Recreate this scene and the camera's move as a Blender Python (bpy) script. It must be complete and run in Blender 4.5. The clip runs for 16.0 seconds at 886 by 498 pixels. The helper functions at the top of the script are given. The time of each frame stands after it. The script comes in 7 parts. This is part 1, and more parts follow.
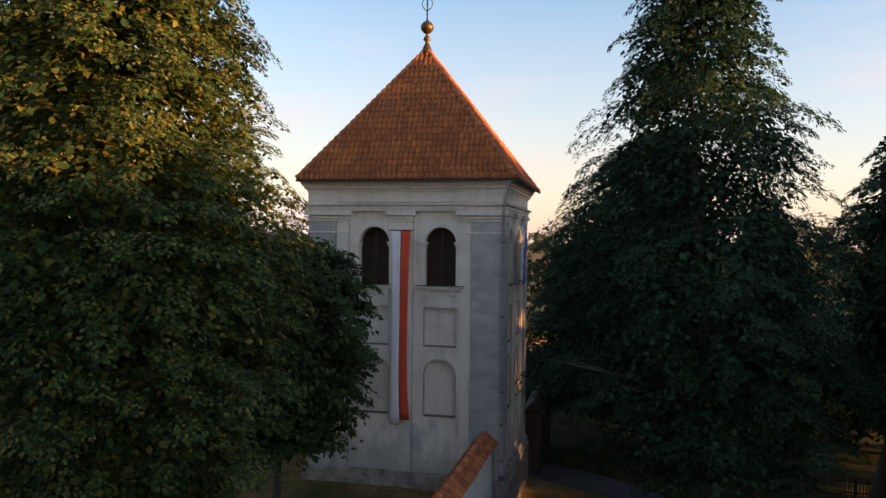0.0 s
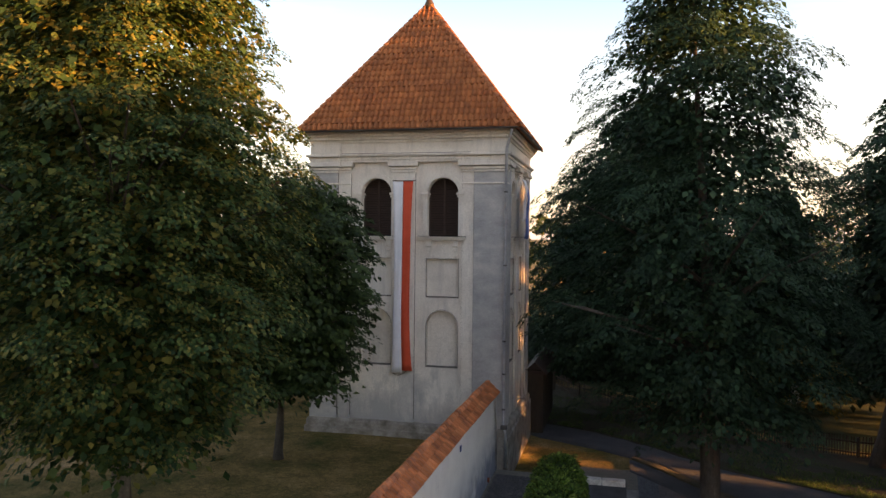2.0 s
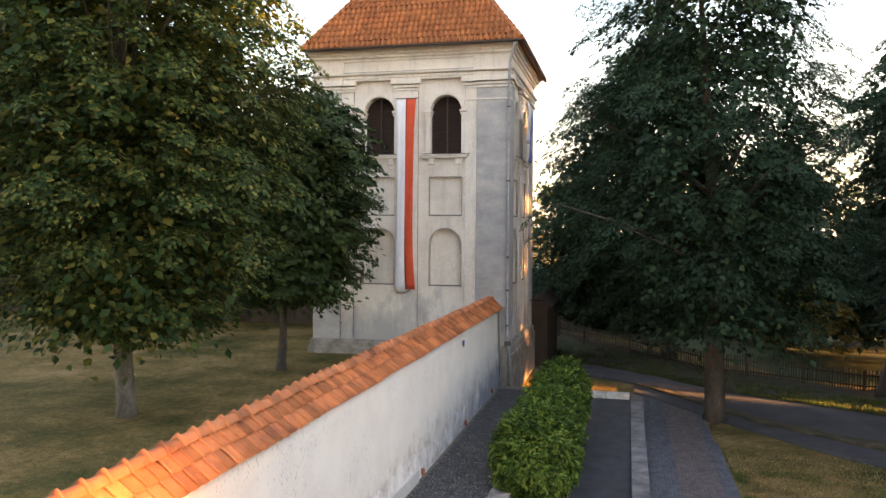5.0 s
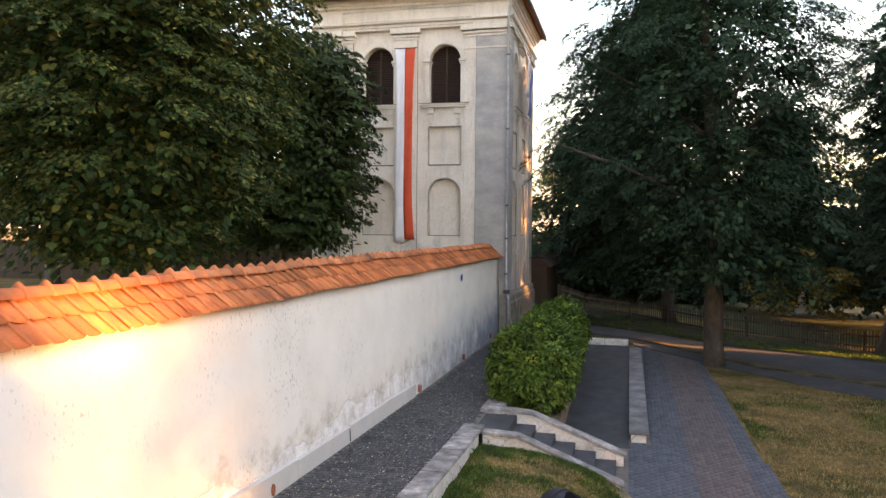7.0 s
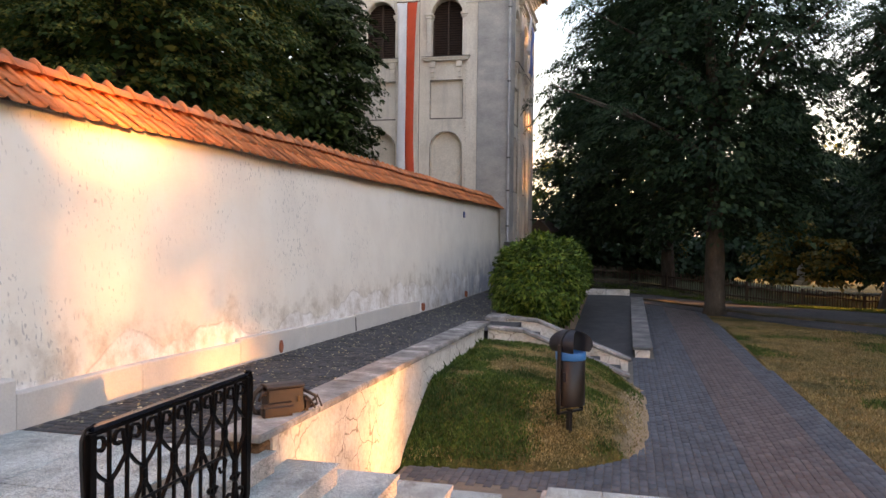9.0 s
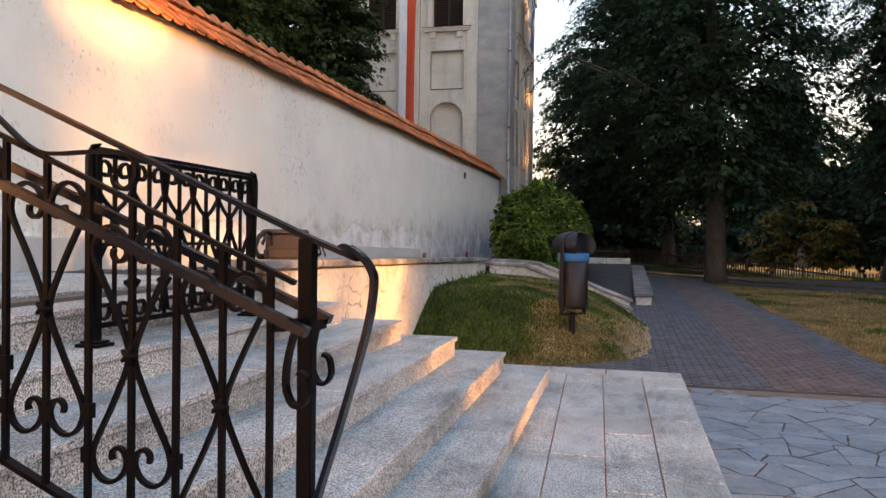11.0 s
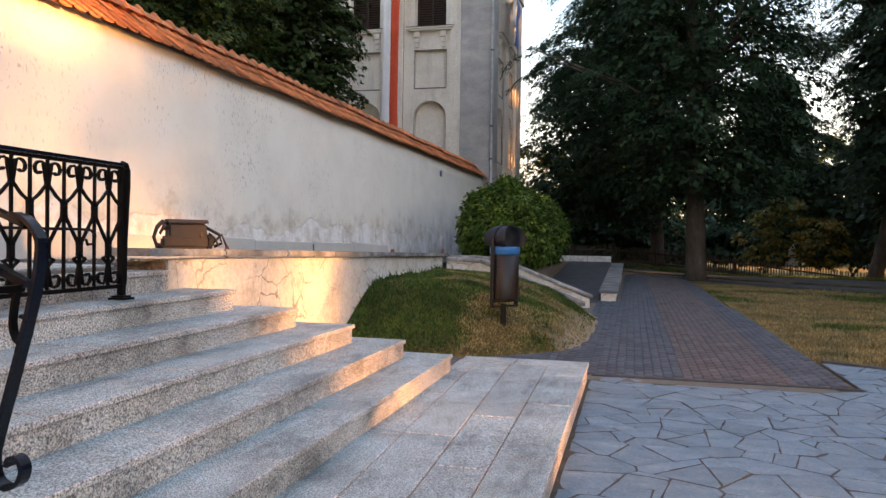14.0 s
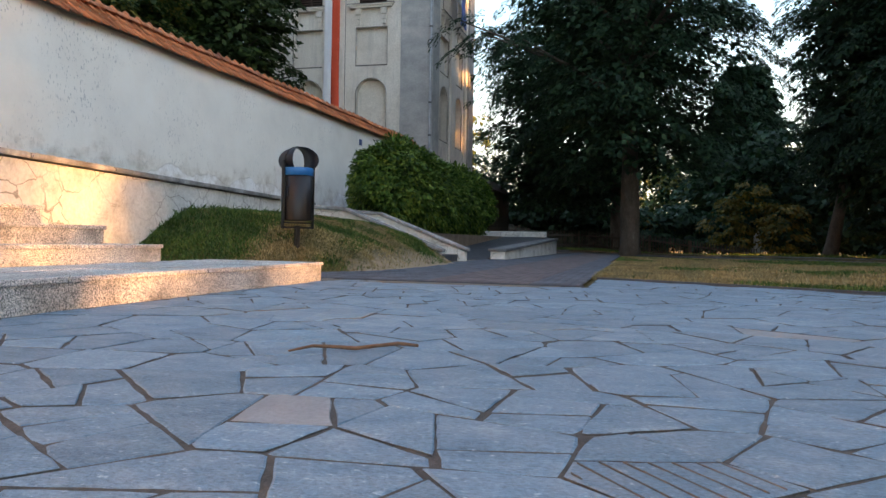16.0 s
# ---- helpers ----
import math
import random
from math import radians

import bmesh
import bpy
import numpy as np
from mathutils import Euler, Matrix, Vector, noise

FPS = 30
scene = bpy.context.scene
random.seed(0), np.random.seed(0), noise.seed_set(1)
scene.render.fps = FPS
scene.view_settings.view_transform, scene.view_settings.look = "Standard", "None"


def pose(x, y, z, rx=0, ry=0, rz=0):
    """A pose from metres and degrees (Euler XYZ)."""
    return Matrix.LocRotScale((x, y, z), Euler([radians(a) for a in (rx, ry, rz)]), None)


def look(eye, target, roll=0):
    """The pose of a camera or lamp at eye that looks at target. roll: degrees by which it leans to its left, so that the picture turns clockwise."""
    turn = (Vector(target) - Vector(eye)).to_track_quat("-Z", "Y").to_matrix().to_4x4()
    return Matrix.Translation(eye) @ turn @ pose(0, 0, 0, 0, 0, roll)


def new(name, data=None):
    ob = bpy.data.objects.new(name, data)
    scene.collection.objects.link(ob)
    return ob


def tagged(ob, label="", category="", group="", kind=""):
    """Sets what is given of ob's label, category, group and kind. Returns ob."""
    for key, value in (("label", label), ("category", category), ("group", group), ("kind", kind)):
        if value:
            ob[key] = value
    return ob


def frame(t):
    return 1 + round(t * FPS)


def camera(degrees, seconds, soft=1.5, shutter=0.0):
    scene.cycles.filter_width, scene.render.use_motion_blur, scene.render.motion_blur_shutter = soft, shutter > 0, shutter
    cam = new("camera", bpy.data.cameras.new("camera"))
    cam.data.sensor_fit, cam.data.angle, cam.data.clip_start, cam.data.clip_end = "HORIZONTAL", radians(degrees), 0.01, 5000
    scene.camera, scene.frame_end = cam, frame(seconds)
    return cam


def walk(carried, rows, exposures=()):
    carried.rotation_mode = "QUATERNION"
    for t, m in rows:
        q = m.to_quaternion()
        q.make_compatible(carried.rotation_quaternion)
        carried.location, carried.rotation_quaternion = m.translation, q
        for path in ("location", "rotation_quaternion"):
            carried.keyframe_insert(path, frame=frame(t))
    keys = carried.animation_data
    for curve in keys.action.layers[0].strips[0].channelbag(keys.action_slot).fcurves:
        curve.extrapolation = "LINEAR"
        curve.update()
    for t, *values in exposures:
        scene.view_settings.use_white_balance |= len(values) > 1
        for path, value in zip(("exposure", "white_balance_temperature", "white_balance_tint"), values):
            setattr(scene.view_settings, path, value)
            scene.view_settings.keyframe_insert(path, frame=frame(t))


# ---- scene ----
cam = camera(61.0, 16.0)

PATH = [
    (0, (4.652, -0.058, 11.887), (4.199, 1.89, 11.863), 0.6),
    (0.5, (4.706, -0.072, 11.424), (4.248, 1.875, 11.397), 0.6),
    (1, (4.696, -0.006, 11.011), (4.236, 1.941, 10.98), 0.6),
    (1.5, (4.727, -0.082, 10.543), (4.264, 1.864, 10.511), 0.6),
    (2, (4.672, -0.065, 10.028), (4.213, 1.881, 9.994), 0.6),
    (2.5, (4.71, -0.073, 9.504), (4.249, 1.873, 9.469), 0.5),
    (3, (4.735, -0.062, 8.906), (4.271, 1.883, 8.868), 0.6),
    (3.5, (4.723, -0.045, 8.442), (4.258, 1.9, 8.399), 0.6),
    (4, (4.696, -0.024, 7.957), (4.23, 1.92, 7.911), 0.5),
    (6.5, (4.948, 0.01, 5.438), (4.467, 1.951, 5.384), 0.5),
    (7, (4.936, -0.012, 4.933), (4.457, 1.929, 4.881), 0.5),
    (7.5, (4.921, -0.029, 4.416), (4.443, 1.912, 4.367), 0.5),
    (8, (4.893, -0.056, 3.854), (4.418, 1.886, 3.81), 0.6),
    (8.5, (4.855, -0.066, 3.31), (4.381, 1.877, 3.27), 0.7),
    (9, (4.811, -0.101, 2.812), (4.339, 1.842, 2.775), 0.7),
    (9.5, (4.784, -0.113, 2.331), (4.313, 1.831, 2.298), 0.7),
    (10, (4.777, -0.106, 1.901), (4.306, 1.837, 1.87), 0.7),
    (12.5, (4.878, -0.136, 1.418), (4.406, 1.807, 1.388), 0.9),
    (13, (4.965, -0.163, 1.424), (4.49, 1.78, 1.395), 0.9),
    (13.5, (5.23, -0.136, 1.444), (4.748, 1.805, 1.413), 0.8),
    (14, (5.755, -0.054, 1.449), (5.267, 1.886, 1.419), 0.8),
    (14.5, (6.466, 0.069, 1.19), (5.97, 2.007, 1.16), 0.9),
    (15, (7.234, 0.236, 0.876), (6.732, 2.171, 0.847), 1.0),
    (15.5, (7.981, 0.484, 0.63), (7.469, 2.417, 0.605), 0.9),
    (16, (8.483, 0.646, 0.441), (7.972, 2.579, 0.418), 1.0),
]
walk(cam, [(t, look(e, a, r)) for t, e, a, r in PATH], exposures=[(0, 1.98, 6600, 20), (0.5, 2.15, 6850, 21), (1.5, 2.58, 7350, 22), (2.5, 3.03, 7850, 24), (3.5, 3.53, 8200, 24), (4.2, 3.78, 8250, 23), (6.5, 3.97, 8250, 22), (7.5, 3.86, 8300, 25), (9, 3.52, 8250, 26), (10, 3.36, 8050, 25), (12.5, 3.36, 8050, 24), (14, 3.4, 7750, 22), (15, 3.40, 7450, 17), (16, 3.38, 6950, 13)])

# ---- light ----
SUN_EL, SUN_AZ = 3.8, 95.5
world = bpy.data.worlds.new("evening_sky")
scene.world = world
world.use_nodes = True
wn, wl = world.node_tree.nodes, world.node_tree.links
wn.clear()
sky = wn.new("ShaderNodeTexSky")
sky.sky_type, sky.sun_disc = "NISHITA", False
sky.sun_elevation, sky.sun_rotation = radians(SUN_EL), radians(SUN_AZ)
sky.altitude, sky.air_density, sky.dust_density, sky.ozone_density = 100, 1.0, 0.6, 2.0
# thin evening clouds over the lower sky
tc = wn.new("ShaderNodeTexCoord")
stretch = wn.new("ShaderNodeMapping")
stretch.inputs["Scale"].default_value = (1.6, 1.6, 9.0)
cloud = wn.new("ShaderNodeTexNoise")
cloud.inputs["Scale"].default_value, cloud.inputs["Detail"].default_value = 1.7, 7
band = wn.new("ShaderNodeValToRGB")
band.color_ramp.elements[0].position, band.color_ramp.elements[1].position = 0.47, 0.72
haze = wn.new("ShaderNodeMix")
haze.data_type = "RGBA"
haze.inputs[7].default_value = (1.78, 1.46, 1.35, 1)
soften = wn.new("ShaderNodeMath")
soften.operation = "MULTIPLY_ADD"
soften.inputs[1].default_value, soften.inputs[2].default_value = 0.32, 0.05
bg = wn.new("ShaderNodeBackground")
bg.inputs["Strength"].default_value = 0.15
wout = wn.new("ShaderNodeOutputWorld")
wl.new(tc.outputs["Generated"], stretch.inputs["Vector"])
wl.new(stretch.outputs["Vector"], cloud.inputs["Vector"])
wl.new(cloud.outputs["Fac"], band.inputs["Fac"])
wl.new(band.outputs["Color"], soften.inputs[0])
rise = wn.new("ShaderNodeSeparateXYZ")
low_sky = wn.new("ShaderNodeMapRange")
low_sky.inputs[1].default_value, low_sky.inputs[2].default_value, low_sky.inputs[3].default_value, low_sky.inputs[4].default_value = 0.0, 0.30, 0.62, 0.0
total = wn.new("ShaderNodeMath")
total.operation, total.use_clamp = "ADD", True
wl.new(tc.outputs["Generated"], rise.inputs[0])
wl.new(rise.outputs["Z"], low_sky.inputs[0])
wl.new(low_sky.outputs[0], total.inputs[0])
wl.new(soften.outputs[0], total.inputs[1])
wl.new(total.outputs[0], haze.inputs[0])
wl.new(sky.outputs["Color"], haze.inputs[6])
wl.new(haze.outputs[2], bg.inputs["Color"])
wl.new(bg.outputs[0], wout.inputs["Surface"])

sun = new("sun", bpy.data.lights.new("sun", "SUN"))
sun.data.energy, sun.data.angle, sun.data.color = 4.4, radians(1.4), (1.0, 0.50, 0.17)
sun.matrix_world = look((60, -2.9, 4.0), (60 - 10 * math.cos(radians(SUN_AZ - 90)), -2.9 + 10 * math.sin(radians(SUN_AZ - 90)), 4.0 - 10 * math.tan(radians(SUN_EL))))

# ---- materials ----
def ramp(nt, fac, stops):
    r = nt.nodes.new("ShaderNodeValToRGB")
    e = r.color_ramp.elements
    e[0].position, e[0].color = stops[0][0], (*stops[0][1], 1)
    e[1].position, e[1].color = stops[-1][0], (*stops[-1][1], 1)
    for p, c in stops[1:-1]:
        n = e.new(p)
        n.color = (*c, 1)
    nt.links.new(fac, r.inputs["Fac"])
    return r.outputs["Color"]


def noise_tex(nt, scale, detail=5, rough=0.6, stretch=(1, 1, 1), kind="ShaderNodeTexNoise"):
    g = nt.nodes.new("ShaderNodeNewGeometry")
    m = nt.nodes.new("ShaderNodeMapping")
    m.inputs["Scale"].default_value = stretch
    n = nt.nodes.new(kind)
    n.inputs["Scale"].default_value = scale
    if kind == "ShaderNodeTexNoise":
        n.inputs["Detail"].default_value, n.inputs["Roughness"].default_value = detail, rough
    nt.links.new(g.outputs["Position"], m.inputs["Vector"])
    nt.links.new(m.outputs["Vector"], n.inputs["Vector"])
    return n.outputs[0]


def blend(nt, a, b, fac, mode="MIX"):
    m = nt.nodes.new("ShaderNodeMix")
    m.data_type, m.blend_type = "RGBA", mode
    for s, v in ((6, a), (7, b), (0, fac)):
        if isinstance(v, bpy.types.NodeSocket):
            nt.links.new(v, m.inputs[s])
        else:
            m.inputs[s].default_value = (*v, 1) if isinstance(v, tuple) else v
    return m.outputs[2]


def begin(name, rough=0.8, metal=0.0, spec=0.5):
    m = bpy.data.materials.new(name)
    m.use_nodes = True
    b = m.node_tree.nodes["Principled BSDF"]
    b.inputs["Roughness"].default_value, b.inputs["Metallic"].default_value = rough, metal
    b.inputs["Specular IOR Level"].default_value = spec
    return m, m.node_tree, b


def vary(nt, col, amount, island=False):
    """Brightness of whole pieces, one by one."""
    if island:
        g = nt.nodes.new("ShaderNodeNewGeometry")
        r = g.outputs["Random Per Island"]
    else:
        g = nt.nodes.new("ShaderNodeObjectInfo")
        r = g.outputs["Random"]
    h = nt.nodes.new("ShaderNodeHueSaturation")
    mr = nt.nodes.new("ShaderNodeMapRange")
    mr.inputs[3].default_value, mr.inputs[4].default_value = 1 - amount, 1 + amount
    nt.links.new(r, mr.inputs[0])
    nt.links.new(mr.outputs[0], h.inputs["Value"])
    nt.links.new(col, h.inputs["Color"])
    return h.outputs["Color"], r


def bump(nt, b, height, strength, dist=0.01):
    n = nt.nodes.new("ShaderNodeBump")
    n.inputs["Strength"].default_value, n.inputs["Distance"].default_value = strength, dist
    nt.links.new(height, n.inputs["Height"])
    nt.links.new(n.outputs[0], b.inputs["Normal"])


def surface(name, stops, scale=2.0, fine=60.0, fine_amt=0.35, rough=0.85, metal=0.0, relief=0.4, dist=0.01, piece=0.0, island=False, spec=0.4, stretch=(1, 1, 1), fleck=None):
    m, nt, b = begin(name, rough, metal, spec)
    col = ramp(nt, noise_tex(nt, scale, 6, 0.65, stretch), stops)
    f = noise_tex(nt, fine, 3, 0.7, stretch)
    grain = ramp(nt, f, [(0.25, (1 - fine_amt,) * 3), (0.75, (1 + 0.0,) * 3)])
    col = blend(nt, col, grain, 1.0, "MULTIPLY")
    if fleck:
        col = blend(nt, col, fleck, ramp(nt, noise_tex(nt, 48, 3, 0.6, (1, 1.5, 1)), [(0.62, (0, 0, 0)), (0.72, (0.55, 0.55, 0.55))]))
    if piece:
        col, _ = vary(nt, col, piece, island)
    nt.links.new(col, b.inputs["Base Color"])
    if relief:
        bump(nt, b, f, relief, dist)
    return m


def leaf_mat(name, dark, mid, light, thin=0.35):
    m, nt, b = begin(name, 0.62, 0.0, 0.25)
    g = nt.nodes.new("ShaderNodeNewGeometry")
    col = ramp(nt, g.outputs["Random Per Island"], [(0.0, dark), (0.55, mid), (1.0, light)])
    big = ramp(nt, noise_tex(nt, 1.5, 4), [(0.34, (0.55, 0.64, 0.58)), (0.66, (1.38, 1.30, 1.04))])
    col = blend(nt, col, big, 1.0, "MULTIPLY")
    nt.links.new(col, b.inputs["Base Color"])
    t = nt.nodes.new("ShaderNodeBsdfTranslucent")
    nt.links.new(col, t.inputs["Color"])
    mix = nt.nodes.new("ShaderNodeMixShader")
    mix.inputs[0].default_value = thin
    nt.links.new(b.outputs[0], mix.inputs[1])
    nt.links.new(t.outputs[0], mix.inputs[2])
    nt.links.new(mix.outputs[0], nt.nodes["Material Output"].inputs["Surface"])
    return m


def wall_plaster():
    m, nt, b = begin("white_wall_plaster", 0.9, 0, 0.25)
    col = ramp(nt, noise_tex(nt, 0.9, 7, 0.62), [(0.3, (0.70, 0.655, 0.585)), (0.55, (0.77, 0.725, 0.645)), (0.75, (0.80, 0.765, 0.70))])
    g = nt.nodes.new("ShaderNodeNewGeometry")
    s = nt.nodes.new("ShaderNodeSeparateXYZ")
    nt.links.new(g.outputs["Position"], s.inputs[0])
    # the lower coat has come away along a wavy line and shows a paler, chalky layer
    wave = nt.nodes.new("ShaderNodeMath")
    wave.operation = "MULTIPLY_ADD"
    wave.inputs[1].default_value = -1.15
    nt.links.new(noise_tex(nt, 0.75, 3, 0.5, (1, 1, 0.25)), wave.inputs[0])
    nt.links.new(s.outputs["Z"], wave.inputs[2])
    chalk = ramp(nt, wave.outputs[0], [(0.985, (1, 1, 1)), (1.0, (0, 0, 0))])
    rim = ramp(nt, wave.outputs[0], [(0.955, (0, 0, 0)), (0.985, (1, 1, 1)), (1.0, (0, 0, 0))])
    col = blend(nt, col, (0.83, 0.81, 0.785), blend(nt, chalk, (0.85, 0.85, 0.85), 1.0, "MULTIPLY"))
    col = blend(nt, col, (0.50, 0.45, 0.38), blend(nt, rim, ramp(nt, noise_tex(nt, 3.5, 5, 0.7), [(0.38, (0.1, 0.1, 0.1)), (0.55, (0.9, 0.9, 0.9))]), 1.0, "MULTIPLY"))
    # tide line of damp and flaked paint above the dado
    edge = nt.nodes.new("ShaderNodeMath")
    edge.operation = "MULTIPLY_ADD"
    nt.links.new(noise_tex(nt, 1.3, 6, 0.7), edge.inputs[0])
    edge.inputs[1].default_value = -0.9
    half = nt.nodes.new("ShaderNodeMath")
    half.operation = "MULTIPLY"
    half.inputs[1].default_value = 0.5
    nt.links.new(s.outputs["Z"], half.inputs[0])
    nt.links.new(half.outputs[0], edge.inputs[2])
    damp = ramp(nt, edge.outputs[0], [(0.22, (1, 1, 1)), (0.42, (0.75, 0.75, 0.75)), (0.52, (0.12, 0.12, 0.12)), (0.85, (0, 0, 0))])
    blotch = ramp(nt, noise_tex(nt, 2.3, 8, 0.72), [(0.43, (0, 0, 0)), (0.66, (0.95, 0.95, 0.95))])
    mask = blend(nt, damp, blotch, 1.0, "MULTIPLY")
    col = blend(nt, col, (0.41, 0.34, 0.26), mask)
    # grey-blue tone that grows towards the tower end and the wall's foot
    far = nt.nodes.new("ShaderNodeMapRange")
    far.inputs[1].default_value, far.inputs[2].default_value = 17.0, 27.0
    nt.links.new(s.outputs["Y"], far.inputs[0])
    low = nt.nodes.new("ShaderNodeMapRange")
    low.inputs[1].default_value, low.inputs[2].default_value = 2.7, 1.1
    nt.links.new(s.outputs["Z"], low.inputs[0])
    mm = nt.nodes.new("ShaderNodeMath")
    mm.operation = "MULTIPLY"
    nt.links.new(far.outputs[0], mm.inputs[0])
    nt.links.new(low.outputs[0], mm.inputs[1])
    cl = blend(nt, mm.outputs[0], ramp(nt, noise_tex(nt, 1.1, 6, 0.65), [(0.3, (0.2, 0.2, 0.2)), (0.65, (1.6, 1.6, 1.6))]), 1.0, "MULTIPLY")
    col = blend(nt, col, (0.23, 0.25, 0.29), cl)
    # small chips
    chips = ramp(nt, noise_tex(nt, 30, 2, 0.5, (1, 1, 0.45)), [(0.62, (0, 0, 0)), (0.66, (1, 1, 1))])
    col = blend(nt, col, (0.42, 0.40, 0.37), blend(nt, chips, ramp(nt, noise_tex(nt, 0.7, 3), [(0.45, (0, 0, 0)), (0.6, (0.8, 0.8, 0.8))]), 1.0, "MULTIPLY"))
    nt.links.new(col, b.inputs["Base Color"])
    bump(nt, b, noise_tex(nt, 9, 8, 0.7), 0.35, 0.02)
    return m


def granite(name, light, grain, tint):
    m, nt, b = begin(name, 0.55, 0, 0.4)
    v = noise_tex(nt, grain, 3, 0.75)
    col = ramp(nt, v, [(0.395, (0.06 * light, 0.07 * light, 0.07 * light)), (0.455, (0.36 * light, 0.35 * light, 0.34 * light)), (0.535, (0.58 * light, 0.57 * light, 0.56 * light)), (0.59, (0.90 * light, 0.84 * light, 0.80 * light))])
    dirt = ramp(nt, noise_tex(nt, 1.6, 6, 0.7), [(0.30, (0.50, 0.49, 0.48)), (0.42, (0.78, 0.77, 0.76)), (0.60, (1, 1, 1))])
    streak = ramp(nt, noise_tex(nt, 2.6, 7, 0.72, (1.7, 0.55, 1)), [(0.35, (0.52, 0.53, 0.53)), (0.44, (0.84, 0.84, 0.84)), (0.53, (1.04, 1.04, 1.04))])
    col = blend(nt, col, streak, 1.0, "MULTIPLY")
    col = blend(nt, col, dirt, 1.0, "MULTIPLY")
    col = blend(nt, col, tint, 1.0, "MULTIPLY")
    col, _ = vary(nt, col, 0.09)
    nt.links.new(col, b.inputs["Base Color"])
    bump(nt, b, v, 0.15, 0.002)
    return m


def lawn_mat(name, green, straw, bare, mix_pos, worn_from=None):
    m, nt, b = begin(name, 0.95, 0, 0.1)
    patch = noise_tex(nt, 0.35, 7, 0.68)
    col = ramp(nt, patch, [(mix_pos - 0.12, green), (mix_pos, tuple((g + s) / 2 for g, s in zip(green, straw))), (mix_pos + 0.1, straw), (mix_pos + 0.24, bare)])
    tuft = noise_tex(nt, 28, 4, 0.8)
    col = blend(nt, col, ramp(nt, tuft, [(0.35, (0.36, 0.40, 0.34)), (0.65, (1.4, 1.3, 1.2))]), 1.0, "MULTIPLY")
    col = blend(nt, col, ramp(nt, noise_tex(nt, 6, 6, 0.75), [(0.35, (0.6, 0.64, 0.58)), (0.65, (1.25, 1.18, 1.1))]), 1.0, "MULTIPLY")
    if worn_from:
        # trodden bare earth towards the path
        g = nt.nodes.new("ShaderNodeNewGeometry")
        s = nt.nodes.new("ShaderNodeSeparateXYZ")
        nt.links.new(g.outputs["Position"], s.inputs[0])
        edge = nt.nodes.new("ShaderNodeMath")
        edge.operation = "MULTIPLY_ADD"
        edge.inputs[1].default_value = 1.1
        nt.links.new(noise_tex(nt, 1.6, 6, 0.7), edge.inputs[0])
        nt.links.new(s.outputs["X"], edge.inputs[2])
        worn = nt.nodes.new("ShaderNodeMapRange")
        worn.inputs[1].default_value, worn.inputs[2].default_value = worn_from + 0.45, worn_from + 0.75
        nt.links.new(edge.outputs[0], worn.inputs[0])
        col = blend(nt, col, (0.40, 0.30, 0.20), worn.outputs[0])
    nt.links.new(col, b.inputs["Base Color"])
    bump(nt, b, tuft, 0.9, 0.05)
    return m


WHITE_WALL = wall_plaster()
DADO = surface("dado_plaster", [(0.3, (0.52, 0.50, 0.47)), (0.7, (0.66, 0.63, 0.58))], 1.2, 45, 0.15, 0.9, relief=0.25)
def tower_plaster():
    m, nt, b = begin("tower_plaster", 0.9, 0, 0.25)
    col = ramp(nt, noise_tex(nt, 0.55, 7, 0.66), [(0.28, (0.62, 0.56, 0.49)), (0.5, (0.76, 0.70, 0.615)), (0.72, (0.83, 0.77, 0.69))])
    grit = noise_tex(nt, 18, 5, 0.7)
    col = blend(nt, col, ramp(nt, grit, [(0.3, (0.78, 0.77, 0.76)), (0.6, (1, 1, 1))]), 1.0, "MULTIPLY")
    # rain streaks, and grey damp that climbs from the ground
    streak = ramp(nt, noise_tex(nt, 2.2, 6, 0.7, (1.4, 1.4, 0.16)), [(0.52, (0, 0, 0)), (0.72, (0.55, 0.55, 0.55))])
    col = blend(nt, col, (0.40, 0.375, 0.345), streak)
    g = nt.nodes.new("ShaderNodeNewGeometry")
    s = nt.nodes.new("ShaderNodeSeparateXYZ")
    nt.links.new(g.outputs["Position"], s.inputs[0])
    climb = nt.nodes.new("ShaderNodeMath")
    climb.operation = "MULTIPLY_ADD"
    climb.inputs[1].default_value = 0.12
    nt.links.new(s.outputs["Z"], climb.inputs[0])
    nt.links.new(noise_tex(nt, 0.9, 7, 0.7, (1, 1, 0.5)), climb.inputs[2])
    damp = ramp(nt, climb.outputs[0], [(0.78, (0.85, 0.85, 0.85)), (0.95, (0.35, 0.35, 0.35)), (1.1, (0, 0, 0))])
    col = blend(nt, col, (0.34, 0.33, 0.32), damp)
    nt.links.new(col, b.inputs["Base Color"])
    bump(nt, b, grit, 0.3, 0.02)
    return m


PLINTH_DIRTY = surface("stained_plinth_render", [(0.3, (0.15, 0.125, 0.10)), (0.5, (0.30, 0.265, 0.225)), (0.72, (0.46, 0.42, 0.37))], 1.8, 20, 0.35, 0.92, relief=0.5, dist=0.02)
TOWER_JOINT = surface("dark_joint_dirt_and_shade", [(0.3, (0.10, 0.09, 0.08)), (0.7, (0.20, 0.18, 0.16))], 3, 40, 0.3, 0.95)
TOWER = tower_plaster()
TOWER_GREY = surface("tower_grey_render", [(0.28, (0.30, 0.295, 0.295)), (0.5, (0.43, 0.42, 0.405)), (0.72, (0.60, 0.565, 0.52))], 0.8, 14, 0.25, 0.9, relief=0.35, dist=0.02, stretch=(1, 1, 1.6))
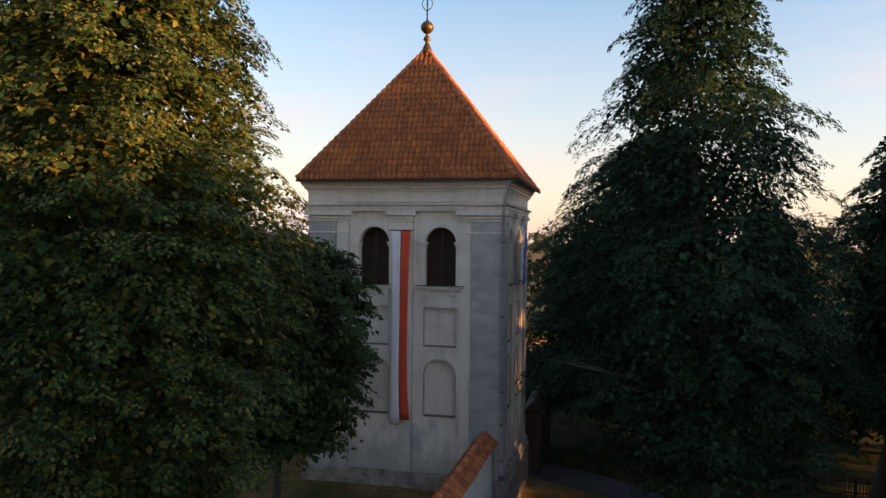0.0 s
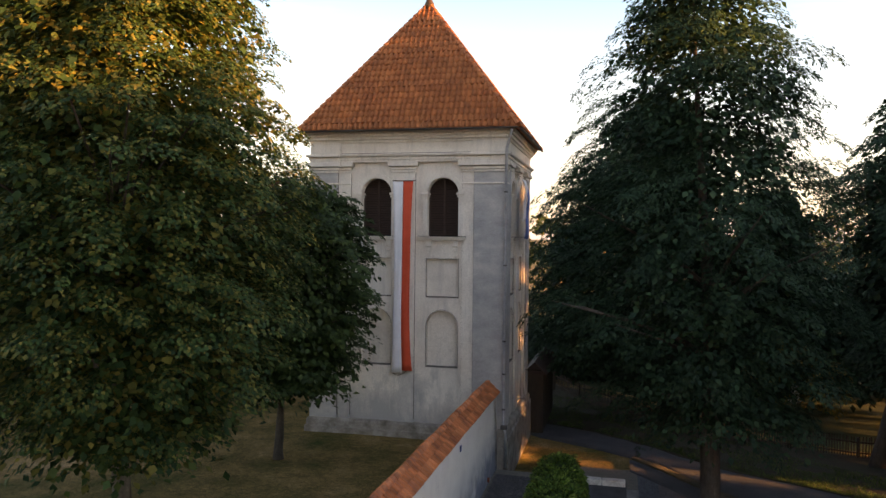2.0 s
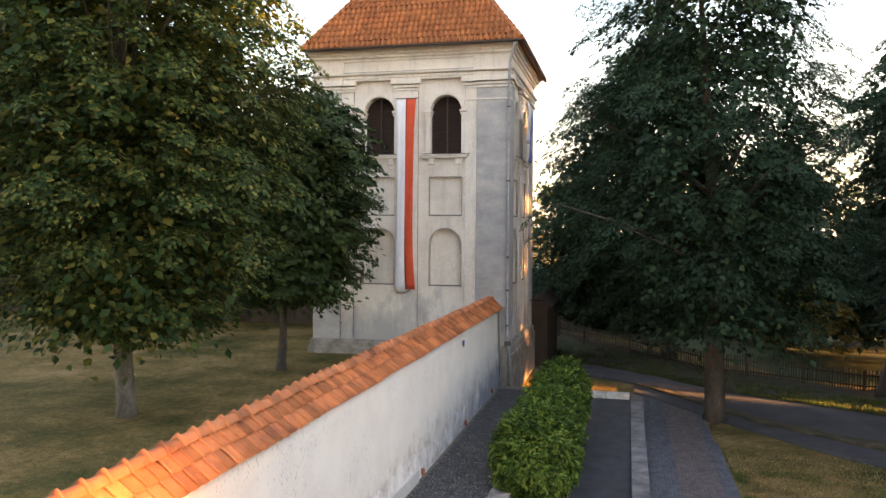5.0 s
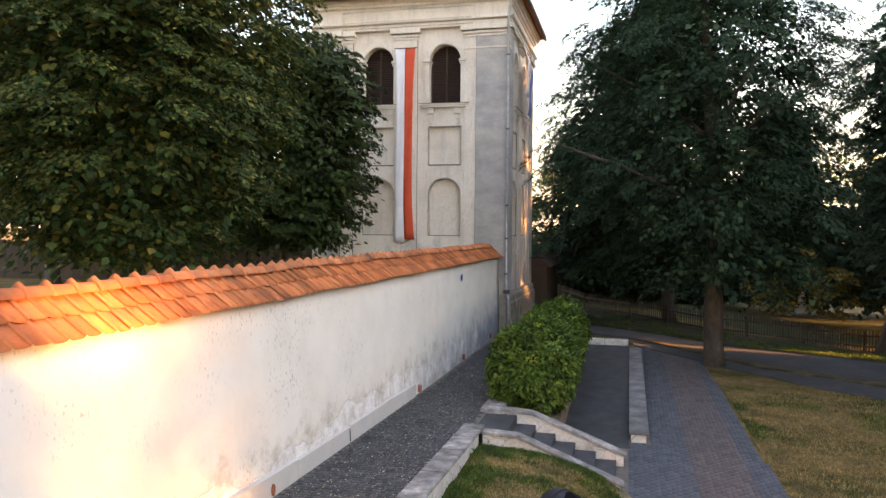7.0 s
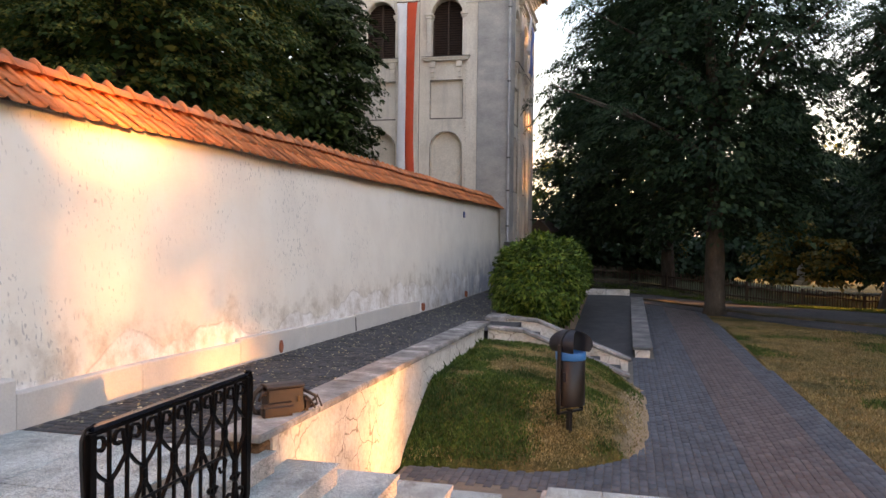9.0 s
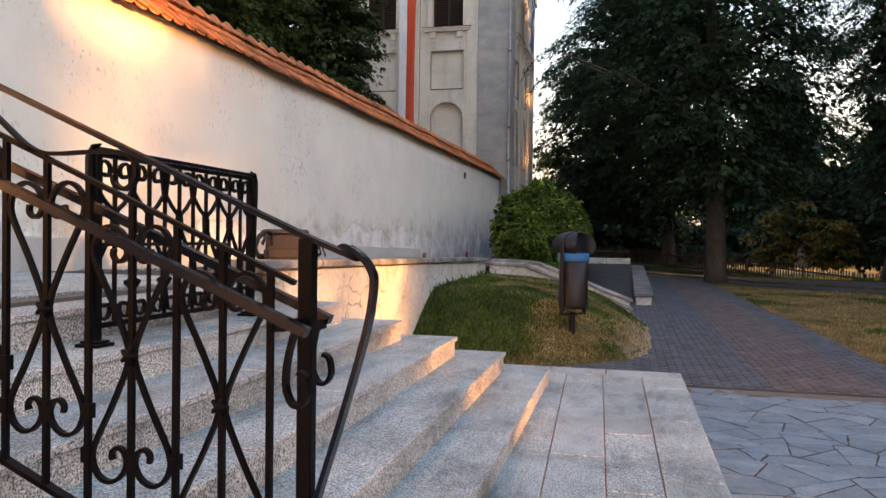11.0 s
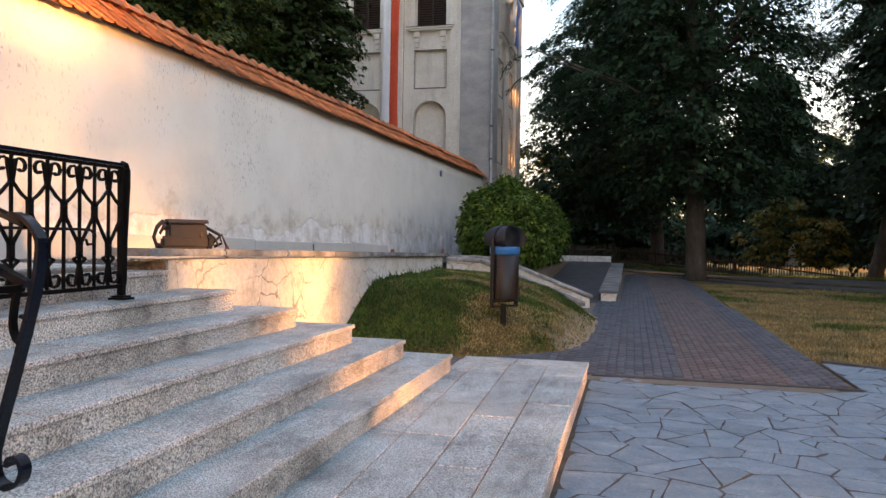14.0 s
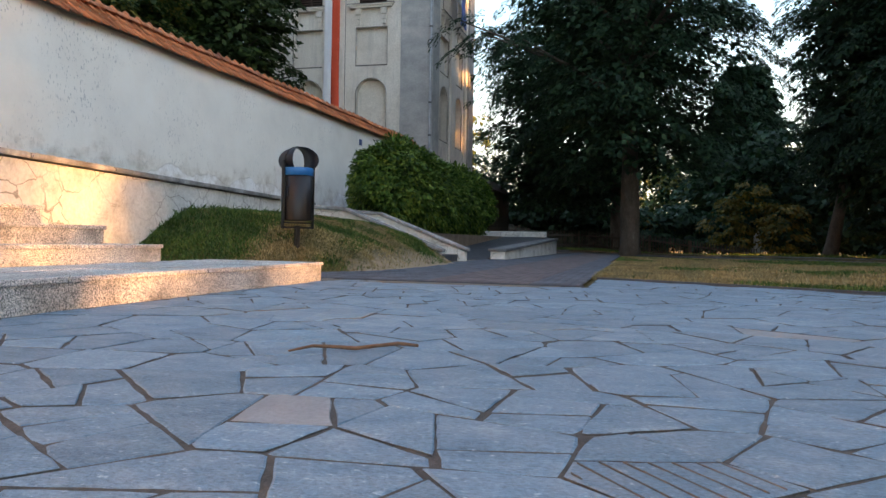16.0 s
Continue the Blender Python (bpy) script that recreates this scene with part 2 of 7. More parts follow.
def cracked_render():
    m, nt, b = begin("cracked_white_render", 0.9, 0, 0.25)
    col = ramp(nt, noise_tex(nt, 1.7, 7, 0.66), [(0.32, (0.44, 0.41, 0.36)), (0.46, (0.64, 0.61, 0.56)), (0.7, (0.76, 0.73, 0.68))])
    grit = noise_tex(nt, 22, 5, 0.7)
    col = blend(nt, col, ramp(nt, grit, [(0.3, (0.76, 0.75, 0.73)), (0.6, (1, 1, 1))]), 1.0, "MULTIPLY")
    g = nt.nodes.new("ShaderNodeNewGeometry")
    wob = nt.nodes.new("ShaderNodeTexNoise")
    wob.inputs["Scale"].default_value, wob.inputs["Detail"].default_value = 3.0, 4
    nt.links.new(g.outputs["Position"], wob.inputs["Vector"])
    shift = nt.nodes.new("ShaderNodeVectorMath")
    shift.operation = "MULTIPLY_ADD"
    shift.inputs[1].default_value = (0.35, 0.35, 0.35)
    nt.links.new(wob.outputs["Color"], shift.inputs[0])
    nt.links.new(g.outputs["Position"], shift.inputs[2])
    web = nt.nodes.new("ShaderNodeTexVoronoi")
    web.feature = "DISTANCE_TO_EDGE"
    web.inputs["Scale"].default_value = 2.6
    nt.links.new(shift.outputs[0], web.inputs["Vector"])
    line = ramp(nt, web.outputs["Distance"], [(0.0, (1, 1, 1)), (0.012, (0.7, 0.7, 0.7)), (0.022, (0, 0, 0))])
    some = ramp(nt, noise_tex(nt, 0.9, 3), [(0.42, (0.1, 0.1, 0.1)), (0.55, (0.9, 0.9, 0.9))])
    col = blend(nt, col, (0.20, 0.17, 0.14), blend(nt, line, some, 1.0, "MULTIPLY"))
    nt.links.new(col, b.inputs["Base Color"])
    bump(nt, b, grit, 0.4, 0.02)
    return m


STUCCO_WHITE = cracked_render()
TILE_ROOF = surface("old_clay_roof_tile", [(0.3, (0.33, 0.105, 0.036)), (0.52, (0.44, 0.145, 0.046)), (0.72, (0.52, 0.185, 0.060))], 1.1, 30, 0.3, 0.75, relief=0.3, piece=0.2)
TILE_ROOF_FAR = surface("old_clay_roof_tile_field", [(0.3, (0.33, 0.105, 0.036)), (0.52, (0.44, 0.145, 0.046)), (0.72, (0.52, 0.185, 0.060))], 1.1, 30, 0.3, 0.75, relief=0.3, piece=0.2, island=True)
TILE_WALL = surface("orange_clay_wall_tile", [(0.3, (0.30, 0.105, 0.055)), (0.5, (0.56, 0.185, 0.070)), (0.72, (0.66, 0.245, 0.100))], 1.6, 35, 0.25, 0.75, relief=0.3, piece=0.3)
TILE_WALL_FAR = surface("orange_clay_wall_tile_field", [(0.3, (0.30, 0.105, 0.055)), (0.5, (0.56, 0.185, 0.070)), (0.72, (0.66, 0.245, 0.100))], 1.6, 35, 0.25, 0.75, relief=0.3, piece=0.3, island=True)
MORTAR = surface("roof_mortar", [(0.3, (0.35, 0.31, 0.26)), (0.7, (0.50, 0.45, 0.38))], 6, 40, 0.3, 0.95)
LOUVRE = surface("dark_brown_louvre_wood", [(0.3, (0.030, 0.017, 0.012)), (0.7, (0.065, 0.036, 0.025))], 4, 50, 0.3, 0.7, stretch=(1, 1, 4))
VOID = surface("unlit_inside_black", [(0.3, (0.012, 0.010, 0.009)), (0.7, (0.02, 0.017, 0.015))], 3, 30, 0.2, 0.95, relief=0)
FLAG_WHITE = surface("white_cloth", [(0.3, (0.70, 0.70, 0.72)), (0.7, (0.82, 0.82, 0.84))], 2, 90, 0.08, 0.85, relief=0.1)
FLAG_BLUE = surface("blue_cloth", [(0.3, (0.07, 0.12, 0.34)), (0.7, (0.12, 0.19, 0.46))], 1.2, 90, 0.1, 0.85, relief=0.1)
FLAG_RED = surface("red_cloth", [(0.3, (0.62, 0.075, 0.030)), (0.7, (0.72, 0.10, 0.045))], 2, 90, 0.1, 0.85, relief=0.1)
ZINC = surface("zinc_sheet", [(0.3, (0.30, 0.31, 0.33)), (0.7, (0.48, 0.49, 0.51))], 3, 40, 0.15, 0.45, metal=0.7, relief=0.1)
DARK_ZINC = surface("weathered_dark_zinc", [(0.3, (0.06, 0.06, 0.06)), (0.7, (0.14, 0.135, 0.13))], 3, 40, 0.2, 0.6, metal=0.4, relief=0.1)
BRASS = surface("tarnished_brass_ball", [(0.3, (0.07, 0.042, 0.022)), (0.7, (0.17, 0.105, 0.05))], 5, 40, 0.3, 0.45, metal=0.7, relief=0.2)
IRON = surface("black_brown_painted_iron", [(0.3, (0.0042, 0.0033, 0.0032)), (0.7, (0.0088, 0.0064, 0.0058))], 9, 120, 0.25, 0.42, metal=0.0, relief=0.15, dist=0.003, spec=0.07)
RAIL_TOP = surface("handrail_dark_paint", [(0.3, (0.0045, 0.006, 0.0105)), (0.7, (0.008, 0.0105, 0.018))], 9, 120, 0.15, 0.22, metal=0.0, relief=0.06, dist=0.002, spec=0.2)
# one granite: the sky's blue tints the treads, warm light tints the risers
GRANITE_TOP = granite("grey_granite_sky_tint", 0.88, 120, (0.78, 1.0, 1.07))
GRANITE_RISER = granite("speckled_granite_warm_light", 1.06, 110, (1.06, 1.0, 0.94))
STONE = surface("grey_blue_flagstone", [(0.28, (0.115, 0.198, 0.270)), (0.45, (0.190, 0.302, 0.390)), (0.58, (0.240, 0.345, 0.425)), (0.75, (0.37, 0.47, 0.53))], 4.5, 75, 0.6, 0.55, relief=0.8, dist=0.007, piece=0.14, fleck=(0.52, 0.60, 0.64), stretch=(1, 1.6, 1))
STONE_REST = surface("grey_blue_flagstone_rest", [(0.28, (0.115, 0.198, 0.270)), (0.45, (0.190, 0.302, 0.390)), (0.58, (0.240, 0.345, 0.425)), (0.75, (0.37, 0.47, 0.53))], 4.5, 75, 0.6, 0.55, relief=0.8, dist=0.007, piece=0.14, fleck=(0.52, 0.60, 0.64), island=True, stretch=(1, 1.6, 1))
STONE_WARM = surface("pinkish_flagstone", [(0.25, (0.22, 0.235, 0.24)), (0.5, (0.30, 0.315, 0.32)), (0.75, (0.37, 0.385, 0.39))], 3, 70, 0.3, 0.65, relief=0.45, dist=0.006, piece=0.12)
PAVING_JOINT = surface("grey_paving_joint", [(0.3, (0.060, 0.056, 0.050)), (0.6, (0.130, 0.116, 0.098)), (0.75, (0.070, 0.075, 0.052))], 6, 90, 0.5, 0.98, relief=0.8)
JOINT = surface("sandy_joint", [(0.3, (0.15, 0.14, 0.125)), (0.6, (0.23, 0.205, 0.17)), (0.75, (0.12, 0.125, 0.08))], 5, 90, 0.5, 0.98, relief=0.8)
BRICK_GREY = surface("grey_paver", [(0.3, (0.064, 0.073, 0.088)), (0.7, (0.114, 0.126, 0.145))], 2.5, 80, 0.3, 0.85, piece=0.2)
BRICK_RED = surface("red_paver", [(0.3, (0.098, 0.080, 0.080)), (0.7, (0.155, 0.128, 0.126))], 2.5, 80, 0.3, 0.85, piece=0.2)
BRICK_GREY_REST = surface("grey_paver_rest", [(0.3, (0.064, 0.073, 0.088)), (0.7, (0.114, 0.126, 0.145))], 2.5, 80, 0.3, 0.85, piece=0.2, island=True)
BRICK_RED_REST = surface("red_paver_rest", [(0.3, (0.098, 0.080, 0.080)), (0.7, (0.155, 0.128, 0.126))], 2.5, 80, 0.3, 0.85, piece=0.2, island=True)
COBBLE_ONE = surface("dark_cobble_single", [(0.3, (0.036, 0.038, 0.042)), (0.7, (0.078, 0.080, 0.085))], 2.5, 80, 0.3, 0.8, piece=0.25)
COBBLE = surface("dark_cobble", [(0.3, (0.036, 0.038, 0.042)), (0.7, (0.078, 0.080, 0.085))], 2.5, 80, 0.3, 0.8, piece=0.25, island=True)
ROAD = surface("worn_grey_road", [(0.3, (0.044, 0.047, 0.053)), (0.55, (0.068, 0.070, 0.075)), (0.75, (0.115, 0.100, 0.085))], 0.9, 60, 0.35, 0.95, relief=0.6, dist=0.03)
# the shade of the crowns is put into this dark earth colour
SHADED_EARTH = surface("shade_dark_littered_earth", [(0.3, (0.024, 0.019, 0.009)), (0.48, (0.046, 0.034, 0.014)), (0.6, (0.032, 0.038, 0.011)), (0.75, (0.105, 0.068, 0.028))], 1.3, 34, 0.55, 0.97, relief=0.8, dist=0.04)
VERGE = surface("ragged_verge", [(0.3, (0.040, 0.046, 0.018)), (0.5, (0.085, 0.070, 0.036)), (0.75, (0.20, 0.15, 0.09))], 1.8, 40, 0.55, 0.97, relief=0.8, dist=0.04)
MEADOW = surface("meadow_grass", [(0.3, (0.030, 0.050, 0.014)), (0.6, (0.050, 0.074, 0.022)), (0.75, (0.085, 0.090, 0.035))], 0.25, 12, 0.45, 0.95, relief=0.7, dist=0.06)
SAND = surface("bare_sandy_earth", [(0.3, (0.17, 0.12, 0.08)), (0.7, (0.30, 0.22, 0.155))], 3, 90, 0.4, 0.97, relief=0.6, dist=0.02)
LAWN = lawn_mat("dry_lawn", (0.052, 0.074, 0.021), (0.245, 0.176, 0.082), (0.36, 0.262, 0.155), 0.45)
MOUND = lawn_mat("mound_turf", (0.050, 0.080, 0.020), (0.17, 0.130, 0.060), (0.30, 0.21, 0.125), 0.55, 4.8)
CONCRETE = surface("grey_concrete_coping", [(0.32, (0.13, 0.125, 0.12)), (0.46, (0.24, 0.23, 0.22)), (0.56, (0.34, 0.325, 0.31)), (0.68, (0.56, 0.54, 0.51))], 3.2, 40, 0.3, 0.9, relief=0.5, dist=0.01, piece=0.12)
COPING_DARK = surface("dark_worn_coping", [(0.3, (0.10, 0.105, 0.11)), (0.5, (0.17, 0.17, 0.17)), (0.72, (0.30, 0.29, 0.275))], 2.3, 40, 0.3, 0.85, relief=0.5, dist=0.01, piece=0.15)
RUBBLE = surface("broken_brown_rubble", [(0.3, (0.12, 0.065, 0.035)), (0.5, (0.26, 0.155, 0.085)), (0.72, (0.42, 0.29, 0.18))], 12, 60, 0.5, 0.95, relief=1.0, dist=0.04)
RUST_CLAY = surface("terracotta_drain", [(0.3, (0.30, 0.085, 0.045)), (0.7, (0.42, 0.14, 0.075))], 8, 60, 0.25, 0.85)
BARK_PALE = surface("pale_lichen_bark", [(0.3, (0.13, 0.11, 0.085)), (0.5, (0.23, 0.20, 0.16)), (0.75, (0.34, 0.31, 0.25))], 3.5, 26, 0.5, 0.95, relief=0.9, dist=0.04, stretch=(1, 1, 0.35))
BARK = surface("grey_brown_bark", [(0.3, (0.060, 0.048, 0.038)), (0.6, (0.12, 0.10, 0.080)), (0.75, (0.19, 0.175, 0.14))], 3.5, 26, 0.5, 0.95, relief=0.9, dist=0.04, stretch=(1, 1, 0.35))
FENCE_WOOD = surface("dark_fence_wood", [(0.3, (0.050, 0.036, 0.026)), (0.7, (0.095, 0.068, 0.048))], 3, 60, 0.35, 0.9, piece=0.2, stretch=(1, 1, 0.3))
BIN_BROWN = surface("dark_brown_bin_metal", [(0.3, (0.0085, 0.0066, 0.0062)), (0.7, (0.015, 0.011, 0.010))], 5, 60, 0.2, 0.40, metal=0.0, relief=0.05)
BIN_BLACK = surface("black_bin_hood", [(0.3, (0.010, 0.012, 0.018)), (0.7, (0.020, 0.023, 0.032))], 5, 60, 0.2, 0.5, metal=0.0, relief=0.05, spec=0.3)
BIN_BLUE = surface("blue_bin_band", [(0.3, (0.015, 0.13, 0.36)), (0.7, (0.025, 0.18, 0.45))], 5, 60, 0.1, 0.4, relief=0.05)
LEATHER = surface("brown_leather", [(0.3, (0.030, 0.017, 0.011)), (0.7, (0.055, 0.031, 0.019))], 9, 120, 0.3, 0.55, relief=0.3, dist=0.003)
LEATHER_DARK = surface("dark_leather", [(0.3, (0.030, 0.019, 0.014)), (0.7, (0.055, 0.035, 0.026))], 9, 120, 0.3, 0.5, relief=0.3, dist=0.003)
TWIG = surface("dry_twig", [(0.3, (0.13, 0.065, 0.032)), (0.7, (0.23, 0.125, 0.07))], 20, 90, 0.3, 0.9)
LEAF_LINDEN = leaf_mat("linden_leaf", (0.016, 0.044, 0.018), (0.054, 0.100, 0.031), (0.19, 0.165, 0.045), 0.36)
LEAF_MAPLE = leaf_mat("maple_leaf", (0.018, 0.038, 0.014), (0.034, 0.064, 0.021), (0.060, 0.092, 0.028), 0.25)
LEAF_ASH = leaf_mat("ash_leaf", (0.012, 0.032, 0.019), (0.022, 0.054, 0.030), (0.042, 0.082, 0.042), 0.28)
LEAF_HEDGE = leaf_mat("hedge_leaf", (0.016, 0.046, 0.009), (0.070, 0.138, 0.020), (0.20, 0.27, 0.060), 0.22)
# gold evening sunlight is put into this leaf colour
LEAF_SUNLIT = leaf_mat("sunlit_yellow_leaf", (0.07, 0.075, 0.018), (0.14, 0.12, 0.028), (0.26, 0.17, 0.04), 0.35)
LEAF_FAR = leaf_mat("far_foliage", (0.040, 0.062, 0.018), (0.070, 0.095, 0.026), (0.13, 0.125, 0.035), 0.3)
BLADE = leaf_mat("grass_blade", (0.022, 0.060, 0.012), (0.062, 0.115, 0.024), (0.15, 0.18, 0.055), 0.25)
BLADE_DRY = leaf_mat("dry_grass_blade", (0.15, 0.115, 0.052), (0.29, 0.215, 0.115), (0.44, 0.34, 0.20), 0.2)
PALE_LEAF = leaf_mat("pale_dry_leaf", (0.22, 0.18, 0.11), (0.42, 0.37, 0.27), (0.60, 0.56, 0.46), 0.1)
MARBLE = surface("white_monument_stone", [(0.3, (0.50, 0.50, 0.48)), (0.7, (0.65, 0.65, 0.62))], 2, 30, 0.15, 0.7)
ENAMEL_BLUE = surface("small_blue_plate", [(0.3, (0.05, 0.08, 0.20)), (0.7, (0.08, 0.12, 0.28))], 9, 60, 0.1, 0.5, relief=0)


# ---- building helpers ----
def part(name, bm, material, parent=None, label=""):
    me = bpy.data.meshes.new(name)
    bm.to_mesh(me)
    bm.free()
    me.materials.append(material)
    ob = new(name, me)
    ob.parent = parent
    if label:
        tagged(ob, label)
    return ob


def hold(name, label, category, group="", kind="", at=(0, 0, 0)):
    """An Empty that carries the parts of a thing."""
    return_to = new(name)
    return_to.location = at
    return_to.empty_display_size = 0.2
    return tagged(return_to, label, category, group, kind)


def smooth(ob, on=True):
    ob.data.polygons.foreach_set("use_smooth", [on] * len(ob.data.polygons))
    return ob


def box(bm, x0, x1, y0, y1, z0, z1, bev=0.0):
    vs = [bm.verts.new(p) for p in ((x0, y0, z0), (x1, y0, z0), (x1, y1, z0), (x0, y1, z0), (x0, y0, z1), (x1, y0, z1), (x1, y1, z1), (x0, y1, z1))]
    fs = [bm.faces.new([vs[i] for i in f]) for f in ((3, 2, 1, 0), (4, 5, 6, 7), (0, 1, 5, 4), (1, 2, 6, 5), (2, 3, 7, 6), (3, 0, 4, 7))]
    if bev:
        es = list({e for f in fs for e in f.edges})
        bmesh.ops.bevel(bm, geom=es, offset=bev, segments=1, affect="EDGES")
    return vs


def boxes(*rows, bev=0.0):
    bm = bmesh.new()
    for r in rows:
        box(bm, *r[:6], r[6] if len(r) > 6 else bev)
    return bm


def prism(bm, outline, axis, a, b):
    """A closed outline of (u, v) drawn out along one axis from a to b: x (u, v = y, z), y (u, v = x, z), z (u, v = x, y)."""
    put = {"x": lambda u, v, w: (w, u, v), "y": lambda u, v, w: (u, w, v), "z": lambda u, v, w: (u, v, w)}[axis]
    lo = [bm.verts.new(put(u, v, a)) for u, v in outline]
    hi = [bm.verts.new(put(u, v, b)) for u, v in outline]
    n = len(outline)
    bm.faces.new(lo)
    bm.faces.new(hi[::-1])
    for i in range(n):
        bm.faces.new((lo[i], lo[(i + 1) % n], hi[(i + 1) % n], hi[i]))
    bmesh.ops.recalc_face_normals(bm, faces=bm.faces[:])
    return bm


def tube(bm, pts, r, sides=6, taper=None, flat=None):
    """A round bar along points; taper: a radius at each point; flat: (width, thickness) for a flat bar."""
    pts = [Vector(p) for p in pts]
    rings = []
    side = None
    for i, p in enumerate(pts):
        d = (pts[min(i + 1, len(pts) - 1)] - pts[max(i - 1, 0)]).normalized()
        if side is None:
            side = d.orthogonal().normalized() if abs(d.y) > 0.9 else Vector((0, 1, 0))
        side = (side - d * side.dot(d)).normalized()
        up = d.cross(side)
        rr = taper[i] if taper else r
        ring = []
        for k in range(sides):
            a = 2 * math.pi * (k + 0.5) / sides
            cu, cv = (math.cos(a) * rr, math.sin(a) * rr) if flat is None else (math.copysign(flat[0] / 2, math.cos(a)), math.copysign(flat[1] / 2, math.sin(a)))
            ring.append(bm.verts.new(p + side * cu + up * cv))
        rings.append(ring)
    for a, b in zip(rings, rings[1:]):
        for k in range(sides):
            bm.faces.new((a[k], a[(k + 1) % sides], b[(k + 1) % sides], b[k]))
    bm.faces.new(rings[0][::-1])
    bm.faces.new(rings[-1])
    return bm


def lathe(bm, profile, sides=24, at=(0, 0, 0)):
    rings = [[bm.verts.new((at[0] + r * math.cos(2 * math.pi * k / sides), at[1] + r * math.sin(2 * math.pi * k / sides), at[2] + z)) for k in range(sides)] for r, z in profile]
    for a, b in zip(rings, rings[1:]):
        for k in range(sides):
            bm.faces.new((a[k], a[(k + 1) % sides], b[(k + 1) % sides], b[k]))
    bm.faces.new(rings[0][::-1])
    bm.faces.new(rings[-1])
    return bm


def array_mesh(name, verts, faces):
    """A mesh from arrays: places and equal-sided faces."""
    me = bpy.data.meshes.new(name)
    verts, faces = np.asarray(verts, np.float32), np.asarray(faces, np.int32)
    n = faces.shape[1]
    me.vertices.add(len(verts))
    me.vertices.foreach_set("co", verts.ravel())
    me.loops.add(faces.size)
    me.loops.foreach_set("vertex_index", faces.ravel())
    me.polygons.add(len(faces))
    me.polygons.foreach_set("loop_start", np.arange(len(faces), dtype=np.int32) * n)
    me.update(calc_edges=True)
    return me


def array_part(name, verts, faces, material, parent=None, label="", kind=""):
    me = array_mesh(name, verts, faces)
    me.materials.append(material)
    ob = new(name, me)
    ob.parent = parent
    return tagged(ob, label, kind=kind)


def repeat_mesh(me_verts, me_faces, poses):
    """Many copies of one small mesh in one pair of arrays."""
    v, f = np.asarray(me_verts, float), np.asarray(me_faces)
    m = np.array([np.array(p) for p in poses])
    out = np.einsum("nij,vj->nvi", m[:, :3, :3], v) + m[:, None, :3, 3]
    faces = (f[None] + (np.arange(len(m)) * len(v))[:, None, None]).reshape(-1, f.shape[1])
    return out.reshape(-1, 3), faces


def pieces(name, me_verts, me_faces, poses, mat_one, mat_rest, parent, limit=300, rest_name="rest", smooth_on=False):
    """The first poses as objects on one shared mesh, the others joined."""
    me = array_mesh(name, me_verts, me_faces)
    me.materials.append(mat_one)
    if smooth_on:
        me.polygons.foreach_set("use_smooth", [True] * len(me.polygons))
    for p in poses[:limit]:
        ob = new(name, me)
        ob.parent = parent
        ob.matrix_local = p
    if len(poses) > limit:
        v, f = repeat_mesh(me_verts, me_faces, poses[limit:])
        ob = array_part(rest_name, v, f, mat_rest, parent, kind="stuff")
        if smooth_on:
            smooth(ob)

# ---- ground ----
YARD = 1.8


def fall(x, y):
    """The park sinks gently towards the fence and the meadow."""
    a, b = min(1, max(0, (y - 31) / 11)), min(1, max(0, (x - 6.5) / 10))
    return -1.15 * a * a * (3 - 2 * a) * b


def ground_height(x, y):
    """The raised churchyard behind the wall and tower, the low park before it."""
    if x < -0.35 and y < 37:
        return YARD
    if y >= 37 and x < 6:
        k = min(1, max(0, (0.0 - x) / 6)) * YARD
        return k
    return fall(x, y)


gx = [-900, -300, -120, -60, -40, -30, -24, -20, -16, -13, -10, -8, -6, -4, -2, -0.5, -0.3, 1, 2.2, 4, 5.2, 6.5, 7.8, 9, 10.5, 12, 13, 14, 15, 16, 18, 20, 23, 26, 30, 34, 42, 50, 80, 150, 400, 900]
gy = [-900, -300, -100, -40, -20, -10, -4, 0, 3, 5, 7, 9, 11, 13, 15, 17, 19, 21, 23, 25, 27, 29, 31, 33, 35, 36.9, 37.1, 39, 41, 43, 46, 50, 58, 70, 90, 130, 200, 400, 900, 2500]
gv = [(x, y, ground_height(x, y) + (0.05 * noise.noise((x * 0.4, y * 0.4, 0)) - 0.03 if (x < -0.5 or x > 8.9) and abs(x) < 40 and -4 < y < 60 and not (0 < x < 13 and y < 11.5) else -0.02)) for y in gy for x in gx]
gf = [(j * len(gx) + i, j * len(gx) + i + 1, (j + 1) * len(gx) + i + 1, (j + 1) * len(gx) + i) for j in range(len(gy) - 1) for i in range(len(gx) - 1)]
ground = array_part("ground", gv, gf, LAWN)
tagged(ground, "dry patchy lawn, green and straw-brown, round the church", "ground", kind="structure")

